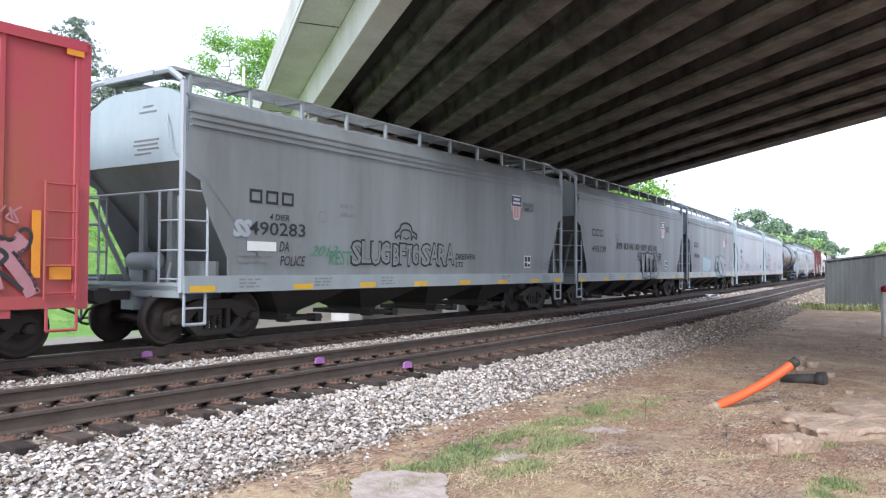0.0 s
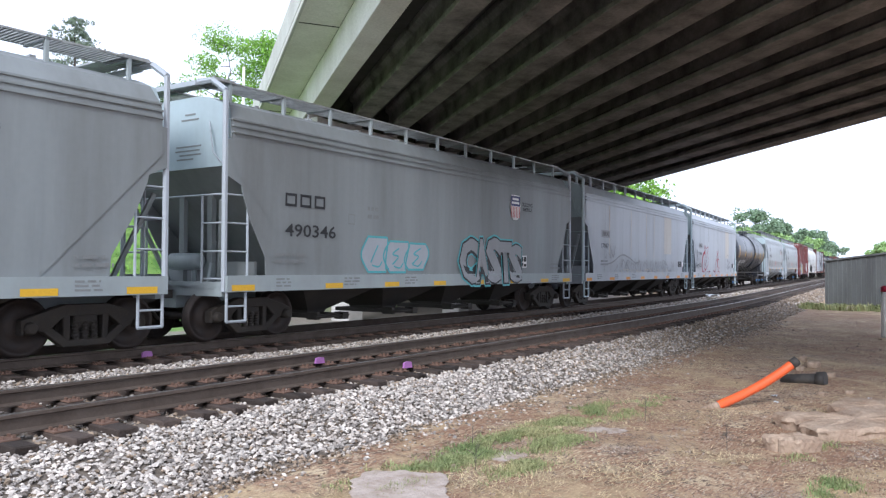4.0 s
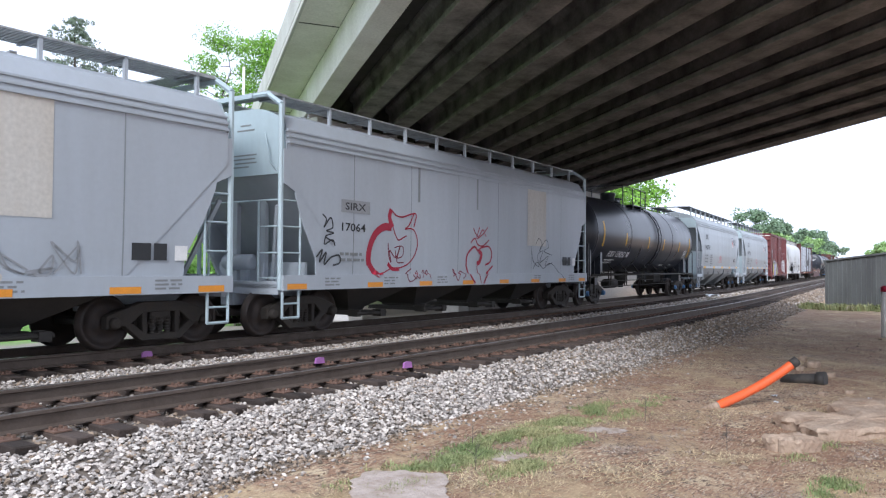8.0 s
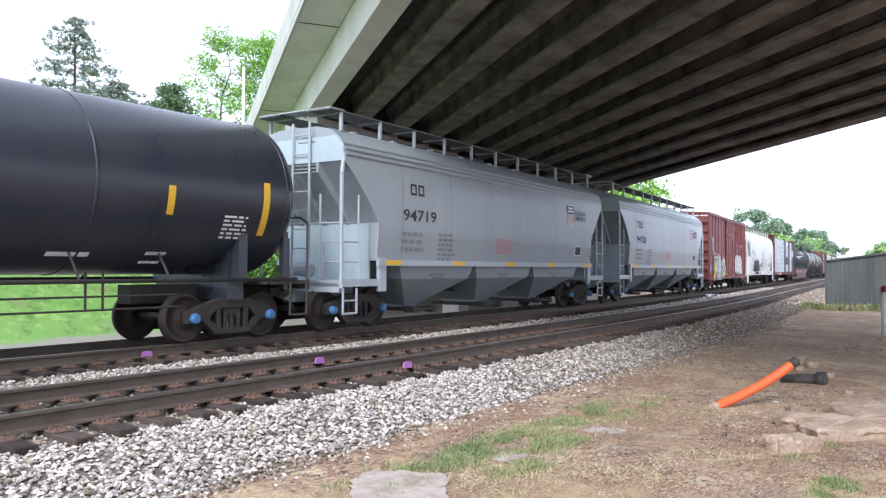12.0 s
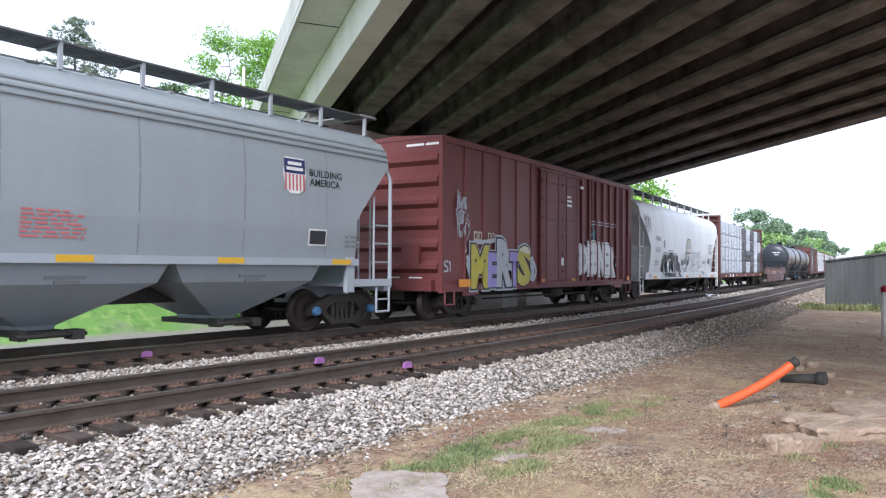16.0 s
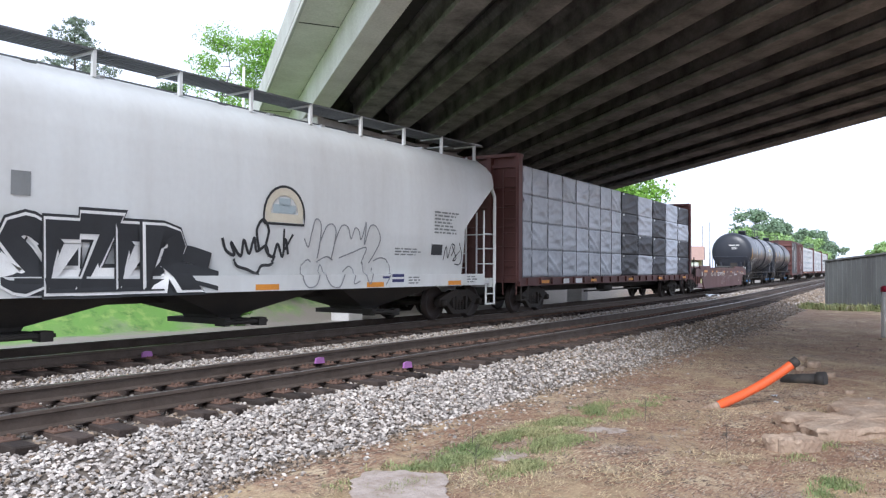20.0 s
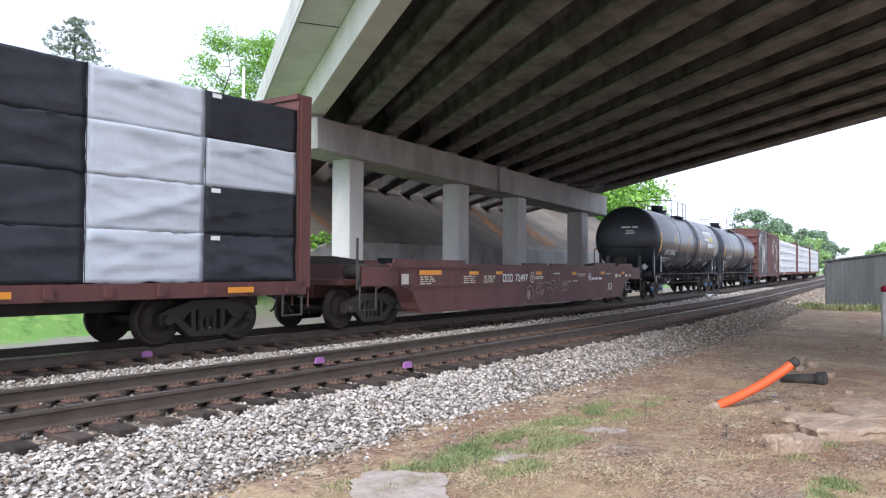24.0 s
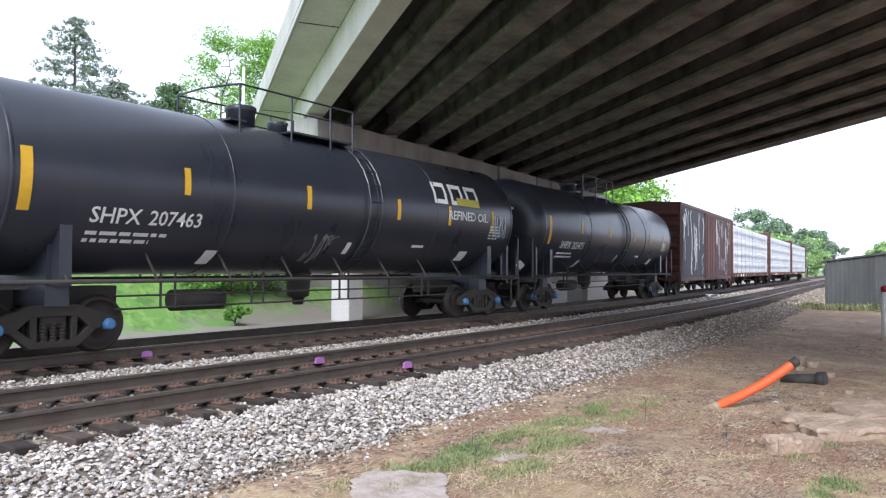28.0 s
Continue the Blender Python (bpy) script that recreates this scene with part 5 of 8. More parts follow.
def bubbles(car, side, x0, x1, z0, z1, count, fills, edge, seed, line=0.05, lift=0.013, label="", glow=None):
    """Swollen block letters: filled forms, an inner counter and a thick outline."""
    rnd = random.Random(seed)
    step = (x1 - x0) / count
    shapes = []
    for i in range(count):
        c = x0 + step * (i + 0.5)
        top, bot = z1 - rnd.uniform(0, 0.15) * (z1 - z0), z0 + rnd.uniform(0, 0.1) * (z1 - z0)
        rows = 10
        lean = rnd.uniform(-0.15, 0.15) * step
        left, right = [], []
        pl, pr = rnd.uniform(0, 6), rnd.uniform(0, 6)
        for k in range(rows + 1):
            t = k / rows
            bulge = 0.44 + 0.12 * math.sin(math.pi * t)
            left.append((c + lean * (t - 0.5) - step * (bulge + 0.10 * math.sin(5.2 * t + pl)), bot + (top - bot) * t))
            right.append((c + lean * (t - 0.5) + step * (bulge + 0.10 * math.sin(4.6 * t + pr)), bot + (top - bot) * t))
        shapes.append((left, right))
    if glow:
        bm = bmesh.new()
        for left, right in shapes:
            ribbon(bm, side, left + right[::-1] + left[:1], line * 4, lift - 0.005)
        part("graffiti_halo", bm, glow, car)
    for f in range(len(fills)):
        bm = bmesh.new()
        for i, (left, right) in enumerate(shapes):
            if i % len(fills) != f:
                continue
            pv = None
            for (xl, z), (xr, _) in zip(left, right):
                cur = [bm.verts.new((xl, -side(z) - lift - 0.001 * (i % 3), z)), bm.verts.new((xr, -side(z) - lift - 0.001 * (i % 3), z))]
                if pv:
                    bm.faces.new((pv[0], pv[1], cur[1], cur[0]))
                pv = cur
        part("graffiti_fill", bm, fills[f], car)
    bm = bmesh.new()
    for i, (left, right) in enumerate(shapes):
        ribbon(bm, side, left + right[::-1] + left[:1], line, lift + 0.005 + 0.0004 * i)
        a = left[3][0] * 0.55 + right[3][0] * 0.45
        b = left[7][0] * 0.5 + right[7][0] * 0.5
        w = right[5][0] - left[5][0]
        h = z1 - z0
        zc = left[5][1]
        ribbon(bm, side, curl([(a - w * 0.1, zc - h * 0.22), (a + w * rnd.uniform(0, 0.2), zc), (b - w * rnd.uniform(0, 0.2), zc + h * 0.08), (b + w * 0.1, zc + h * 0.25)]), line * 0.8, lift + 0.006 + 0.0004 * i)
        ribbon(bm, side, curl([(left[2][0] + w * 0.3, left[2][1]), (left[2][0] + w * 0.55, left[2][1] - h * 0.05), (left[2][0] + w * 0.7, left[2][1] + h * 0.1)]), line * 0.7, lift + 0.007)
    return part("graffiti", bm, edge, car, label)


def shield(car, side, x0, x1, z0, z1):
    """A company shield as plain shapes: dark top, striped foot."""
    w, h = x1 - x0, z1 - z0
    zm = z0 + 0.56 * h
    bm = bmesh.new()
    for a, b, l0, l1 in ((z0, z0 + 0.12 * h, 0.3, 0.12), (z0 + 0.12 * h, zm, 0.12, 0.0), (zm, z1, 0.0, 0.1)):
        q = [bm.verts.new((x0 + w * k, -side(z) - 0.011, z)) for k, z in ((l0, a), (1 - l0, a), (1 - l1, b), (l1, b))]
        bm.faces.new(q)
    part("emblem_ground", bm, M["white_ink"], car)
    bm = bmesh.new()
    patch(bm, side, x0 + 0.05 * w, x1 - 0.05 * w, zm, z1 - 0.04 * h, 0.014)
    part("emblem_top", bm, M["navy"], car)
    bars_on(car, side, [(x0 + 0.14 * w, x1 - 0.14 * w, zm + 0.08 * h, zm + 0.17 * h), (x0 + 0.2 * w, x1 - 0.2 * w, zm + 0.23 * h, zm + 0.32 * h)], M["white_ink"], name="emblem_bar", lift=0.017)
    bars_on(car, side, [(x0 + w * (0.08 + 0.155 * i), x0 + w * (0.155 + 0.155 * i), z0 + 0.09 * h, zm - 0.02 * h) for i in range(6)], M["pale_red"], name="emblem_stripe", lift=0.014)


# ---------------------------------------------------------------- covered hopper cars
def grating(L, y0, y1, z, openness):
    """A roof walk: one sheet of steel grating with slots through it."""
    bm = bmesh.new()
    n = int((2 * L) / 0.075)
    step = 2 * L / n
    ys = (y0, y0 + 0.035, y1 - 0.035, y1)
    cols = []
    for i in range(n):
        x = -L + step * i
        cols += [x, x + step * (1 - openness)]
    cols.append(L)
    grid_ = [[bm.verts.new((x, y, z)) for y in ys] for x in cols]
    faces = []
    for i in range(len(cols) - 1):
        for k in range(3):
            if i % 2 and k == 1:
                continue
            faces.append(bm.faces.new((grid_[i][k], grid_[i + 1][k], grid_[i + 1][k + 1], grid_[i][k + 1])))
    made = bmesh.ops.extrude_face_region(bm, geom=faces)
    for v in made["geom"]:
        if isinstance(v, bmesh.types.BMVert):
            v.co.z += 0.03
    return bm


def hopper(a, b, label, paint, sill, post, bays=4, rounded=False, end_paint=None, cap="truck", tab="yellow", cut=1.25, low=0.94, ribs=True, openness=0.5, walk_paint="walk"):
    """A covered hopper. cut: how far the vertical bulkhead of a round-sided car stands in from its end; low: foot of its side sill."""
    L = (b - a) / 2
    car = thing("covered_hopper", label, "hopper car", group="train")
    if rounded:
        prof = [(1.2, 1.44), (1.6, 1.51), (2.2, 1.565), (3.0, 1.575), (3.5, 1.55), (3.85, 1.50)]
        roof = [(4.02, 1.46), (4.25, 1.32), (4.45, 1.05), (4.55, 0.62)]
    else:
        prof = [(1.2, 1.535), (1.7, 1.55), (2.4, 1.562), (3.3, 1.57), (3.9, 1.57)]
        roof = [(4.08, 1.53), (4.40, 1.36), (4.56, 0.95), (4.62, 0.6)]
    side = flank(prof + roof)
    zs = 3.25 if not rounded else 3.72
    endx = L - 0.12
    foot = low + 0.26 if not rounded else low + 0.12

    def half(z):
        if not rounded:
            return endx if z >= zs else endx - (zs - z) * 0.98
        if z >= zs:
            return endx
        if z <= 2.42:
            return L - cut
        k = (z - 2.42) / (zs - 2.42)
        return L - cut + (endx - L + cut) * (k ** 1.12)
    heights = {foot} | {p[0] for p in prof[1:] if p[0] > foot} | {zs, zs + 0.02} | {z for z in (1.4, 1.9, 2.15, 2.42, 2.65, 2.9, 3.2, 3.45, 3.6) if z > foot}
    rows = [(z, half(z), side(z)) for z in sorted(heights)]
    for z, w in roof:
        rows.append((z, endx - (0.0 if z < 4.2 else 0.1), w))
    bm = bmesh.new()
    stack(bm, [(z, l, w - 0.03) for z, l, w in rows])
    part("body", bm, M[paint], car)
    # the side sheets, each one skin from the sill up to the roof's edge
    for y in (-1, 1):
        bm = bmesh.new()
        net = [[bm.verts.new((l * (-1 + i / 8), y * w, z)) for i in range(17)] for z, l, w in rows]
        for ra, rb in zip(net, net[1:]):
            for i in range(16):
                bm.faces.new((ra[i], ra[i + 1], rb[i + 1], rb[i]) if y < 0 else (ra[i + 1], ra[i], rb[i], rb[i + 1])).smooth = rounded
        me = bpy.data.meshes.new("side_wall")
        bm.to_mesh(me)
        bm.free()
        me.materials.append(M[paint])
        part("side_wall", me, None, car)
    for s in (-1, 1):
        # end bulkhead panel above the slope sheet
        bm = bmesh.new()
        o = [(-1.46, zs), (1.46, zs), (1.46, 4.05), (1.26, 4.28), (-1.26, 4.28), (-1.46, 4.05)] if rounded else [(-1.5, zs), (1.5, zs), (1.5, 4.08), (1.33, 4.40), (0.93, 4.56), (0.6, 4.61), (-0.6, 4.61), (-0.93, 4.56), (-1.33, 4.40), (-1.5, 4.08)]
        va = [bm.verts.new((s * (endx if rounded else endx - 0.11), y, z)) for y, z in o]
        vb = [bm.verts.new((s * (endx + 0.02), y, z)) for y, z in o]
        for i in range(len(o)):
            bm.faces.new((va[i], va[(i + 1) % len(o)], vb[(i + 1) % len(o)], vb[i]))
        bm.faces.new(va), bm.faces.new(vb)
        part("end_panel", bm, M[end_paint or paint], car)
        if s < 0:
            bm = boxes(*[(-endx - 0.028, -endx - 0.021, y0, y1, z0, z0 + 0.03) for y0, y1, z0 in ((-0.55, -0.25, 4.27), (-0.65, -0.15, 4.17), (-0.72, 0.0, 3.66), (-0.68, 0.02, 3.58), (-0.72, -0.1, 3.50), (-0.5, -0.02, 3.42))])
            part("end_lettering", bm, M["grey_ink"], car, "dark number bars on the car end")
        if not rounded:
            for y in (-1, 1):
                bm = bmesh.new()
                pts = [(endx + 0.10, 3.72), (endx + 0.10, 3.05), (endx - 0.23, 2.90), (endx - 0.25, 2.78), (endx - 0.48, 2.22), (endx - 0.86, 1.56), (endx - 0.88, 1.22), (half(1.2) - 0.05, 1.22), (half(2.0) - 0.05, 2.0), (half(2.7) - 0.05, 2.7), (endx - 0.05, zs), (endx - 0.05, 3.72)]
                pa = [bm.verts.new((s * x, y * (side(z) - 0.012), z)) for x, z in pts]
                pb = [bm.verts.new((s * x, y * (side(z) - 0.035), z)) for x, z in pts]
                k = len(pts)
                for i in range(k):
                    bm.faces.new((pa[i], pa[(i + 1) % k], pb[(i + 1) % k], pb[i]))
                bm.faces.new(pa), bm.faces.new(pb)
                part("side_sheet", bm, M[paint], car)
        else:
            # ribs down the slope sheet and rolled edges where the flanks end
            for y in (-0.72, 0.0, 0.72):
                bm = bmesh.new()
                e = [(endx + 0.03, zs), (endx + 0.03, zs - 0.22), (L - cut + 0.10, 2.40), (L - cut - 0.02, 2.40), (endx - 0.08, zs)]
                slab(bm, [(s * x, z) for x, z in e], y - 0.03, y + 0.03)
                part("slope_rib", bm, M[paint], car)
            for y in (-1, 1):
                path = [(s * (half(z) + 0.015), y * (side(z) - 0.02), z) for z in (foot, 2.0, 2.42, 2.65, 2.9, 3.2, 3.45, zs, 4.02)]
                part("edge_roll", bars(path, 0.026, 6), M[paint], car)
        bx = L - 0.95 if not rounded else L - cut + 0.03
        bm = boxes((s * bx - 0.03, s * bx + 0.03, -1.3, 1.3, 1.06, 1.5 if not rounded else 2.4))
        part("end_bulkhead", bm, M[end_paint or paint] if rounded else M[paint], car)
        reach = 1.9 if not rounded else cut + 0.2
        bm = boxes((min(s * (L - reach), s * L), max(s * (L - reach), s * L), -1.42, 1.42, 0.98, 1.06), (min(s * (L - 0.14), s * L), max(s * (L - 0.14), s * L), -1.45, 1.45, 0.86, 1.12), (min(s * (L - 2), s * L), max(s * (L - 2), s * L), -0.18, 0.18, 0.62, 0.98))
        part("end_platform", bm, M[sill], car)
        if rounded and low > 1.2:
            for y in (-1, 1):
                part("end_sill", boxes((min(s * (L - cut - 0.25), s * L), max(s * (L - cut - 0.25), s * L), min(y * 1.46, y * 1.54), max(y * 1.46, y * 1.54), 0.98, 1.14), (min(s * (L - cut - 0.28), s * (L - cut - 0.04)), max(s * (L - cut - 0.28), s * (L - cut - 0.04)), min(y * 1.46, y * 1.56), max(y * 1.46, y * 1.56), 0.86, 1.62)), M[sill], car)
        bm = bmesh.new()
        lathe(bm, [(-0.42, 0.1), (-0.38, 0.17), (0.38, 0.17), (0.42, 0.1)], 14, "y", (s * (L - 0.55), 0.25, 1.5 if not rounded else 1.35))
        rod(bm, (s * (L - 0.55), 0, 1.06), (s * (L - 0.55), 0, 1.5), 0.05)
        rod(bm, (s * (L - 0.3), -0.7, 1.06), (s * (L - 0.9), -0.2, 1.9), 0.03)
        part("brake_gear", bm, M[sill], car)
        # corner frame, ladders, rails and step
        for y in (-1, 1):
            if not rounded:
                path = [(s * L, y * 1.5, 0.95), (s * L, y * 1.5, 4.60), (s * (L - 0.02), y * 1.12, 4.84), (s * (L - 0.03), y * 0.42, 4.85)]
                part("corner_post", bars(path, 0.055, 6), M[post], car)
                rungs, tall, inner = [1.18, 1.68, 2.20, 2.72], 2.74, 0.55
            else:
                part("corner_post", bars([(s * L, y * 1.5, 0.95), (s * L, y * 1.5, 3.42), (s * (L - 0.12), y * 1.44, 3.74)], 0.045, 6), M[post], car)
                rungs, tall, inner = [1.52, 1.95, 2.36], 3.0, 0.58
            bm = bmesh.new()
            rod(bm, (s * (L - inner), y * 1.5, 1.1), (s * (L - inner), y * 1.5, tall), 0.025, 6)
            rod(bm, (s * L, y * 0.9, 1.1), (s * L, y * 0.9, tall), 0.025, 6)
            for z in rungs:
                rod(bm, (s * L, y * 1.5, z), (s * (L - inner), y * 1.5, z), 0.018, 6)
                rod(bm, (s * L, y * 1.5, z), (s * L, y * 0.9, z), 0.018, 6)
            part("ladder", bm, M[post], car)
            part("step", bars([(s * (L - 0.05), y * 1.52, 0.95), (s * (L - 0.05), y * 1.52, 0.40), (s * (L - 0.5), y * 1.52, 0.40), (s * (L - 0.5), y * 1.52, 0.95)], 0.028, 6), M[post], car)
            part("step_rung", bars([(s * (L - 0.05), y * 1.52, 0.68), (s * (L - 0.5), y * 1.52, 0.68)], 0.02, 6), M[post], car)
        rail_z = 2.36 if rounded else 2.72
        part("end_rail", bars([(s * L, -1.5, rail_z), (s * L, 1.5, rail_z)], 0.02, 6), M[post], car)
        if rounded:
            bm = bmesh.new()
            for y in (-0.55, -0.05):
                rod(bm, (s * (L - 0.02), y, 1.1), (s * (L - 0.02), y, 4.62), 0.03, 6)
            for i in range(8):
                rod(bm, (s * (L - 0.02), -0.55, 1.4 + 0.42 * i), (s * (L - 0.02), -0.05, 1.4 + 0.42 * i), 0.016, 6)
            part("ladder", bm, M[post], car)
        else:
            part("end_crossbar", boxes((s * L - 0.05, s * L + 0.05, -0.72, 0.72, 4.79, 4.88)), M[post], car)
            # braces that carry the slope sheet, and bent grab bars on the end panel
            for y in (-1, 1):
                part("end_brace", bars([(s * (L - 0.1), y * 1.32, 2.62), (s * (L - 0.55), y * 0.75, 1.08)], 0.05, 4), M[paint], car)
                part("slope_post", boxes((s * (L - 0.62) - 0.05, s * (L - 0.62) + 0.05, y * 0.42 - 0.07, y * 0.42 + 0.07, 1.06, 2.82)), M[paint], car)
            part("grab_bar", bars([(s * (L - 0.1), -0.95, 4.1), (s * (L + 0.02), -1.12, 3.9), (s * (L + 0.02), -1.2, 3.5), (s * (L - 0.1), -1.3, 3.3)], 0.014, 5), M[post], car)
    # flank sills with their tabs
    so = 0.0 if not rounded else -(cut - 0.05) if low > 1.2 else -0.7
    sill_top = low + (0.30 if low < 1.2 else 0.14)
    for y in (-1, 1):
        bm = boxes((-L - so, L + so, min(y * 1.52, y * 1.60), max(y * 1.52, y * 1.60), low, sill_top))
        part("side_sill", bm, M[sill], car)
    tabs = [(x, x + 0.55) for x in ([-L + 0.1] + [-L + 2.6 + i * (2 * L - 5) / 5 for i in range(6)] + [L - 0.75])] if not rounded else [(x, x + 0.6) for x in [-L + cut + 0.2 + i * (2 * L - 2 * cut - 1.0) / 4 for i in range(5)]]
    flat = lambda z: 1.60
    for x0, x1 in tabs:
        bars_on(car, flat, [(x0, x1, low + 0.02, low + 0.13)], M[tab], name="reflector", lift=0.006)
    rnd = random.Random(int(a * 10))
    for x in (-L + 1.2, -L + 3.2, -L + 5.4, L - 4.2, L - 1.6):
        if low < 1.2:
            bars_on(car, flat, lines_of(x, x + 0.55, 1.0, 1.2, 3, rnd), M["grey_ink"], name="stencil", lift=0.005)
    # seams and eave ribs
    for i in range(1, 7):
        x = -L + 2 * L * i / 7
        bm = bmesh.new()
        patch(bm, side, x - 0.012, x + 0.012, foot + 0.05, 3.85, 0.004, 6)
        part("panel_seam", bm, M["grey_dirty"] if paint != "cream" else M["cream"], car)
    if ribs:
        for y in (-1, 1):
            for z in (3.86, 3.98, 4.10):
                w = side(z)
                bm = bmesh.new()
                box(bm, -endx, endx, y * w - 0.035, y * w + 0.035, z - 0.018, z + 0.018)
                part("eave_rib", bm, M[paint], car)
    # bays below the sill
    span = 2 * (L - 2.15)
    deep = 1.22 if low < 1.2 else low + 0.1
    for i in range(bays):
        x = -span / 2 + span * (i + 0.5) / bays
        bm = bmesh.new()
        wide = span / bays / 2
        shoulder = 1.0 if low < 1.2 else 1.12
        stack(bm, [(0.38, 0.28, 0.5), (0.45, 0.30, 0.55), (shoulder, wide * (0.98 if low < 1.2 else 0.86), 1.36), (deep, wide - 0.01, 1.44)], xo=x)
        bay = part("hopper_bay", bm, M["under"] if low < 1.2 else M[paint], car)
        if low > 1.2:
            part("bay_stencil", boxes((x - 0.35, x + 0.3, -1.40, -1.38, 1.2, 1.25), (x - 0.2, x + 0.2, -1.39, -1.37, 1.12, 1.17)), M["grey_ink"], bay)
        bm = boxes((x - 0.36, x + 0.36, -0.95, 0.95, 0.28, 0.38), (x - 0.5, x - 0.38, -1.0, -0.7, 0.26, 0.42), (x + 0.3, x + 0.5, -1.05, -0.8, 0.24, 0.40))
        rod(bm, (x - 0.55, -1.0, 0.33), (x + 0.55, -1.0, 0.33), 0.035)
        part("outlet_gate", bm, M["under"], car)
    part("centre_sill", boxes((-L + 1.5, L - 1.5, -0.16, 0.16, 0.72, 1.0)), M["under"], car)
    # roof walk, supports and hatches
    top = roof[-1][0]
    wz = 4.86
    for y in (-1, 1):
        part("roof_walk", grating(L - 0.05, min(y * 0.42, y * 1.12), max(y * 0.42, y * 1.12), wz, openness), M[walk_paint], car)
        n = 11
        for i in range(n):
            x = -L + 0.45 + (2 * L - 0.9) * i / (n - 1)
            bm = boxes((x - 0.03, x + 0.03, min(y * 1.05, y * 1.12), max(y * 1.05, y * 1.12), 4.44, wz + 0.03), (x - 0.03, x + 0.03, min(y * 0.42, y * 1.12), max(y * 0.42, y * 1.12), wz - 0.03, wz - 0.002))
            part("walk_bracket", bm, M[sill], car)
    for s in (-1, 1):
        part("cross_walk", boxes((s * (L - 0.32) - 0.25, s * (L - 0.32) + 0.25, -1.1, 1.1, wz + 0.035, wz + 0.065)), M["walk"], car)
    for i in range(4):
        x = -L + 0.9 + (2 * L - 1.8) * i / 4
        bm = bmesh.new()
        stack(bm, [(top - 0.02, (2 * L - 1.8) / 8 - 0.1, 0.3), (top + 0.09, (2 * L - 1.8) / 8 - 0.1, 0.3), (top + 0.13, (2 * L - 1.8) / 8 - 0.14, 0.24)], xo=x + (2 * L - 1.8) / 8)
        hatch = part("hatch", bm, M[paint], car)
        for k in (-0.8, 0.8):
            part("hatch_latch", boxes((x + (2 * L - 1.8) / 8 + k - 0.05, x + (2 * L - 1.8) / 8 + k + 0.05, -0.44, -0.28, top + 0.0, top + 0.12)), M["cream"], hatch)
    for s in (-1, 1):
        truck(car, s * (L - 1.1), cap)
    couplers(car, L)
    return car, side, L


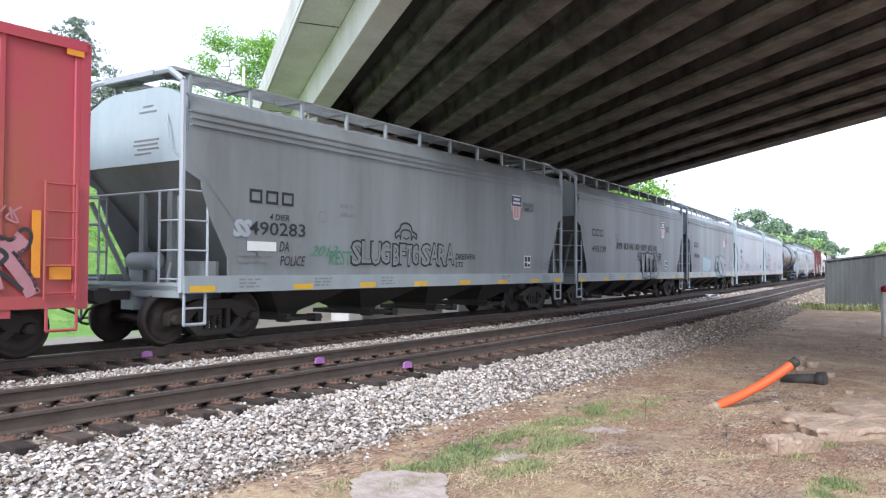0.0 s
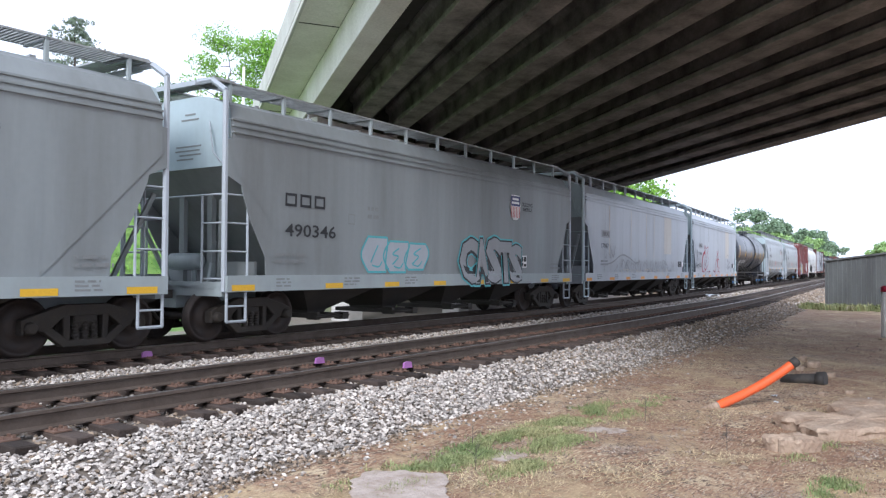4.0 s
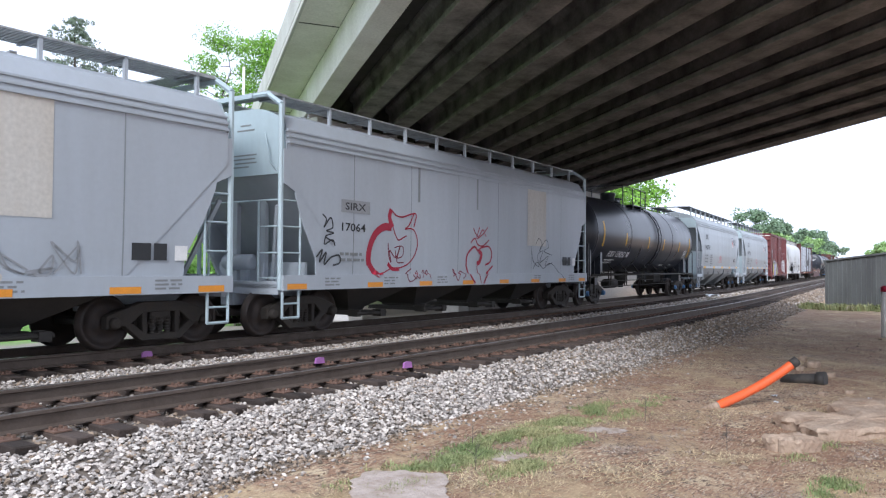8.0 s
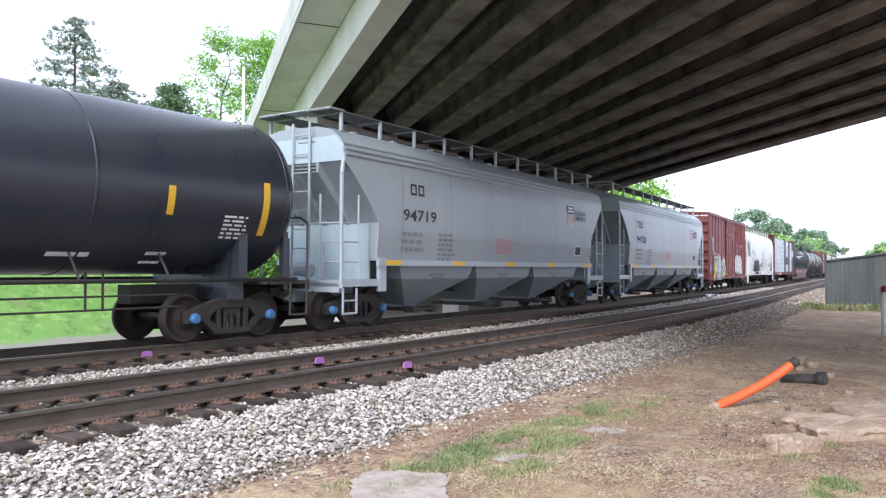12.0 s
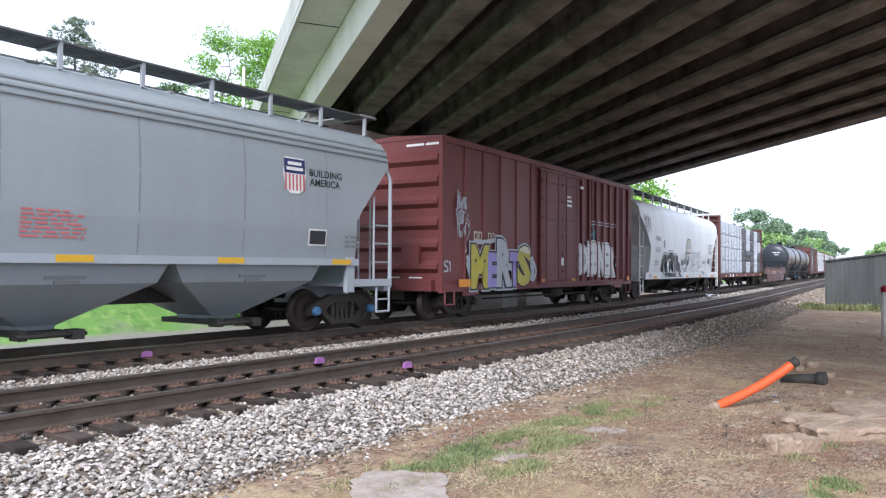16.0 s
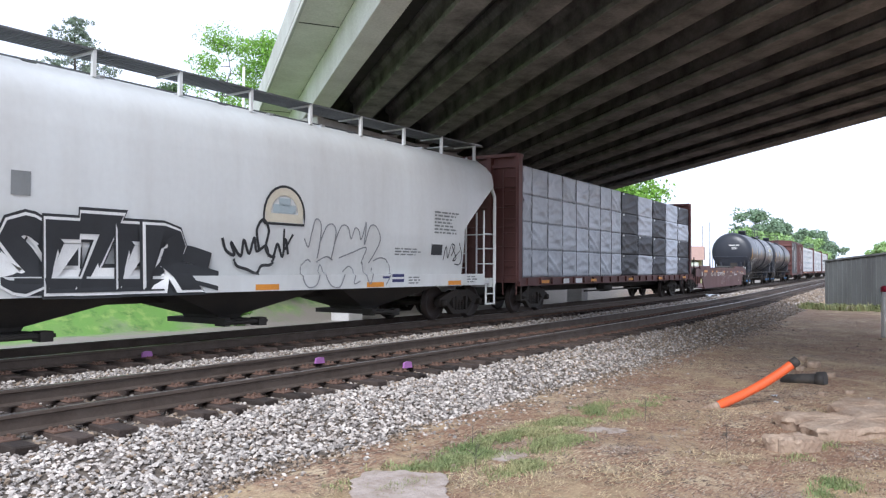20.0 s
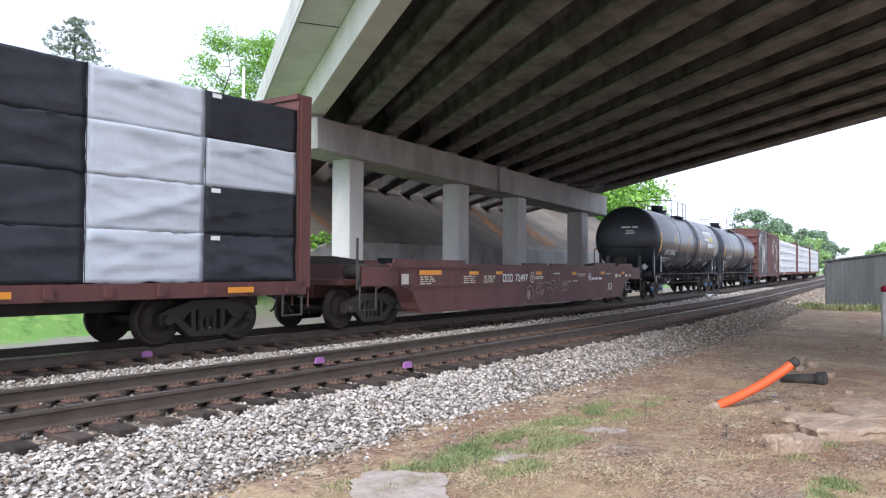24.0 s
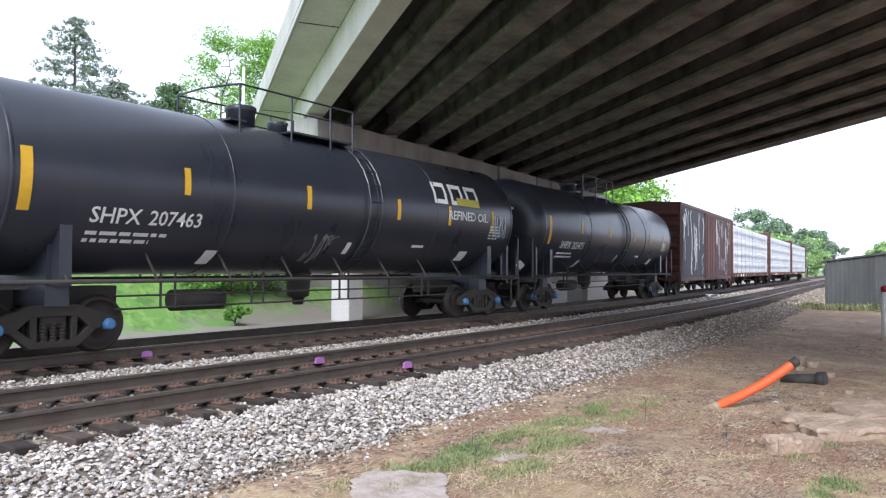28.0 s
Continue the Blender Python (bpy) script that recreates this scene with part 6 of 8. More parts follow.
# ---------------------------------------------------------------- tank cars
def tank(a, b, label, cap="blue_cap", paint="black"):
    L = (b - a) / 2
    R, ZC = 1.55, 2.80
    car = thing("tank_car", label, "tank car", group="train")
    E = L - 0.18
    bm = bmesh.new()
    prof = [(-E, 0.02), (-E + 0.025, 0.48), (-E + 0.08, 0.92), (-E + 0.15, 1.24), (-E + 0.25, 1.43), (-E + 0.36, 1.52), (-E + 0.5, R)]
    prof = prof + [(x, R) for x in (-2.5, 0.85, 0.9, 3.5)] + [(-x, r) for x, r in prof[::-1]]
    lathe(bm, prof, 56, "x", (0, 0, ZC))
    part("tank_shell", bm, M[paint], car)
    side = lambda z: math.sqrt(max(R * R - (z - ZC) ** 2, 0.01))
    for x in (-E + 0.5, -3.2, 1.0, 3.4, E - 0.5):
        bm = bmesh.new()
        lathe(bm, [(x - 0.03, R), (x - 0.02, R + 0.012), (x + 0.02, R + 0.012), (x + 0.03, R)], 48, "x", (0, 0, ZC))
        part("weld_band", bm, M[paint], car)
    bm = bmesh.new()
    for i in range(9):
        t = -0.9 + 1.9 * i / 8
        z = ZC + R * math.sin(t)
        rod(bm, (0.62, -side(z) - 0.07, z), (1.05, -side(z) - 0.07, z), 0.018, 6)
    for x in (0.62, 1.05):
        pts = [(x, -side(ZC + R * math.sin(-1.0 + 2.2 * i / 10)) - 0.07, ZC + R * math.sin(-1.0 + 2.2 * i / 10)) for i in range(11)]
        for p, q in zip(pts, pts[1:]):
            rod(bm, p, q, 0.025, 6)
    part("side_ladder", bm, M[paint], car)
    # dome, platform and rails on top
    bm = bmesh.new()
    lathe(bm, [(R - 0.05, 0.30), (R + 0.28, 0.30), (R + 0.30, 0.33), (R + 0.40, 0.33), (R + 0.42, 0.30)], 20, "z", (-1.75, 0, ZC))
    part("dome", bm, M[paint], car)
    bm = bmesh.new()
    lathe(bm, [(R - 0.05, 0.22), (R + 0.16, 0.22), (R + 0.22, 0.25), (R + 0.26, 0.2)], 16, "z", (-0.7, 0, ZC))
    rod(bm, (-0.7, -0.3, ZC + R + 0.2), (-0.7, 0.3, ZC + R + 0.2), 0.03)
    part("manway", bm, M[paint], car)
    part("platform", boxes((-1.2, 0.75, -0.95, -0.35, ZC + R - 0.13, ZC + R - 0.09), (-1.2, 0.75, 0.35, 0.95, ZC + R - 0.13, ZC + R - 0.09), (-2.6, -2.2, -0.7, 0.7, ZC + R - 0.05, ZC + R - 0.01)), M[paint], car)
    for y in (-0.95, 0.95):
        bm = bmesh.new()
        zt = ZC + R + 0.62
        for x in (-2.6, -1.2, 0.0, 0.75):
            rod(bm, (x, y, ZC + R - 0.35), (x, y, zt), 0.022, 6)
        rod(bm, (-2.6, y, zt), (0.75, y, zt), 0.022, 6)
        rod(bm, (-1.2, y, zt - 0.32), (0.75, y, zt - 0.32), 0.018, 6)
        part("top_rail", bm, M[paint], car)
    part("top_rail_end", bars([(-2.6, -0.95, ZC + R + 0.62), (-2.75, 0, ZC + R + 0.62), (-2.6, 0.95, ZC + R + 0.62)], 0.022), M[paint], car)
    # running rail, saddles, end platforms and rails
    for y in (-1, 1):
        part("side_rail", bars([(-L + 0.3, y * 1.42, 1.16), (L - 0.3, y * 1.42, 1.16)], 0.035, 8), M["under"], car)
        for i in range(9):
            x = -L + 1.6 + (2 * L - 3.2) * i / 8
            part("rail_bracket", bars([(x, y * 1.40, 1.16), (x, y * 1.05, 1.62)], 0.022, 6), M["under"], car)
    for s in (-1, 1):
        x = s * (L - 1.60)
        bm = bmesh.new()
        slab(bm, [(x - 0.2, 0.78), (x + 0.2, 0.78), (x + 0.16, 1.75), (x - 0.16, 1.75)], -1.12, 1.12)
        for y in (-1, 1):
            box(bm, x - 0.1, x + 0.1, min(y * 1.1, y * 1.34), max(y * 1.1, y * 1.34), 1.1, 2.05)
        part("saddle", bm, M[paint], car)
        part("stub_sill", boxes((min(s * (L - 3.2), s * L), max(s * (L - 3.2), s * L), -0.2, 0.2, 0.72, 1.06)), M["under"], car)
        part("end_platform", boxes((min(s * (L - 1.0), s * L), max(s * (L - 1.0), s * L), -1.42, 1.42, 1.06, 1.12), (s * L - 0.05, s * L + 0.05, -1.42, 1.42, 0.96, 1.14)), M["under"], car)
        part("end_rail", bars([(s * L, -1.4, 1.1), (s * L, -1.4, 2.3), (s * L, -1.2, 2.42), (s * L, 1.2, 2.42), (s * L, 1.4, 2.3), (s * L, 1.4, 1.1)], 0.025), M[paint], car)
        for y in (-1, 1):
            part("end_post", boxes((s * (L - 0.5) - 0.06, s * (L - 0.5) + 0.06, y * 1.25 - 0.06, y * 1.25 + 0.06, 0.96, 2.1), (s * L - 0.06, s * L + 0.06, y * 0.75 - 0.08, y * 0.75 + 0.08, 0.9, 2.0)), M[paint], car)
            part("step", bars([(s * (L - 0.05), y * 1.45, 1.1), (s * (L - 0.05), y * 1.45, 0.45), (s * (L - 0.5), y * 1.45, 0.45), (s * (L - 0.5), y * 1.45, 1.1)], 0.025), M["under"], car)
        truck(car, s * (L - 1.60), cap)
    # rigging and outlet below the belly
    bm = bmesh.new()
    for z in (0.68, 0.9):
        rod(bm, (-L + 2.7, -0.9, z), (L - 2.7, -0.9, z), 0.02, 6)
    for x in (-4.3, -4.0, -2.2, -1.9, 0.4, 0.7, 2.2, 3.6, 3.9):
        rod(bm, (x, -0.9, 0.66), (x, -0.9, 1.3), 0.025, 6)
    part("brake_rigging", bm, M["under"], car)
    bm = bmesh.new()
    lathe(bm, [(-0.6, 0.12), (-0.55, 0.2), (0.55, 0.2), (0.6, 0.12)], 14, "x", (-3.3, -0.6, 0.78))
    part("air_reservoir", bm, M["under"], car)
    bm = bmesh.new()
    lathe(bm, [(0.55, 0.12), (0.7, 0.14), (0.75, 0.25), (1.35, 0.3)], 14, "z")
    part("bottom_outlet", bm, M["under"], car)
    couplers(car, L)
    return car, side, L


def yellow_marks(car, side, rows):
    for x, z0, z1, w in rows:
        bm = bmesh.new()
        patch(bm, side, x, x + w, z0, z1, 0.008, 6)
        part("reflector", bm, M["yellow"], car)


# ---------------------------------------------------------------- box cars
def boxcar(a, b, label, paint="oxide", ribbed=True):
    L = (b - a) / 2
    H, F, W = 4.78, 0.80, 1.56
    car = thing("box_car", label, "box car", group="train")
    part("body", boxes((-L + 0.06, L - 0.06, -W + 0.04, W - 0.04, F + 0.1, H - 0.08)), M[paint], car)
    for y in (-1, 1):
        yo, yi = y * W, y * (W - 0.05)
        for i in range(15):
            x = -L + 0.12 + (2 * L - 0.24) * i / 14
            if -1.6 < x < 1.7:
                continue
            part("side_post", boxes((x - 0.05, x + 0.05, min(yo, yi), max(yo, yi), F + 0.05, H - 0.12)), M[paint], car, bevel=0.015)
        for i in range(8 if ribbed else 0):
            x = 2.0 + (L - 2.3) * i / 7
            part("side_rib", boxes((x - 0.07, x + 0.07, min(y * (W + 0.05), yi), max(y * (W + 0.05), yi), F + 0.18, H - 0.16)), M[paint], car, bevel=0.02)
        part("top_chord", boxes((-L, L, min(y * (W + 0.03), yi), max(y * (W + 0.03), yi), H - 0.14, H)), M[paint], car)
        part("side_sill", boxes((-L, L, min(y * (W + 0.02), yi), max(y * (W + 0.02), yi), F - 0.02, F + 0.16)), M[paint], car)
        bm = boxes((-1.5, 0.05, min(yo, y * (W + 0.06)), max(yo, y * (W + 0.06)), F + 0.2, H - 0.25))
        door = part("door", bm, M[paint], car)
        bm = boxes((0.07, 1.6, min(yo, y * (W + 0.06)), max(yo, y * (W + 0.06)), F + 0.2, H - 0.25))
        door2 = part("door", bm, M[paint], car)
        for d, x0, x1 in ((door, -1.45, 0.0), (door2, 0.12, 1.55)):
            for i in range(6):
                z = F + 0.5 + i * 0.58
                part("door_rib", boxes((x0, x1, min(y * (W + 0.05), y * (W + 0.1)), max(y * (W + 0.05), y * (W + 0.1)), z - 0.03, z + 0.03)), M[paint], d)
            for x in (x0 + 0.25, x1 - 0.25):
                part("lock_rod", bars([(x, y * (W + 0.12), F + 0.22), (x, y * (W + 0.12), H - 0.3)], 0.02), M[paint], d)
        part("door_rail", boxes((-1.7, 4.6, min(y * (W + 0.02), y * (W + 0.14)), max(y * (W + 0.02), y * (W + 0.14)), F + 0.10, F + 0.17), (-1.7, 1.7, min(y * W, y * (W + 0.12)), max(y * W, y * (W + 0.12)), H - 0.26, H - 0.2)), M[paint], car)
    bm = bmesh.new()
    rows = [(-W - 0.02, H - 0.02), (-W - 0.02, H + 0.02), (0, H + 0.12), (W + 0.02, H + 0.02), (W + 0.02, H - 0.02)]
    va = [bm.verts.new((-L, y, z)) for y, z in rows]
    vb = [bm.verts.new((L, y, z)) for y, z in rows]
    for i in range(5):
        bm.faces.new((va[i], va[(i + 1) % 5], vb[(i + 1) % 5], vb[i]))
    bm.faces.new(va), bm.faces.new(vb)
    part("roof", bm, M[paint], car)
    for s in (-1, 1):
        part("end_wall", boxes((s * (L - 0.05) - 0.03, s * (L - 0.05) + 0.03, -W, W, F, H - 0.01)), M[paint], car)
        for i in range(6):
            z = F + 0.62 + i * 0.56
            bm = bmesh.new()
            o = [(s * (L - 0.03), z - 0.17), (s * (L + 0.10), z - 0.05), (s * (L + 0.10), z + 0.05), (s * (L - 0.03), z + 0.2)]
            slab(bm, o, -W + 0.12, W - 0.12)
            part("end_corrugation", bm, M[paint], car)
        part("corner_post", boxes((s * L - 0.07, s * L + 0.07, -W - 0.01, -W + 0.1, F - 0.05, H), (s * L - 0.07, s * L + 0.07, W - 0.1, W + 0.01, F - 0.05, H)), M[paint], car)
        part("end_sill", boxes((min(s * (L - 0.2), s * (L + 0.15)), max(s * (L - 0.2), s * (L + 0.15)), -1.3, 1.3, 0.80, 1.08)), M[paint], car)
        part("brake_platform", boxes((min(s * L, s * (L + 0.32)), max(s * L, s * (L + 0.32)), -0.3, 0.55, 1.35, 1.40), (s * (L + 0.12), s * (L + 0.12) + 0.1, -0.9, -0.35, 1.45, 2.0)), M[paint], car)
        bm = bmesh.new()
        for i in range(5):
            z = 1.0 + 0.4 * i
            rod(bm, (s * (L - 0.15), -W - 0.07, z), (s * (L - 0.62), -W - 0.07, z), 0.015, 6)
        for x in (0.15, 0.62):
            rod(bm, (s * (L - x), -W - 0.07, 0.9), (s * (L - x), -W - 0.07, 2.64), 0.02, 6)
        if s > 0:
            part("ladder", bm, M[paint], car)
        else:
            bm.free()
        for y in (-1, 1):
            part("step", bars([(s * (L - 0.1), y * W, 0.85), (s * (L - 0.1), y * W, 0.45), (s * (L - 0.55), y * W, 0.45), (s * (L - 0.55), y * W, 0.85)], 0.025), M[paint], car)
            part("bolster_flange", boxes((s * (L - 1.45) - 0.45, s * (L - 1.45) + 0.4, min(y * (W - 0.02), y * W), max(y * (W - 0.02), y * W), 0.66, 0.86)), M[paint], car)
        truck(car, s * (L - 1.45))
    part("underframe", boxes((-L + 0.3, L - 0.3, -1.4, 1.4, 0.76, 0.92), (-L + 0.2, L - 0.2, -0.2, 0.2, 0.55, 0.8)), M["under"], car)
    bm = bmesh.new()
    lathe(bm, [(-0.5, 0.12), (-0.46, 0.19), (0.46, 0.19), (0.5, 0.12)], 12, "x", (1.2, -0.8, 0.58))
    rod(bm, (-4, -0.9, 0.5), (4, -0.9, 0.5), 0.025)
    part("brake_gear", bm, M["under"], car)
    couplers(car, L)
    side = lambda z: W
    return car, side, L


# ---------------------------------------------------------------- bulkhead flat cars with wrapped lumber
def bundle_mesh(w, d, h, material, seed):
    """A wrapped pack: sagging film with soft creases."""
    rnd = random.Random(seed)
    bm = bmesh.new()
    nx, nz = 18, 13
    creases = [(rnd.uniform(-1, 1), rnd.uniform(-0.6, 0.6), rnd.uniform(0, 1), rnd.uniform(0.012, 0.035)) for _ in range(7)]
    for y, o in ((-d, -1), (d, 1)):
        g = []
        for k in range(nz + 1):
            row = []
            for i in range(nx + 1):
                e = min(i, nx - i) == 0 or min(k, nz - k) == 0
                u_, v_ = i / nx, k / nz
                fold = -0.02 + rnd.uniform(-0.005, 0.005)
                for slope_, bend_, off_, high_ in creases:
                    gap_ = abs(v_ - off_ - slope_ * (u_ - 0.5) - bend_ * (u_ - 0.5) ** 2)
                    fold += high_ * max(0.0, 1 - gap_ / 0.13) ** 1.6
                fold += 0.012 * math.sin(6.0 * u_ + 3 * seed) * math.sin(math.pi * v_)
                row.append(bm.verts.new((-w / 2 + w * i / nx, y + o * (fold * 0.5 - 0.004 if e else fold), h * k / nz + (rnd.uniform(-0.035, 0.012) if k == 0 and 0 < i < nx else 0))))
            g.append(row)
        for k in range(nz):
            for i in range(nx):
                bm.faces.new((g[k][i], g[k][i + 1], g[k + 1][i + 1], g[k + 1][i])).smooth = True
        if o < 0:
            ga = g
    for k in range(nz):
        for i in (0, nx):
            bm.faces.new((ga[k][i], ga[k + 1][i], g[k + 1][i], g[k][i]))
    for i in range(nx):
        for k in (0, nz):
            bm.faces.new((ga[k][i], ga[k][i + 1], g[k][i + 1], g[k][i]))
    return done(bm, "lumber_pack", material)


def lumber_car(a, b, label, cols, paint="brown", height=4.80):
    L = (b - a) / 2
    car = thing("bulkhead_flat_car", label, "flat car", group="train")
    part("deck", boxes((-L, L, -1.45, 1.45, 0.96, 1.10)), M[paint], car)
    for y in (-1, 1):
        part("side_sill", boxes((-L, L, min(y * 1.42, y * 1.52), max(y * 1.42, y * 1.52), 0.86, 1.12)), M[paint], car)
        for i in range(22):
            x = -L + 0.5 + (2 * L - 1) * i / 21
            part("stake_pocket", boxes((x - 0.06, x + 0.06, min(y * 1.5, y * 1.58), max(y * 1.5, y * 1.58), 0.90, 1.09)), M[paint], car)
    part("centre_sill", boxes((-L + 0.2, L - 0.2, -0.3, 0.3, 0.6, 0.97)), M["under"], car)
    for s in (-1, 1):
        bulk = part("bulkhead", boxes((s * (L - 0.15) - 0.06, s * (L - 0.15) + 0.06, -1.48, 1.48, 1.1, height)), M[paint], car)
        for y in (-1.45, -0.5, 0.5, 1.45):
            part("bulkhead_post", boxes((s * (L - 0.02) - 0.13, s * (L - 0.02) + 0.13, y - 0.07, y + 0.07, 1.0, height + 0.02)), M[paint], bulk)
        for i in range(6):
            z = 1.5 + i * 0.6
            part("bulkhead_rib", boxes((s * (L - 0.04) - 0.08, s * (L - 0.04) + 0.08, -1.42, 1.42, z - 0.05, z + 0.05)), M[paint], bulk)
        part("bulkhead_cap", boxes((s * (L - 0.06) - 0.2, s * (L - 0.06) + 0.2, -1.5, 1.5, height - 0.02, height + 0.08)), M[paint], bulk)
        bm = bmesh.new()
        for i in range(8):
            rod(bm, (s * (L + 0.12), -1.45, 1.2 + i * 0.42), (s * (L + 0.12), -1.0, 1.2 + i * 0.42), 0.016, 6)
        for y in (-1.45, -1.0):
            rod(bm, (s * (L + 0.12), y, 0.6), (s * (L + 0.12), y, 4.4), 0.02, 6)
        part("ladder", bm, M[paint], car)
        truck(car, s * (L - 2.0))
        for y in (-1, 1):
            part("step", bars([(s * (L - 0.1), y * 1.5, 0.9), (s * (L - 0.1), y * 1.5, 0.45), (s * (L - 0.6), y * 1.5, 0.45), (s * (L - 0.6), y * 1.5, 0.9)], 0.025), M["under"], car)
    n = len(cols)
    x = -L + 0.35
    total = 2 * L - 0.57
    wsum = sum(c[0] for c in cols)
    z0, zt = 1.14, height - 0.24
    mats = {"g": M["wrap_grey"], "k": M["wrap_black"], "w": M["wrap_white"]}
    cache = {}
    for ci, (w, code) in enumerate(cols):
        w = w * total / wsum
        h = (zt - z0) / len(code)
        for k, c in enumerate(reversed(code)):
            key = (round(w, 2), c, (ci + k) % 4)
            if key not in cache:
                cache[key] = bundle_mesh(w - 0.002, 1.45, h - 0.004, mats[c], ci * 7 + k)
            part("lumber_pack", cache[key], None, car, {"g": "grey wrapped pack of lumber", "k": "black wrapped pack of lumber", "w": "white wrapped pack of lumber"}[c], at=pose(x + w / 2, 0, z0 + k * h))
            if c == "k":
                bars_on(car, lambda z: 1.46, [(x + 0.12, x + 0.32, z0 + k * h + h * 0.86, z0 + k * h + h * 0.95)], M["white_ink"], name="pack_label", lift=0.02)
        x += w
        part("strap", boxes((x - 0.007, x + 0.007, -1.468, -1.46, z0, zt + 0.01), (x - 0.007, x + 0.007, -1.468, 1.468, zt + 0.0, zt + 0.008)), M["ink"], car)
        for k in range(1, len(code)):
            part("bunk", boxes((x - w, x, -1.43, 1.43, z0 + k * h - 0.0035, z0 + k * h - 0.0005)), M["ink"], car)
    bm = bmesh.new()
    rod(bm, (-3.5, -0.9, 0.55), (3.5, -0.9, 0.55), 0.03)
    lathe(bm, [(-0.5, 0.12), (-0.46, 0.2), (0.46, 0.2), (0.5, 0.12)], 12, "x", (-1.0, -0.8, 0.68))
    part("brake_gear", bm, M["under"], car)
    for i in range(5):
        xx = -L + 1.4 + i * (2 * L - 3.4) / 4
        bars_on(car, lambda z: 1.52, [(xx, xx + 0.6, 0.93, 1.03)], M["orange_tab"], name="reflector", lift=0.075)
    bars_on(car, lambda z: 1.52, [(-L + 3.2, -L + 3.7, 0.9, 1.06), (-L + 4.3, -L + 4.9, 0.9, 1.06)], M["white_ink"], name="number_bar", lift=0.068)
    couplers(car, L)
    return car, L


# ---------------------------------------------------------------- empty container well car
def well_car(a, b, label):
    L = (b - a) / 2
    car = thing("well_car", label, "well car", group="train")
    pb = M["brown"]
    for y in (-1, 1):
        bm = bmesh.new()
        slab(bm, [(-L + 2.1, 0.82), (-L + 2.45, 0.34), (L - 2.45, 0.30), (L - 2.1, 0.82), (L - 1.5, 1.0), (L - 1.5, 1.46), (-L + 1.5, 1.46), (-L + 1.5, 1.0)], min(y * 1.50, y * 1.44), max(y * 1.50, y * 1.44))
        part("well_side", bm, pb, car)
        part("top_chord", boxes((-L + 1.2, L - 1.2, min(y * 1.40, y * 1.54), max(y * 1.40, y * 1.54), 1.40, 1.50)), pb, car)
        part("side_lip", boxes((-L + 2.0, L - 2.0, min(y * 1.49, y * 1.53), max(y * 1.49, y * 1.53), 0.92, 1.0)), pb, car)
        part("bottom_chord", boxes((-L + 2.5, L - 2.5, min(y * 1.36, y * 1.54), max(y * 1.36, y * 1.54), 0.28, 0.36)), pb, car)
        for x0, x1 in ((-L + 1.4, -L + 4.6), (L - 5.4, L - 3.2), (L - 2.8, L - 1.2)):
            part("guide_rail", boxes((x0, x1, min(y * 1.42, y * 1.50), max(y * 1.42, y * 1.50), 1.50, 1.60)), pb, car)
    part("well_floor", boxes((-L + 2.5, L - 2.5, -1.4, 1.4, 0.30, 0.34)), pb, car)
    for s in (-1, 1):
        part("end_platform", boxes((min(s * (L - 2.2), s * L), max(s * (L - 2.2), s * L), -1.1, 1.1, 1.0, 1.12), (min(s * (L - 2.3), s * L), max(s * (L - 2.3), s * L), -0.25, 0.25, 0.7, 1.0)), pb, car)
        part("end_side_beam", boxes((min(s * (L - 1.6), s * (L - 0.2)), max(s * (L - 1.6), s * (L - 0.2)), -1.5, -1.38, 0.98, 1.42), (min(s * (L - 1.6), s * (L - 0.2)), max(s * (L - 1.6), s * (L - 0.2)), 1.38, 1.5, 0.98, 1.42)), pb, car)
        bm = bmesh.new()
        for x in (L - 0.1, L - 0.75, L - 1.3):
            rod(bm, (s * x, -1.46, 1.0), (s * x, -1.46, 1.45), 0.03)
        for z in (1.12, 1.3, 1.44):
            rod(bm, (s * (L - 1.4), -1.46, z), (s * (L - 0.1), -1.46, z), 0.022)
        part("end_rail", bm, M["under"], car)
        part("handhold", bars([(s * (L - 0.12), -1.4, 0.9), (s * (L - 0.12), -1.4, 2.05)], 0.03), M["under"], car)
        part("step", bars([(s * (L - 0.12), -1.48, 1.0), (s * (L - 0.12), -1.48, 0.45), (s * (L - 0.7), -1.48, 0.45), (s * (L - 0.7), -1.48, 1.0)], 0.025), M["under"], car)
        bm = bmesh.new()
        slab(bm, [(s * (L - 0.4), 1.46), (s * (L - 1.5), 1.50), (s * (L - 1.5), 1.56), (s * (L - 0.4), 1.66)], -0.5, 0.5)
        lathe(bm, [(-0.4, 0.1), (-0.35, 0.17), (0.35, 0.17), (0.4, 0.1)], 12, "y", (s * (L - 0.9), -0.8, 1.3))
        box(bm, s * (L - 1.2) - 0.25, s * (L - 1.2) + 0.25, -1.35, -0.9, 1.12, 1.4)
        part("end_gear", bm, M["under"], car)
        truck(car, s * (L - 1.15))
    part("end_ladder", boxes((L - 0.3, L - 0.2, -0.9, -0.4, 1.1, 1.9)), M["under"], car)
    couplers(car, L)
    side = lambda z: 1.50 if z < 0.9 else 1.53
    return car, side, L


# ---------------------------------------------------------------- the train, front to back
CARS = []


def couple(car, a, b):
    CARS.append((car, (a + b) / 2))


def small_print(car, side, seed, rows):
    rnd = random.Random(seed)
    for x0, x1, z0, z1, n in rows:
        bars_on(car, side, lines_of(x0, x1, z0, z1, n, rnd), M["grey_ink"])


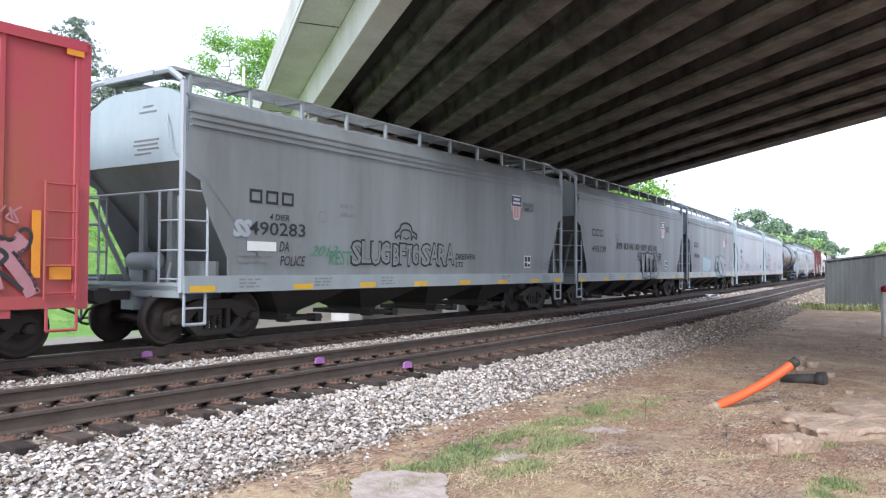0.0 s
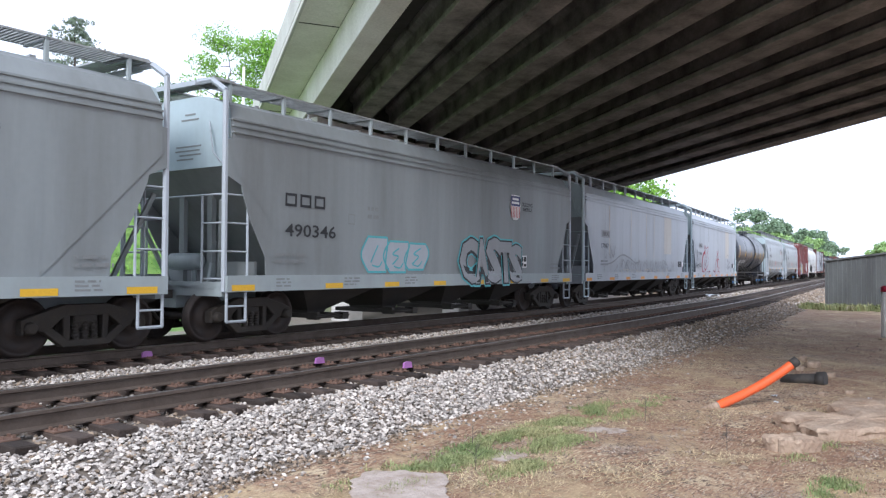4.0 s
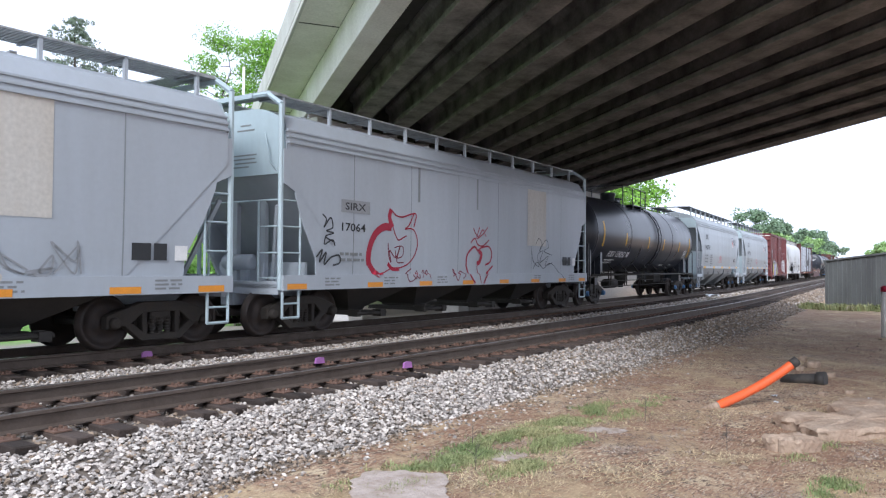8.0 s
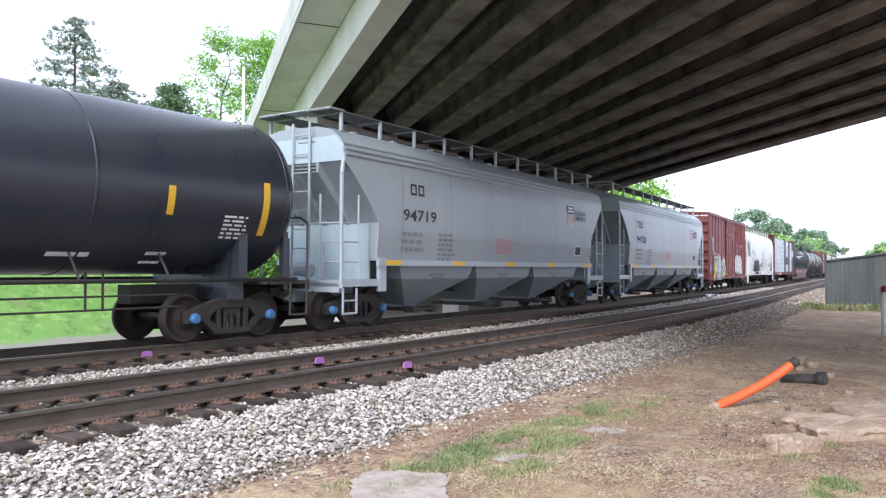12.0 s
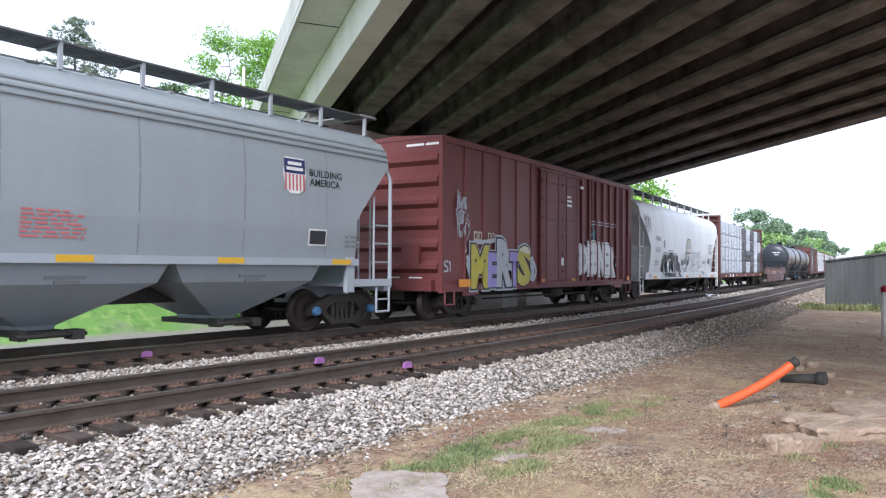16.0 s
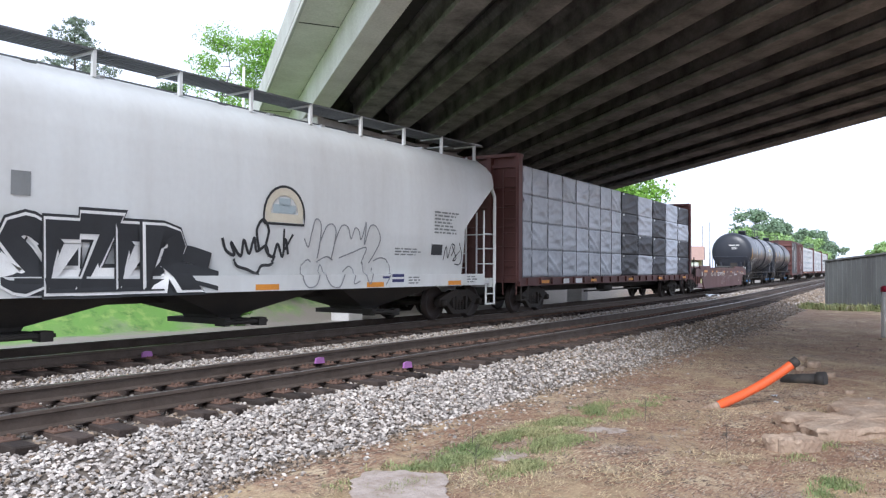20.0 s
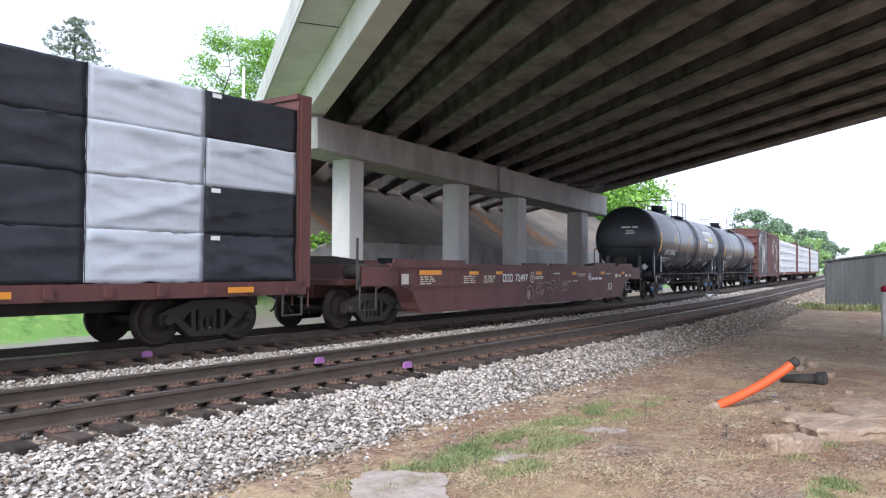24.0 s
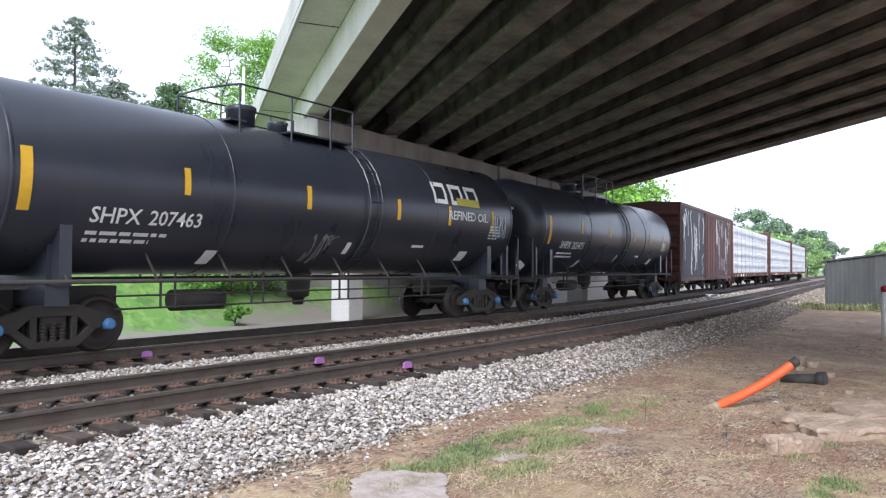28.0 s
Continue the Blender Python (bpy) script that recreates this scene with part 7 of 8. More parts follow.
def initials(car, side, x0, x1, z0, z1, n, material, label="company initials as plain blocks"):
    """Company initials as plain blocks of their size."""
    w = (x1 - x0) / (n + 0.3 * (n - 1))
    k = min(w, z1 - z0) * 0.2
    rows = []
    for i in range(n):
        a_ = x0 + i * w * 1.3
        rows += [(a_, a_ + k, z0, z1), (a_ + w - k, a_ + w, z0, z1), (a_ + k, a_ + w - k, z1 - k, z1), (a_ + k, a_ + w - k, z0, z0 + k)]
    bars_on(car, side, rows, material, label, "company_mark", n=2)


def block_word(car, side, word, boxes_, fills, edge, halo, label, lift=0.014):
    """Fat sprayed letters, each with a fill, a dark line and a pale halo."""
    for i, (ch, (x0, x1, z0, z1), fill) in enumerate(zip(word, boxes_, fills)):
        w, h = 0.05 * (x1 - x0), 0.04 * (z1 - z0)
        k = lift + 0.0008 * i
        letters(car, ch, x0 - 2 * w, x1 + 2 * w, z0 - 2 * h, z1 + 2 * h, M[halo], side, label, k, name="graffiti_halo", fat=0.14)
        letters(car, ch, x0 - w, x1 + w, z0 - h, z1 + h, M[edge], side, label, k + 0.006, name="graffiti_line", fat=0.11)
        letters(car, ch, x0, x1, z0, z1, M[fill], side, label, k + 0.012, name="graffiti_letter", fat=0.06)


def outlined(car, side, word, x0, x1, z0, z1, fill, edge, label, lift=0.014, overlap=0.12, fat=0.10, lean=0.0):
    """Sprayed letters side by side: a thick dark line round each and a flat fill."""
    step = (x1 - x0) / len(word)
    for i, ch in enumerate(word):
        a_, b_ = x0 + step * (i - overlap), x0 + step * (i + 1 + overlap)
        if ch in "I1":
            a_, b_ = a_ + step * 0.3, b_ - step * 0.3
        k = lift + 0.0008 * i
        up_ = 0.06 * (z1 - z0) * (i % 2)
        letters(car, ch, a_, b_, z0 + up_, z1 + up_ * 0.5, M[edge], side, label, k, lean, "graffiti_line", fat)
        letters(car, ch, a_ + 0.045, b_ - 0.045, z0 + up_ + 0.045, z1 + up_ * 0.5 - 0.045, M[fill], side, "", k + 0.006, lean, "graffiti_letter", fat * 0.35)


def tags(car, side, rows, material, z0, z1, label, width=0.02):
    """Hand-sprayed words: (word, x0, x1) each."""
    for word, x0, x1 in rows:
        letters(car, word, x0, x1, z0, z1, M[material], side, label, 0.014, 0.15, "graffiti", width)


def sprayed(car, side, material, label, *lines):
    """Sprayed strokes: (width, points) each."""
    bm = bmesh.new()
    for i, (width, pts) in enumerate(lines):
        ribbon(bm, side, curl(pts, 7), width, 0.014 + 0.0003 * i)
    part("graffiti", bm, M[material], car, label)


# red box car that leaves first
a, b = -9.5, 6.0
car, side, L = boxcar(a, b, "faded red steel box car with dark spray paint", "bright_red", False)
near = lambda z: 1.575
sprayed(car, near, "dusty_pink", "dusty pink fill of a sprayed letter", (0.26, [(5.9, 1.55), (6.5, 1.6), (6.72, 1.66), (6.86, 1.8)]), (0.22, [(6.66, 1.5), (6.86, 1.24), (7.0, 0.98)]), (0.2, [(6.2, 1.7), (6.4, 1.35), (6.5, 1.05)]))
sprayed(car, near, "ink", "thick black line of a sprayed letter", (0.055, [(6.0, 1.9), (6.53, 1.80), (6.68, 1.76), (6.84, 1.92), (6.95, 1.86), (6.92, 1.68), (6.76, 1.56)]), (0.05, [(6.70, 1.6), (6.84, 1.42), (6.98, 1.22), (7.06, 1.02)]), (0.07, [(6.35, 1.55), (6.52, 1.62), (6.62, 1.52), (6.5, 1.4)]), (0.06, [(6.45, 1.35), (6.62, 1.25), (6.85, 1.05)]))
scrawl(car, near, 6.0, 6.8, 2.0, 2.25, M["dusty_pink"], 6, 5, 0.03, label="pale spray-painted tag")
bars_on(car, near, [(6.96, 7.09, 1.23, 2.2), (7.22, 7.55, 1.2, 1.42), (L - 0.32, L - 0.05, 4.55, 4.70)], M["orange_tab"], "orange reflector", "reflector")
couple(car, a, b)

# three older grey hoppers
for k, (a, b, number) in enumerate(((7.7, 22.93, "490283"), (24.1, 38.75, "490109"), (39.9, 54.95, "490346"))):
    words = ("weathered grey covered hopper with dark graffiti along its flank", "weathered grey covered hopper with black tags and bubble graffiti", "weathered grey covered hopper with large silver and teal graffiti")[k]
    car, side, L = hopper(a, b, words, "grey_dirty", "grey", "silver", 4, False, "bluegrey")
    initials(car, side, -L + 1.45, -L + 2.6, 2.60, 2.86, 3, M["ink"])
    letters(car, number, -L + 1.45, -L + 2.95, 2.0, 2.26, M["ink"], side, "black stencilled car number")
    small_print(car, side, k, [(-L + 1.2, -L + 2.1, 1.45, 1.7, 2), (L - 1.6, L - 0.9, 1.35, 1.6, 2), (-L + 4.0, -L + 4.5, 2.45, 2.8, 2)])
    over = lambda z: 1.606 if z < 1.26 else side(z)
    if k == 0:
        outlined(car, side, "SLUG", -3.22, -1.87, 1.42, 2.01, "grey_dirty", "ink", "grey block letters with a black outline", fat=0.05)
        outlined(car, side, "BFTG", -1.74, -0.72, 1.41, 1.98, "grey_dirty", "ink", "grey block letters with a black outline", fat=0.05)
        outlined(car, side, "SARA", -0.57, 0.89, 1.42, 2.02, "grey_dirty", "ink", "grey block letters with a black outline", fat=0.05)
        sprayed(car, side, "ink", "black sprayed cloud with a mask-like shape above the letters",
                (0.05, [(-1.62, 2.08), (-1.66, 2.2), (-1.5, 2.3), (-1.42, 2.42), (-1.22, 2.46), (-1.05, 2.40), (-0.98, 2.28), (-0.80, 2.2), (-0.82, 2.08)]), (0.04, [(-1.45, 2.05), (-1.42, 2.25), (-1.22, 2.3), (-1.04, 2.24), (-1.02, 2.05)]), (0.035, [(-1.62, 2.1), (-1.5, 2.16), (-1.45, 2.06)]), (0.035, [(-0.84, 2.1), (-0.95, 2.16), (-1.0, 2.06)]), (0.03, [(-1.34, 2.12), (-1.22, 2.08), (-1.1, 2.13)]))
        tags(car, side, (("DRESVFN", 0.98, 1.95),), "ink", 1.62, 1.78, "small black tag", 0.015)
        tags(car, side, (("LTS", 1.0, 1.35),), "ink", 1.42, 1.56, "small black tag", 0.015)
        letters(car, "2013", -4.52, -3.75, 1.62, 1.86, M["green_spray"], side, "faded green sprayed year", 0.014, 0.5, "graffiti", 0.01)
        tags(car, side, (("REST", -3.95, -3.25),), "green_spray", 1.45, 1.75, "faded green tag", 0.006)
        tags(car, side, (("DA", -5.38, -5.12),), "ink", 1.70, 1.90, "black hand-sprayed word", 0.004)
        tags(car, side, (("POLICE", -5.35, -4.68),), "ink", 1.42, 1.62, "black hand-sprayed word", 0.004)
        tags(car, side, (("4 DIER", -5.66, -5.12),), "ink", 2.30, 2.42, "small black tag over the number", 0.015)
        bars_on(car, side, [(-6.2, -5.46, 1.70, 1.88)], M["white_ink"], "white painted-over patch", "stencil")
        tags(car, side, (("SS", -6.56, -6.13),), "silver", 1.95, 2.28, "pale tag beside the number", 0.06)
    if k == 1:
        tags(car, side, (("SAVOR", -3.18, -2.46), ("KI", -2.2, -1.75), ("HAL", -1.51, -0.95), ("KI", -0.66, -0.2), ("SAVOR", 0.12, 0.92), ("KI", 1.18, 1.72), ("HAL", 1.95, 2.55)), "ink", 2.18, 2.45, "row of black spray-painted tags", 0.03)
        bars_on(car, side, [(x, x + 0.05, 2.29, 2.33) for x in (-2.36, -1.64, -0.83, -0.05, 1.05, 1.84)], M["ink"], "black sprayed dots", "graffiti")
        outlined(car, over, "LEED", 0.2, 2.65, 0.98, 2.08, "grey_dirty", "ink", "black outlined throw-up letters", 0.014, 0.10, 0.10)
        sprayed(car, over, "ink", "thick black line round the throw-up", (0.05, [(0.15, 1.45), (0.22, 1.05), (0.5, 0.98), (1.4, 0.97), (2.4, 0.98), (2.68, 1.3), (2.66, 1.8), (2.5, 2.12), (2.2, 2.05), (1.9, 2.14), (1.5, 2.06), (1.1, 2.15), (0.7, 2.06), (0.4, 2.1)]))
        tags(car, side, (("HEES", -0.45, 0.28),), "ink", 1.75, 2.12, "black tag", 0.02)
        tags(car, side, (("ONE", -0.1, 0.3),), "ink", 1.58, 1.74, "black tag", 0.012)
        tags(car, side, (("EFK", 2.72, 3.34),), "ink", 1.75, 2.12, "black tag", 0.02)
        sprayed(car, side, "ink", "black underline of a tag", (0.03, [(2.8, 1.62), (3.0, 1.7), (3.2, 1.6), (3.35, 1.72)]))
    if k == 2:
        block_word(car, over, "CASTS", [(0.35, 1.30, 0.98, 2.2), (1.1, 1.85, 0.98, 2.2), (1.72, 2.62, 0.98, 2.26), (2.42, 3.22, 0.98, 2.16), (3.05, 3.9, 0.98, 2.1)], ("mid_spray",) * 5, "ink", "teal_spray", "silver-grey block graffiti with black shading and a teal halo")
        sprayed(car, over, "ink", "black shading inside the block graffiti", (0.16, [(1.28, 1.95), (1.40, 1.75), (1.48, 1.45)]), (0.12, [(1.62, 1.0), (1.75, 1.15), (1.85, 1.0)]), (0.14, [(2.66, 1.7), (2.75, 1.4), (2.85, 1.25)]), (0.1, [(3.4, 1.02), (3.55, 1.15), (3.7, 1.02)]))
        bubbles(car, side, -3.6, -1.2, 1.28, 2.1, 3, [M["silver"]], M["teal_spray"], 32, 0.05, label="pale blue bubble graffiti")
    e0 = (4.01, 3.19, 3.14)[k]
    shield(car, side, e0, e0 + 0.64, 2.84, 3.58)
    letters(car, "BUILDING", e0 + 0.77, e0 + 1.44, 3.28, 3.40, M["ink"], side, "black slogan lettering")
    letters(car, "AMERICA", e0 + 0.79, e0 + 1.42, 3.13, 3.25, M["ink"], side, "black slogan lettering")
    p0_ = (4.87, 3.94, 3.81)[k]
    bars_on(car, side, [(p0_, p0_ + 0.43, 1.42, 1.78)], M["white_ink"], "white stencil panel", "code_panel", 0.010)
    bars_on(car, side, [(p0_ + 0.03, p0_ + 0.2, 1.6, 1.75), (p0_ + 0.23, p0_ + 0.40, 1.6, 1.75), (p0_ + 0.03, p0_ + 0.2, 1.45, 1.57), (p0_ + 0.23, p0_ + 0.40, 1.45, 1.53)], M["ink"], "black stencil squares", lift=0.014)
    bars_on(car, side, [(-L + 3.35, -L + 3.57, 2.33, 2.56)], M["grey_ink"], "small grey inspection panel", "code_panel")
    bars_on(car, side, [(-L + 3.37, -L + 3.55, 2.36, 2.53)], M["grey_dirty"], "small grey inspection panel", "code_panel", 0.014)
    couple(car, a, b)

# two pale hoppers
for k, (a, b, number) in enumerate(((56.05, 71.1, "17047"), (72.25, 87.3, "17064"))):
    words = ("pale grey covered hopper with rust streaks and faint pencil-like graffiti", "pale grey covered hopper with red cartoon-like spray paint")[k]
    car, side, L = hopper(a, b, words, "silver", "silver", "bluegrey", 4, False, "bluegrey", tab="orange_tab", openness=0.35)
    bars_on(car, side, [(-L + 1.72, -L + 2.7, 2.58, 2.86)], M["mid_spray"], "grey painted panel behind the code", "code_panel", n=2)
    letters(car, "SIRX", -L + 1.85, -L + 2.55, 2.64, 2.80, M["ink"], side, "black stencilled reporting code", 0.016)
    letters(car, number, -L + 1.75, -L + 2.55, 2.18, 2.36, M["ink"], side, "black stencilled car number")
    small_print(car, side, 40 + k, [(-L + 1.7, -L + 2.6, 1.5, 1.75, 2)])
    bars_on(car, side, [(L - 2.0, L - 1.65, 1.5, 1.78), (L - 1.6, L - 1.35, 1.5, 1.78)], M["ink"], "black stencil panels")
    bars_on(car, side, [(L - 1.2, L - 0.95, 1.5, 1.75)], M["white_ink"])
    bars_on(car, side, [(L - 4.6, L - 3.3, 2.1, 3.85)], M["tan"], "tan painted-out patch", "painted_patch", 0.007, 6)
    if k == 0:
        for x in (-2.2, 0.0, 1.2, -4.9):
            bars_on(car, side, [(x, x + 0.09, 1.9, 3.8)], M["tan"], "rust streak", "rust_streak", 0.006, 6)
        scrawl(car, side, -5.4, -4.2, 1.8, 2.4, M["mid_spray"], 41, 5, 0.035, label="grey scrawled tag")
        scrawl(car, side, -4.2, 4.6, 1.25, 1.8, M["mid_spray"], 42, 22, 0.03, label="faint grey scrawl")
        scrawl(car, side, -4.2, 3.6, 1.0, 1.4, M["tan"], 43, 16, 0.025, label="faint brown scrawl", lift=0.06)
        bm = bmesh.new()
        ribbon(bm, side, curl([(-5.6, 1.55), (-4.5, 1.65), (-3.4, 1.95), (-2.4, 1.85), (-1.4, 1.6)]), 0.06, 0.018)
        part("graffiti", bm, M["mid_spray"], car, "long grey sprayed line")
    else:
        over = lambda z: 1.605 if z < 1.25 else side(z)

        def spray(material, label, *lines):
            bm = bmesh.new()
            for i, (width, pts) in enumerate(lines):
                ribbon(bm, over, curl(pts, 7), width, 0.012 + 0.0003 * i)
            part("graffiti", bm, M[material], car, label)
        spray("red_spray", "crimson spray-painted swollen form",
              (0.17, [(-4.02, 2.33), (-4.31, 2.33), (-4.61, 2.17), (-4.80, 1.89), (-4.86, 1.62), (-4.83, 1.46)]), (0.14, [(-4.84, 1.50), (-4.68, 1.33), (-4.48, 1.22)]),
              (0.13, [(-4.04, 2.76), (-4.10, 2.56), (-3.98, 2.34)]), (0.035, [(-4.01, 2.73), (-3.84, 2.62), (-3.59, 2.60), (-3.32, 2.67), (-3.08, 2.71), (-3.03, 2.63), (-3.13, 2.38)]),
              (0.03, [(-3.13, 2.70), (-3.32, 2.42), (-3.48, 2.32), (-3.25, 2.34), (-3.08, 2.27), (-2.96, 2.00), (-3.08, 1.70), (-3.34, 1.49), (-3.68, 1.39)]),
              (0.09, [(-4.14, 1.49), (-3.95, 1.37), (-3.68, 1.37)]), (0.03, [(-4.50, 1.24), (-4.26, 1.29), (-4.04, 1.37)]), (0.03, [(-3.96, 2.34), (-3.87, 2.17), (-3.74, 2.05), (-3.56, 2.11), (-3.42, 2.16)]))
        spray("dark_spray", "dark red tag inside the swollen form",
              (0.03, [(-4.14, 1.97), (-4.11, 1.69), (-4.01, 1.52), (-4.08, 1.80), (-3.84, 1.63), (-3.67, 1.90), (-3.79, 1.55), (-3.51, 1.52)]), (0.025, [(-3.89, 1.86), (-3.67, 1.91), (-3.54, 1.86), (-3.58, 1.67), (-3.82, 1.63), (-3.85, 1.80)]))
        spray("dark_spray", "thin dark red sprayed word on the sill",
              (0.025, [(-3.20, 1.37), (-3.42, 1.25), (-3.34, 1.07), (-3.11, 1.13), (-3.20, 1.23)]), (0.025, [(-3.08, 1.11), (-2.97, 1.32), (-2.90, 1.14), (-3.04, 1.20)]), (0.025, [(-2.79, 1.15), (-2.70, 1.34), (-2.63, 1.22), (-2.54, 1.34), (-2.43, 1.13)]),
              (0.03, [(-1.41, 1.18), (-1.24, 1.27), (-1.34, 1.36), (-1.16, 1.07), (-0.99, 1.31), (-0.77, 1.22), (-0.90, 1.12)]))
        spray("red_spray", "crimson spray-painted figure with a crown of strokes",
              (0.06, [(-0.67, 1.46), (-0.63, 1.73), (-0.45, 1.89), (-0.24, 1.98), (-0.06, 1.87)]), (0.05, [(-0.06, 1.87), (0.13, 1.96), (0.54, 2.0), (0.71, 1.8), (0.61, 1.57), (0.36, 1.49)]), (0.12, [(-0.01, 1.87), (0.13, 1.77), (0.03, 1.57), (-0.11, 1.52)]),
              (0.035, [(-0.45, 2.07), (-0.24, 2.21), (-0.06, 2.04), (0.22, 2.02), (0.54, 2.19)]), (0.03, [(-0.33, 2.48), (-0.06, 2.26), (0.18, 2.46), (0.37, 2.27)]), (0.03, [(0.02, 2.53), (-0.13, 2.21), (0.23, 2.36), (0.47, 2.55)]),
              (0.06, [(-0.67, 1.46), (-0.51, 1.2), (-0.28, 0.99)]), (0.05, [(0.78, 1.46), (0.42, 1.24), (0.18, 0.98)]), (0.03, [(-0.11, 1.46), (-0.03, 1.19), (0.04, 0.98)]))
        spray("ink", "black tag beside the car number",
              (0.03, [(-6.39, 2.5), (-6.27, 2.4), (-6.34, 2.23), (-6.14, 2.44), (-6.07, 2.24), (-6.26, 2.16), (-6.04, 2.12), (-6.29, 2.04), (-5.98, 1.92)]), (0.04, [(-6.55, 1.61), (-6.38, 1.76), (-6.46, 1.51), (-6.26, 1.71), (-6.31, 1.46), (-6.1, 1.61), (-5.85, 1.65), (-5.82, 1.5), (-6.04, 1.44)]), (0.03, [(-6.29, 2.04), (-6.31, 1.88), (-6.07, 1.98), (-5.99, 1.85)]))
        spray("ink", "thin black tag over the painted patch",
              (0.022, [(3.22, 1.96), (3.34, 1.62), (3.75, 1.46), (3.63, 1.81), (4.01, 1.95), (3.81, 1.59), (4.4, 1.79), (4.2, 1.49), (4.74, 1.59)]), (0.022, [(3.5, 2.17), (3.7, 2.34), (3.92, 2.19), (3.75, 1.94), (4.21, 2.31), (4.41, 2.08), (4.08, 1.95), (4.68, 1.83)]), (0.02, [(3.34, 1.38), (3.62, 1.59), (4.07, 1.4), (4.47, 1.56), (4.91, 1.46), (5.57, 1.03)]))
        for x in (-2.95, -0.15):
            bars_on(car, side, [(x, x + 0.09, 3.0, 3.86)], M["grey_dirty"], "dark drip", "rust_streak", 0.006, 4)
    couple(car, a, b)

# black tank car
a, b = 87.75, 103.85
car, side, L = tank(a, b, "glossy black tank car with white lettering and yellow marks")
letters(car, "FURX", -5.66, -4.88, 1.87, 2.10, M["white_ink"], side, "white stencilled reporting code", lean=0.2)
letters(car, "159262", -4.66, -3.55, 1.87, 2.10, M["white_ink"], side, "white stencilled car number", lean=0.2)
bars_on(car, side, lines_of(-5.6, -4.1, 1.6, 1.8, 2, random.Random(7)), M["white_ink"])
bars_on(car, side, [(-3.35, -3.05, 1.88, 2.1)], M["white_ink"], n=2)
bars_on(car, side, lines_of(5.9, 6.6, 1.9, 2.35, 6, random.Random(8)), M["white_ink"])
bars_on(car, side, [(2.9, 3.6, 1.55, 1.62), (4.6, 5.0, 1.45, 1.65)], M["white_ink"])
yellow_marks(car, side, [(-6.75, 2.25, 3.2, 0.16), (-3.97, 2.34, 2.86, 0.14), (-0.73, 2.3, 2.82, 0.14), (1.77, 2.28, 2.79, 0.14), (4.67, 2.28, 2.77, 0.14), (6.75, 2.0, 3.0, 0.16)])
couple(car, a, b)

# two newer grey hoppers
for k, (a, b, number) in enumerate(((104.70, 119.75, "94719"), (121.55, 136.85, "94720"))):
    car, side, L = hopper(a, b, ("clean grey round-sided covered hopper with black numbers", "clean grey round-sided covered hopper with a shield emblem and slogan")[k], "clean_grey", "silver", "silver", 3, True, "bluegrey", "blue_cap", cut=1.25, low=1.44, openness=0.25, walk_paint="dark_walk")
    initials(car, side, -L + 2.46, -L + 3.04, 3.15, 3.42, 2, M["ink"])
    letters(car, number, -L + 2.16, -L + 3.58, 2.52, 2.80, M["ink"], side, "black stencilled car number")
    small_print(car, side, 60 + k, [(-L + 2.1, -L + 3.2, 1.75, 2.3, 3), (-L + 3.7, -L + 4.6, 1.55, 2.3, 6), (L - 1.6, L - 1.0, 1.8, 2.1, 3)])
    shield(car, side, L - 3.43, L - 2.80, 2.86, 3.58)
    letters(car, "BUILDING", L - 2.7, L - 1.74, 3.25, 3.40, M["ink"], side, "black slogan lettering")
    letters(car, "AMERICA", L - 2.7, L - 1.80, 3.06, 3.21, M["ink"], side, "black slogan lettering")
    bars_on(car, side, [(L - 2.7, L - 2.18, 1.84, 2.18)], M["white_ink"])
    bars_on(car, side, [(L - 2.67, L - 2.21, 1.87, 2.15)], M["ink"], lift=0.014)
    bars_on(car, side, lines_of(-0.8, 0.2, 1.8, 2.25, 7, random.Random(66)), M["pale_red"], "red stencilled notice")
    couple(car, a, b)

# red box car with colourful graffiti
a, b = 138.9, 153.3
car, side, L = boxcar(a, b, "oxide red steel box car with colourful block graffiti")
initials(car, side, -5.65, -5.2, 2.15, 2.40, 2, M["sand_spray"])
initials(car, side, -4.85, -4.5, 2.13, 2.39, 2, M["sand_spray"])
flush = lambda z: 1.575
sprayed(car, flush, "silver", "ragged silver paint behind the graffiti", (0.26, [(-6.0, 1.6), (-5.85, 1.3), (-5.75, 1.0)]), (0.14, [(-6.08, 1.72), (-5.9, 1.55), (-6.05, 1.4)]), (0.3, [(-4.5, 1.2), (-3.6, 1.5), (-2.9, 1.1)]), (0.26, [(-2.15, 1.75), (-2.05, 1.4), (-2.1, 1.0)]), (0.12, [(-1.95, 1.6), (-1.8, 1.3), (-1.95, 1.05)]), (0.12, [(-5.7, 2.1), (-4.9, 2.14), (-4.5, 2.2)]))
two = [(-5.84, -4.86, 0.84, 2.04), (-4.92, -4.32, 0.86, 1.84), (-4.4, -3.46, 0.86, 2.24), (-3.62, -2.98, 0.86, 1.88), (-3.12, -2.2, 0.86, 2.08)]
block_word(car, flush, "MERTS", two, ("yellow_spray", "violet_spray", "silver", "violet_spray", "yellow_spray"), "ink", "silver", "yellow, violet and silver block graffiti")
for i, ch in ((0, "M"), (4, "S")):
    # the upper half of these letters is cream
    x0, x1, z0, z1 = two[i]
    top = letters(car, ch, x0, x1, z0, z1, M["sand_spray"], flush, "cream upper half of a block letter", 0.0285 + 0.0008 * i, name="graffiti_letter", fat=0.06)
    bm = bmesh.new()
    bm.from_mesh(top.data)
    bmesh.ops.bisect_plane(bm, geom=bm.verts[:] + bm.edges[:] + bm.faces[:], plane_co=(0, 0, 1.48), plane_no=(0.15, 0, 1), clear_inner=True)
    bm.to_mesh(top.data)
    bm.free()
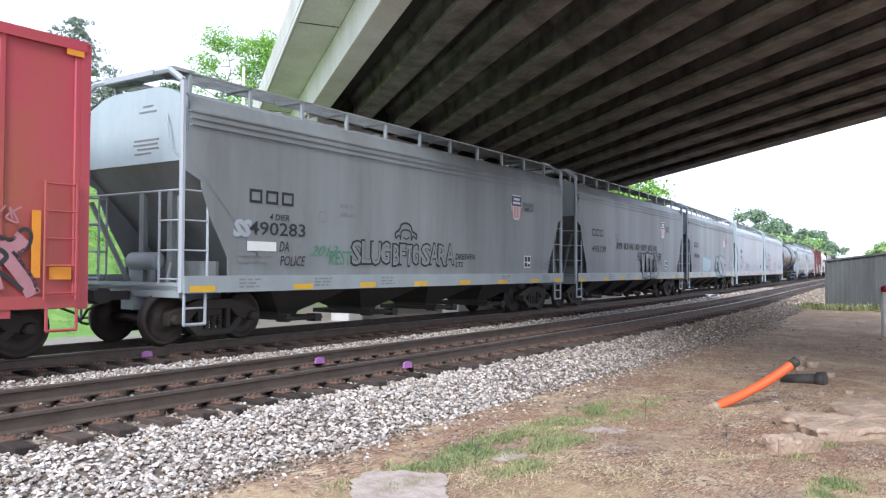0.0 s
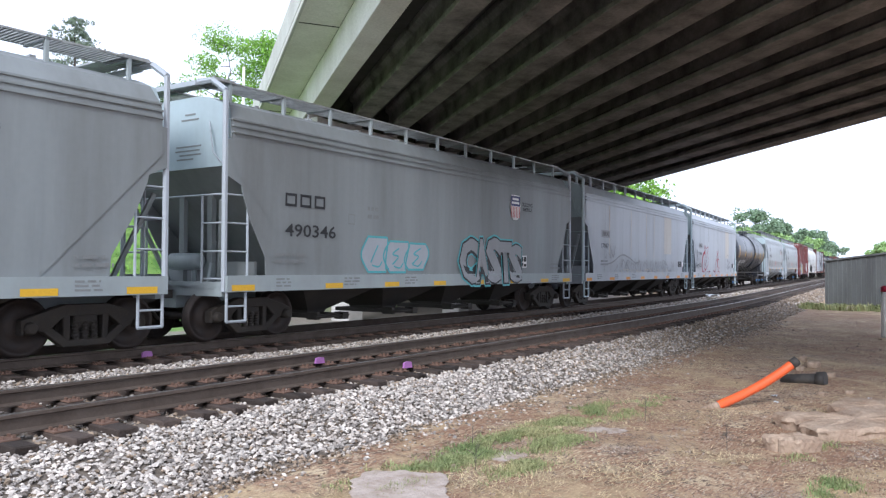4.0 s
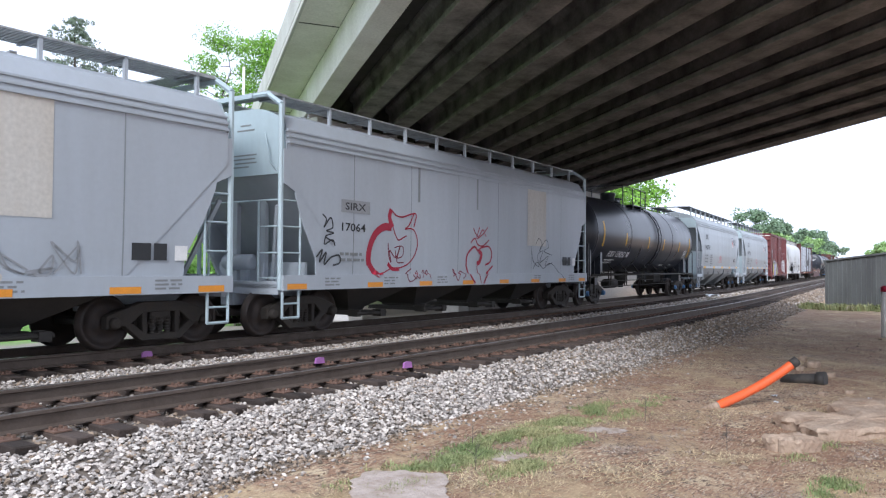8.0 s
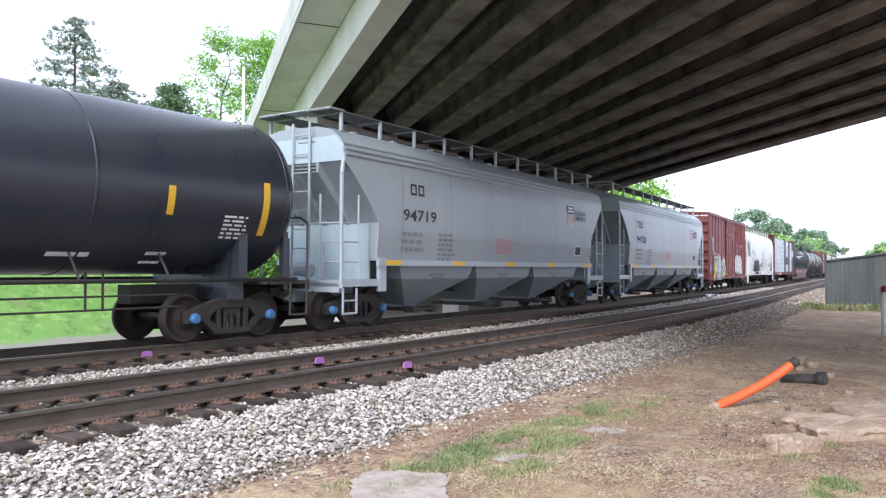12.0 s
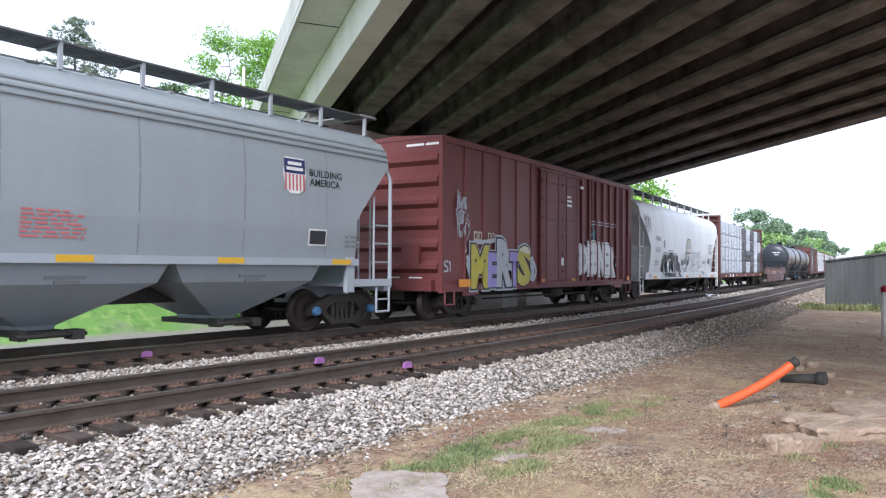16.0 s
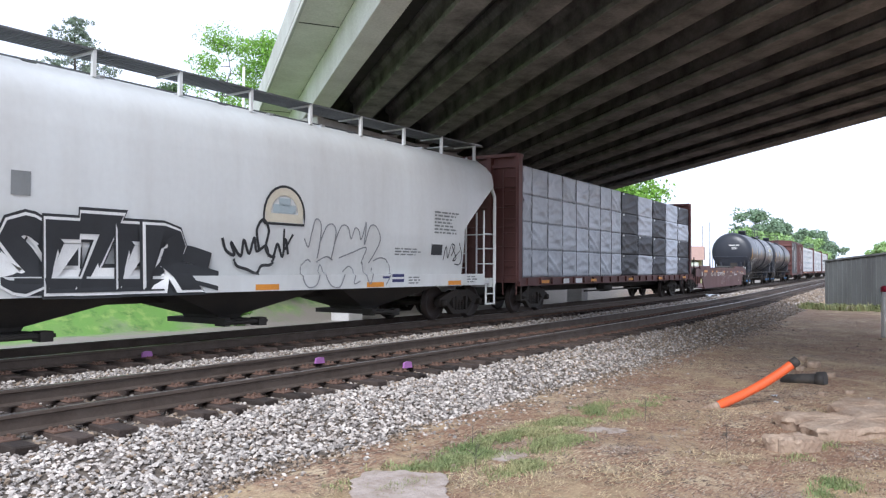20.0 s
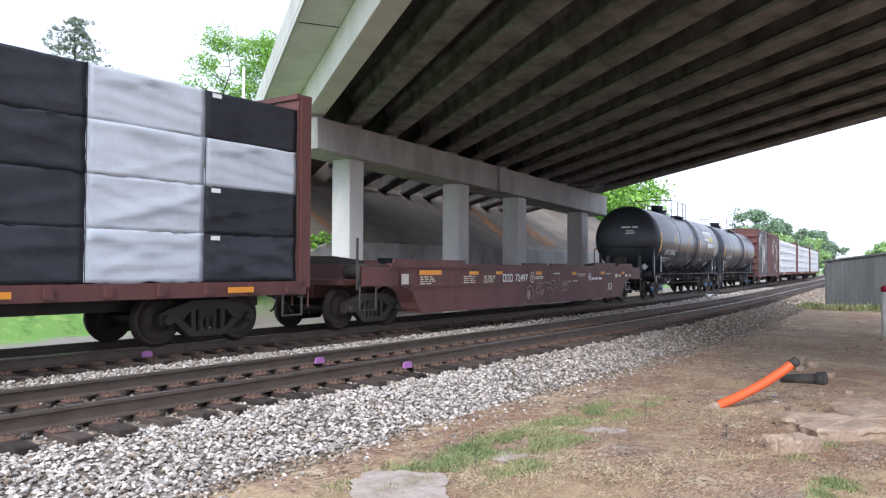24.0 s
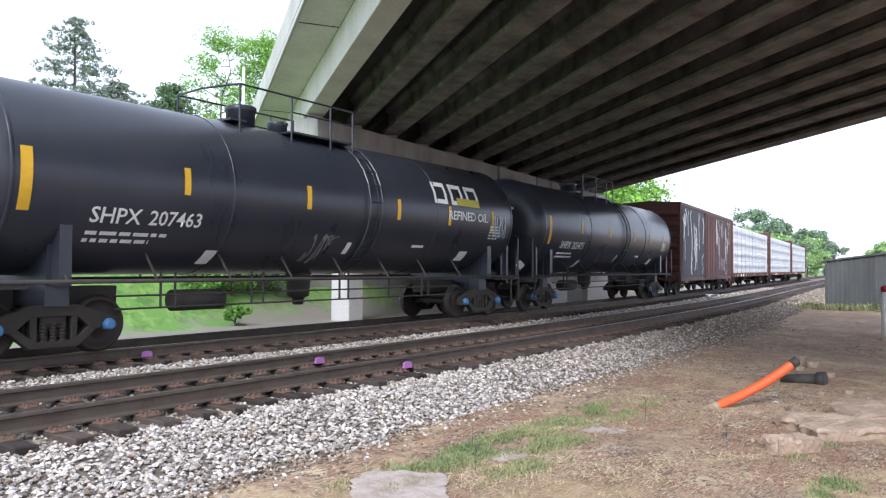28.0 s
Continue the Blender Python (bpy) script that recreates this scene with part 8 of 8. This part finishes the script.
sprayed(car, flush, "ink", "small black tags inside the block letters", (0.02, [(-5.6, 1.3), (-5.5, 1.15), (-5.42, 1.32), (-5.35, 1.12)]), (0.02, [(-5.05, 1.3), (-4.95, 1.15), (-4.85, 1.3)]), (0.02, [(-2.9, 1.02), (-2.75, 1.12), (-2.6, 1.0), (-2.4, 1.1)]))
block_word(car, flush, "DEBNER", [(1.75, 2.5, 1.25, 2.2), (2.45, 2.95, 1.2, 2.3), (2.9, 3.5, 1.2, 2.35), (3.5, 4.1, 1.18, 2.3), (4.05, 4.6, 1.15, 2.3), (4.55, 5.3, 1.15, 2.2)], ("cream",) * 6, "mid_spray", "white_ink", "silver block graffiti with a white outline")
sprayed(car, flush, "teal_spray", "pale teal drips beside the silver graffiti", (0.12, [(1.2, 2.15), (1.3, 1.95), (1.2, 1.75)]), (0.1, [(5.4, 1.9), (5.5, 1.7), (5.35, 1.5)]), (0.05, [(2.75, 2.95), (2.85, 2.6), (3.1, 2.75), (3.0, 2.4)]), (0.05, [(2.95, 3.0), (3.2, 2.7), (3.1, 2.4)]))
initials(car, flush, 2.73, 5.41, 3.0, 3.14, 4, M["silver"])
for i, (x0, x1, z0, z1) in enumerate(((-6.58, -6.1, 2.95, 3.3), (-6.6, -6.0, 2.55, 2.95), (-6.55, -5.95, 2.2, 2.6))):
    scrawl(car, flush, x0, x1, z0, z1, M["silver"], 75 + i, 5, 0.03, label="silver looping tag")
sprayed(car, flush, "silver", "silver strokes and dot of the looping tag", (0.03, [(-6.55, 2.9), (-6.52, 3.45), (-6.45, 3.0), (-6.42, 3.4)]), (0.025, [(-5.95, 2.7), (-5.9, 2.4), (-6.1, 2.1), (-6.1, 1.9)]), (0.12, [(-6.12, 1.88), (-6.1, 1.86), (-6.08, 1.84)]))
sprayed(car, flush, "bluegrey", "small pale blue tag", (0.045, [(-6.98, 1.56), (-7.14, 1.56), (-7.18, 1.48), (-7.04, 1.42), (-7.02, 1.33), (-7.2, 1.31)]), (0.04, [(-6.95, 1.5), (-6.9, 1.56), (-6.9, 1.3)]))
part("end_lettering", boxes(*[(-L + 0.005, -L + 0.019, y0, y1, z0, z1) for y0, y1, z0, z1 in ((-1.45, -1.02, 4.58, 4.64), (-0.95, -0.4, 4.58, 4.64), (-0.2, 0.2, 1.12, 1.16), (-0.9, -0.5, 1.12, 1.16))]), M["white_ink"], car, "white number bars on the car end")
bars_on(car, side, [(-6.55, -5.95, 0.9, 1.1), (-1.5, -1.25, 0.98, 1.06), (0.9, 1.2, 0.98, 1.06), (6.5, 6.8, 0.95, 1.1)], M["orange_tab"], "orange reflector", "reflector", 0.09)
bars_on(car, side, [(0.5, 0.95, 3.5, 3.58), (0.5, 0.95, 3.65, 3.73), (0.55, 0.9, 3.8, 3.86)], M["white_ink"], lift=0.07)
bars_on(car, side, [(0.05, 0.25, 1.5, 1.75), (1.7, 2.0, 4.2, 4.3)], M["white_ink"], lift=0.07)
couple(car, a, b)

# white hopper
a, b = 154.42, 171.78
car, side, L = hopper(a, b, "off-white covered hopper with big black block graffiti", "cream", "cream", "cream", 3, True, "cream", "truck", "orange_tab", cut=1.7, ribs=False, openness=0.3, walk_paint="dark_walk")
bare_car = set(car.children)
letters(car, "SHQX", -L + 2.29, -L + 3.14, 2.66, 2.90, M["ink"], side, "black stencilled reporting code")
letters(car, "15130", -L + 2.25, -L + 3.05, 2.16, 2.40, M["ink"], side, "black stencilled car number")
small_print(car, side, 80, [(-L + 2.2, -L + 3.1, 1.55, 1.8, 2), (5.39, 6.5, 2.25, 2.85, 7), (3.83, 4.93, 1.68, 1.88, 3)])
bars_on(car, side, [(-5.0, -4.72, 2.4, 2.75)], M["grey_ink"], n=2)
over = lambda z: 1.605 if z < 1.26 else max(side(z), 1.52 if z < 1.5 else 0)
sprayed(car, over, "ink", "black paint behind the block graffiti", (0.35, [(-2.2, 1.3), (-1.8, 1.25), (-1.35, 1.15)]), (0.3, [(-2.3, 1.65), (-1.9, 1.6), (-1.5, 1.5)]), (0.25, [(-4.95, 1.1), (-3.6, 1.08), (-2.0, 1.06)]))
block_word(car, over, "SEZER", [(-5.15, -4.45, 1.0, 2.12), (-4.5, -3.95, 1.0, 2.08), (-4.05, -3.25, 1.0, 2.2), (-3.35, -2.75, 1.0, 2.08), (-2.85, -1.75, 1.0, 2.08)], ("ink",) * 5, "white_ink", "ink", "black block graffiti with a white outline", 0.02)
scrawl(car, side, -L + 0.5, -L + 1.5, 2.95, 3.75, M["grey_ink"], 83, 6, 0.035, label="black tag")
bm = bmesh.new()
ring = [(0.25 + 0.54 * math.cos(t * math.pi / 12), 2.42 + 0.56 * math.sin(t * math.pi / 12)) for t in range(13)]
ribbon(bm, side, [(-0.29, 2.24)] + ring[::-1] + [(0.79, 2.24), (-0.29, 2.24)], 0.05, 0.016)
part("emblem_ring", bm, M["ink"], car, "round-topped emblem with a dark border")
bm = bmesh.new()
inner = [(0.25 + 0.44 * math.cos(t * math.pi / 12), 2.44 + 0.44 * math.sin(t * math.pi / 12)) for t in range(13)]
ribbon(bm, side, inner, 0.15, 0.013)
part("emblem_band", bm, M["sand_spray"], car, "sand-coloured band of the emblem")
bars_on(car, side, [(-0.25, 0.75, 2.27, 2.44)], M["sand_spray"], "sand-coloured foot of the emblem", "emblem_bar", 0.013, n=2)
bars_on(car, side, [(-0.05, 0.55, 2.45, 2.62), (0.1, 0.4, 2.6, 2.75)], M["bluegrey"], "pale landscape emblem", "emblem_ground", n=2)
sprayed(car, over, "ink", "black looping spray-painted tag below the emblem",
        (0.06, [(-1.25, 1.92), (-1.15, 1.7), (-0.95, 1.62), (-1.05, 1.85), (-0.8, 1.6), (-0.75, 1.9), (-0.6, 1.65), (-0.5, 1.95), (-0.42, 1.7), (-0.2, 1.8), (-0.1, 1.6)]),
        (0.06, [(-0.35, 1.7), (-0.45, 2.1), (-0.3, 2.3), (-0.15, 2.1), (-0.2, 1.75), (0.0, 1.6), (0.1, 1.85), (0.25, 1.6), (0.3, 1.95), (0.4, 1.65)]),
        (0.05, [(0.25, 2.15), (0.28, 1.75), (0.4, 1.9), (0.5, 2.05)]), (0.06, [(-0.95, 1.55), (-0.9, 1.42), (-0.65, 1.35), (-0.42, 1.28), (-0.3, 1.42), (-0.05, 1.45), (0.05, 1.62)]))
sprayed(car, over, "mid_spray", "grey outline letters in thin spray",
        (0.03, [(0.82, 1.98), (0.95, 1.81), (1.02, 2.1), (1.12, 2.38), (1.28, 2.3), (1.28, 1.9), (1.23, 1.58)]), (0.03, [(1.3, 1.95), (1.45, 2.25), (1.65, 2.3), (1.75, 2.1), (1.66, 1.58)]),
        (0.03, [(1.72, 1.9), (1.9, 2.27), (2.12, 2.27), (2.24, 2.02), (2.35, 2.25), (2.48, 2.22), (2.58, 2.02), (2.72, 2.41)]), (0.03, [(2.74, 2.41), (2.70, 1.9), (2.85, 2.3), (3.07, 2.33), (3.25, 2.05), (3.1, 1.75), (2.9, 1.5)]),
        (0.03, [(0.74, 1.41), (0.75, 1.15), (0.9, 0.99), (1.15, 1.06), (1.3, 1.45), (1.45, 1.15), (1.6, 1.0), (1.84, 0.99), (2.0, 1.25)]), (0.03, [(2.0, 1.3), (2.2, 1.42), (2.35, 1.3), (2.3, 1.05), (2.5, 1.1)]),
        (0.03, [(1.9, 1.6), (2.3, 1.72), (2.77, 1.84), (2.65, 1.5), (2.75, 1.15), (2.87, 1.05), (2.98, 1.4)]), (0.03, [(3.05, 1.55), (3.3, 1.62), (3.55, 1.55), (3.62, 1.3), (3.4, 1.0)]), (0.03, [(0.74, 1.43), (0.95, 1.55), (1.05, 1.5)]), (0.03, [(1.2, 1.5), (1.5, 1.62), (1.7, 1.55)]))
bars_on(car, lambda z: 1.6, [(3.3, 3.55, 1.15, 1.2), (3.65, 4.1, 1.18, 1.25), (3.65, 4.1, 1.06, 1.13)], M["navy"], "dark blue company flash on the sill", "company_mark", 0.006)
bars_on(car, side, [(5.3, 5.78, 1.72, 1.99)], M["ink"])
sprayed(car, side, "ink", "small black tag beside the print", (0.03, [(5.85, 1.6), (5.95, 1.95), (6.05, 1.65), (6.15, 1.95)]), (0.03, [(6.2, 1.7), (6.35, 1.95), (6.2, 2.0), (6.45, 1.65), (6.3, 1.6), (6.6, 1.85)]), (0.03, [(6.55, 2.05), (6.7, 1.75), (6.65, 1.5), (6.4, 1.5)]))
# all marks on this car stand a little further back
for mark in car.children:
    if mark not in bare_car:
        mark.location.x += 0.2
couple(car, a, b)

# lumber car
a, b = 173.1, 193.9
cols = [(0.6, "gggg")] + [(1.214, "gggg")] * 7 + [(2.16, code) for code in ("kkkk", "ggkg", "kkkk", "gggg", "kgkk")]
car, L = lumber_car(a, b, "brown bulkhead flat car loaded with grey and black wrapped lumber", cols, height=4.78)
couple(car, a, b)

# empty well car
a, b = 195.4, 214.7
car, side, L = well_car(a, b, "brown empty container well car with white markings")
initials(car, side, -2.98, -2.38, 1.0, 1.22, 3, M["white_ink"])
letters(car, "72497", -2.2, -1.36, 1.0, 1.22, M["white_ink"], side, "white stencilled car number")
bm = bmesh.new()
ribbon(bm, side, [(-1.05 + 0.15 * math.cos(k * math.pi / 10), 1.12 + 0.16 * math.sin(k * math.pi / 10)) for k in range(21)], 0.03, 0.012)
part("emblem_ring", bm, M["sand_spray"], car, "faded round emblem after the number")
bars_on(car, side, [(-1.14, -0.96, 1.15, 1.18), (-1.15, -0.95, 1.10, 1.13), (-1.09, -1.01, 1.03, 1.07)], M["sand_spray"], "bars of the faded emblem", "emblem_bar")
letters(car, "53", 5.56, 6.02, 0.58, 0.84, M["sand_spray"], side, "faded tan length figure", lift=0.02, lean=0.15)
bars_on(car, side, [(-7.3, -6.3, 1.22, 1.34), (-4.9, -4.4, 1.22, 1.31), (-3.4, -3.0, 1.22, 1.31), (-0.80, -0.37, 1.19, 1.30), (2.09, 2.47, 1.18, 1.28), (4.8, 5.2, 1.19, 1.29), (7.1, 7.4, 1.19, 1.28)], M["orange_tab"], "orange reflector", "reflector")
bars_on(car, side, [(-0.82, -0.27, 1.11, 1.15), (-0.82, -0.27, 1.06, 1.09), (0.54, 1.08, 1.21, 1.25), (1.7, 2.0, 0.95, 0.98), (2.15, 2.6, 0.95, 0.98), (2.58, 3.33, 1.19, 1.22), (2.6, 3.3, 1.13, 1.15), (5.3, 5.9, 1.19, 1.22), (6.34, 6.6, 1.06, 1.2), (6.75, 6.95, 1.08, 1.17), (7.5, 7.75, 1.08, 1.17), (8.0, 8.15, 1.08, 1.17)], M["sand_spray"], "worn stencil lines")
rnd = random.Random(90)
for x in (-7.25, -5.2, -4.1):
    bars_on(car, side, lines_of(x, x + 0.7, 0.98, 1.2, 4, rnd), M["sand_spray"])
bm = bmesh.new()
ribbon(bm, side, [(3.7 + 0.12 * math.cos(k * math.pi / 8), 1.10 + 0.12 * math.sin(k * math.pi / 8)) for k in range(17)], 0.03, 0.012)
part("emblem_ring", bm, M["white_ink"], car, "white ring beside the company name")
bars_on(car, side, [(3.64, 3.76, 1.06, 1.14)], M["white_ink"], "heart of the white ring", "emblem_bar")
bars_on(car, side, [(3.87, 4.2, 1.0, 1.07), (4.26, 4.52, 1.0, 1.07), (4.58, 4.9, 1.0, 1.07)], M["white_ink"], "faded company name as plain bars", "company_mark")
bars_on(car, side, [(7.6, 8.12, 0.83, 0.86), (7.6, 8.12, 0.54, 0.57), (7.6, 7.63, 0.57, 0.83), (8.09, 8.12, 0.57, 0.83)], M["chalk"], "empty square stencil frame", "stencil")
sprayed(car, side, "chalk", "worn chalk drawings along the flank",
        (0.02, [(-1.35, 0.78), (-1.1, 0.86), (-0.95, 0.76), (-0.88, 0.58), (-1.0, 0.45)]), (0.05, [(-1.36, 0.7), (-1.15, 0.66), (-1.34, 0.6), (-1.12, 0.56), (-1.32, 0.5), (-1.14, 0.45)]),
        (0.022, [(-0.78, 0.9), (-0.5, 0.95), (-0.4, 0.86), (-0.66, 0.78), (-0.72, 0.66), (-0.5, 0.6)]), (0.02, [(-0.42, 0.62), (-0.25, 0.72), (-0.18, 0.6), (-0.36, 0.56), (-0.1, 0.74)]), (0.02, [(-0.4, 0.9), (0.1, 0.95), (0.5, 0.86)]), (0.02, [(0.1, 0.7), (0.3, 0.78), (0.5, 0.7), (0.56, 0.66)]),
        (0.02, [(0.4, 1.0), (0.62, 1.0), (0.72, 0.88), (0.7, 0.72)]), (0.02, [(1.0, 1.1), (1.02, 0.9), (0.9, 0.76)]), (0.03, [(1.25, 0.74), (1.4, 0.98), (1.42, 0.8), (1.56, 0.98), (1.55, 0.8), (1.72, 0.9), (1.8, 0.78)]), (0.02, [(1.2, 0.62), (1.45, 0.68), (1.75, 0.66)]))
bars_on(car, side, [(-8.05, -7.75, 1.0, 1.25)], M["tan"])
couple(car, a, b)

# two tank cars
for k, (a, b, number) in enumerate(((216.87, 232.67, "207463"), (233.55, 249.6, "203475"))):
    car, side, L = tank(a, b, ("dull black tank car with a white and gold company mark", "dull grey-black tank car with white lettering")[k])
    d = (-0.27, -0.17)[k]
    letters(car, "SHPX", d - 5.7, d - 4.8, 2.08, 2.33, M["white_ink"], side, "white stencilled reporting code")
    letters(car, number, d - 4.65, d - 3.6, 2.08, 2.33, M["white_ink"], side, "white stencilled car number")
    bars_on(car, side, lines_of(d - 5.7, d - 4.1, 1.75, 1.98, 2, random.Random(95 + k)), M["white_ink"])
    yellow_marks(car, side, [(d + x_, z0_, z1_, w_) for x_, z0_, z1_, w_ in ((-6.84, 2.2, 3.12, 0.18), (-4.05, 2.63, 3.1, 0.13), (-1.06, 2.58, 3.06, 0.13), (1.97, 2.53, 3.02, 0.13), (4.15, 2.5, 3.0, 0.13), (6.33, 2.4, 3.0, 0.13))])
    if k == 0:
        initials(car, side, 3.28, 5.43, 3.05, 3.60, 3, M["white_ink"])
        bars_on(car, side, [(4.3, 5.43, 3.05, 3.25)], M["yellow_spray"], "gold stripe of the company mark", "company_mark", 0.016, 3)
        letters(car, "REFINED OIL", 3.9, 5.85, 2.66, 2.90, M["white_ink"], side, "white lettering")
        scrawl(car, side, -0.9, -0.2, 1.5, 2.1, M["grey_ink"], 96, 3, 0.03, label="grey scrawl")
        scrawl(car, side, 6.2, 6.9, 2.3, 2.9, M["bluegrey"], 97, 4, 0.04, label="pale blue tag")
    bars_on(car, side, lines_of(6.0, 6.7, 2.2, 2.6, 5, random.Random(98)), M["white_ink"])
    bars_on(car, side, [(4.9, 5.3, 1.6, 1.85), (2.6, 3.1, 1.9, 1.96), (0.2, 0.35, 1.7, 1.95), (-3.5, -3.2, 1.45, 1.7)], M["white_ink"], n=2)
    bm = bmesh.new()
    s = 0.16
    xx = -L - 0.06
    vs = [bm.verts.new((xx, -1.0 + dy, 1.5 + dz)) for dy, dz in ((-s, 0), (0, -s), (s, 0), (0, s))]
    ve = [bm.verts.new((xx + 0.01, -1.0 + dy, 1.5 + dz)) for dy, dz in ((-s, 0), (0, -s), (s, 0), (0, s))]
    bm.faces.new(vs), bm.faces.new(ve)
    for i in range(4):
        bm.faces.new((vs[i], vs[(i + 1) % 4], ve[(i + 1) % 4], ve[i]))
    part("hazard_placard", bm, M["white_ink"], car, "white diamond placard")
    E = L - 0.18
    bm = bmesh.new()
    for z0, z1, y0, y1 in ((3.30, 3.38, -0.62, -0.36), (3.30, 3.38, -0.28, 0.16), (3.16, 3.19, -0.4, -0.05), (3.09, 3.12, -0.5, -0.08), (3.02, 3.05, -0.44, -0.02)):
        box(bm, -E - 0.005, -E + 0.05, y0, y1, z0, z1)
    part("end_lettering", bm, M["white_ink"], car, "white number bars on the tank end")
    couple(car, a, b)

# dark box car with white drips, then white wrapped lumber cars
a, b = 250.8, 266.3
car, side, L = boxcar(a, b, "dark red box car smeared with long white paint drips", "brown")
flush = lambda z: 1.575
bars_on(car, flush, [(-L + 0.3, L - 0.3, 0.95, 4.62)], M["ink"], "black painted flank", "graffiti_fill", 0.002, 4)
rnd = random.Random(101)
bm = bmesh.new()
for i in range(46):
    x = rnd.uniform(-L + 0.4, L - 0.4)
    z = rnd.uniform(1.0, 3.8)
    z1 = min(z + rnd.uniform(0.5, 2.6), 4.5)
    ribbon(bm, flush, curl([(x, z), (x + rnd.uniform(-0.25, 0.25), z + (z1 - z) * 0.3), (x + rnd.uniform(-0.25, 0.25), z + (z1 - z) * 0.7), (x + rnd.uniform(-0.3, 0.3), z1)]), rnd.uniform(0.05, 0.16), 0.008 + 0.0003 * i)
part("graffiti", bm, M["white_ink"], car, "white paint drips")
couple(car, a, b)
for a in (267.3, 289.2, 311.0):
    car, L = lumber_car(a, a + 20.6, "bulkhead flat car stacked with white wrapped lumber", [(1.0, "wwww") for _ in range(10)], height=4.72)
    bm = bmesh.new()
    rnd = random.Random(int(a))
    for r in range(4):
        for i in range(18):
            x = -L + 1.2 + i * 1.0
            patch(bm, lambda z: 1.47, x, x + 0.5, 1.5 + r * 0.8, 1.72 + r * 0.8, 0.03)
    part("pack_print", bm, M["bluegrey"], car, "rows of pale green print on the wrap")
    couple(car, a, a + 20.6)


# ---------------------------------------------------------------- motion
def run(t):
    """Metres that the train has rolled after t seconds."""
    return 7.8611 * t - 0.009484 * t * t


def motions():
    for car, s0 in CARS:
        rows = []
        for i in range(29):
            s = s0 - run(i)
            rows.append((float(i), Matrix.Translation(on_line(FAR_Y, s)) @ Matrix.Rotation(heading(s), 4, "Z")))
        walk(car, rows)
    # all wheelsets roll alike: one set of keys for the leading axle and one for the trailing axle of a truck
    shared = {}
    for wheels, ax in TURNING:
        if ax not in shared:
            rows = []
            for i in range(421):
                t = i / 15.0
                rows.append((t, pose(ax, 0, WHEEL_R) @ Matrix.Rotation(-run(t) / WHEEL_R, 4, "Y")))
            walk(wheels, rows)
            shared[ax] = wheels.animation_data
        else:
            keys = wheels.animation_data_create()
            wheels.rotation_mode = "QUATERNION"
            keys.action = shared[ax].action
            keys.action_slot = shared[ax].action_slot


motions()
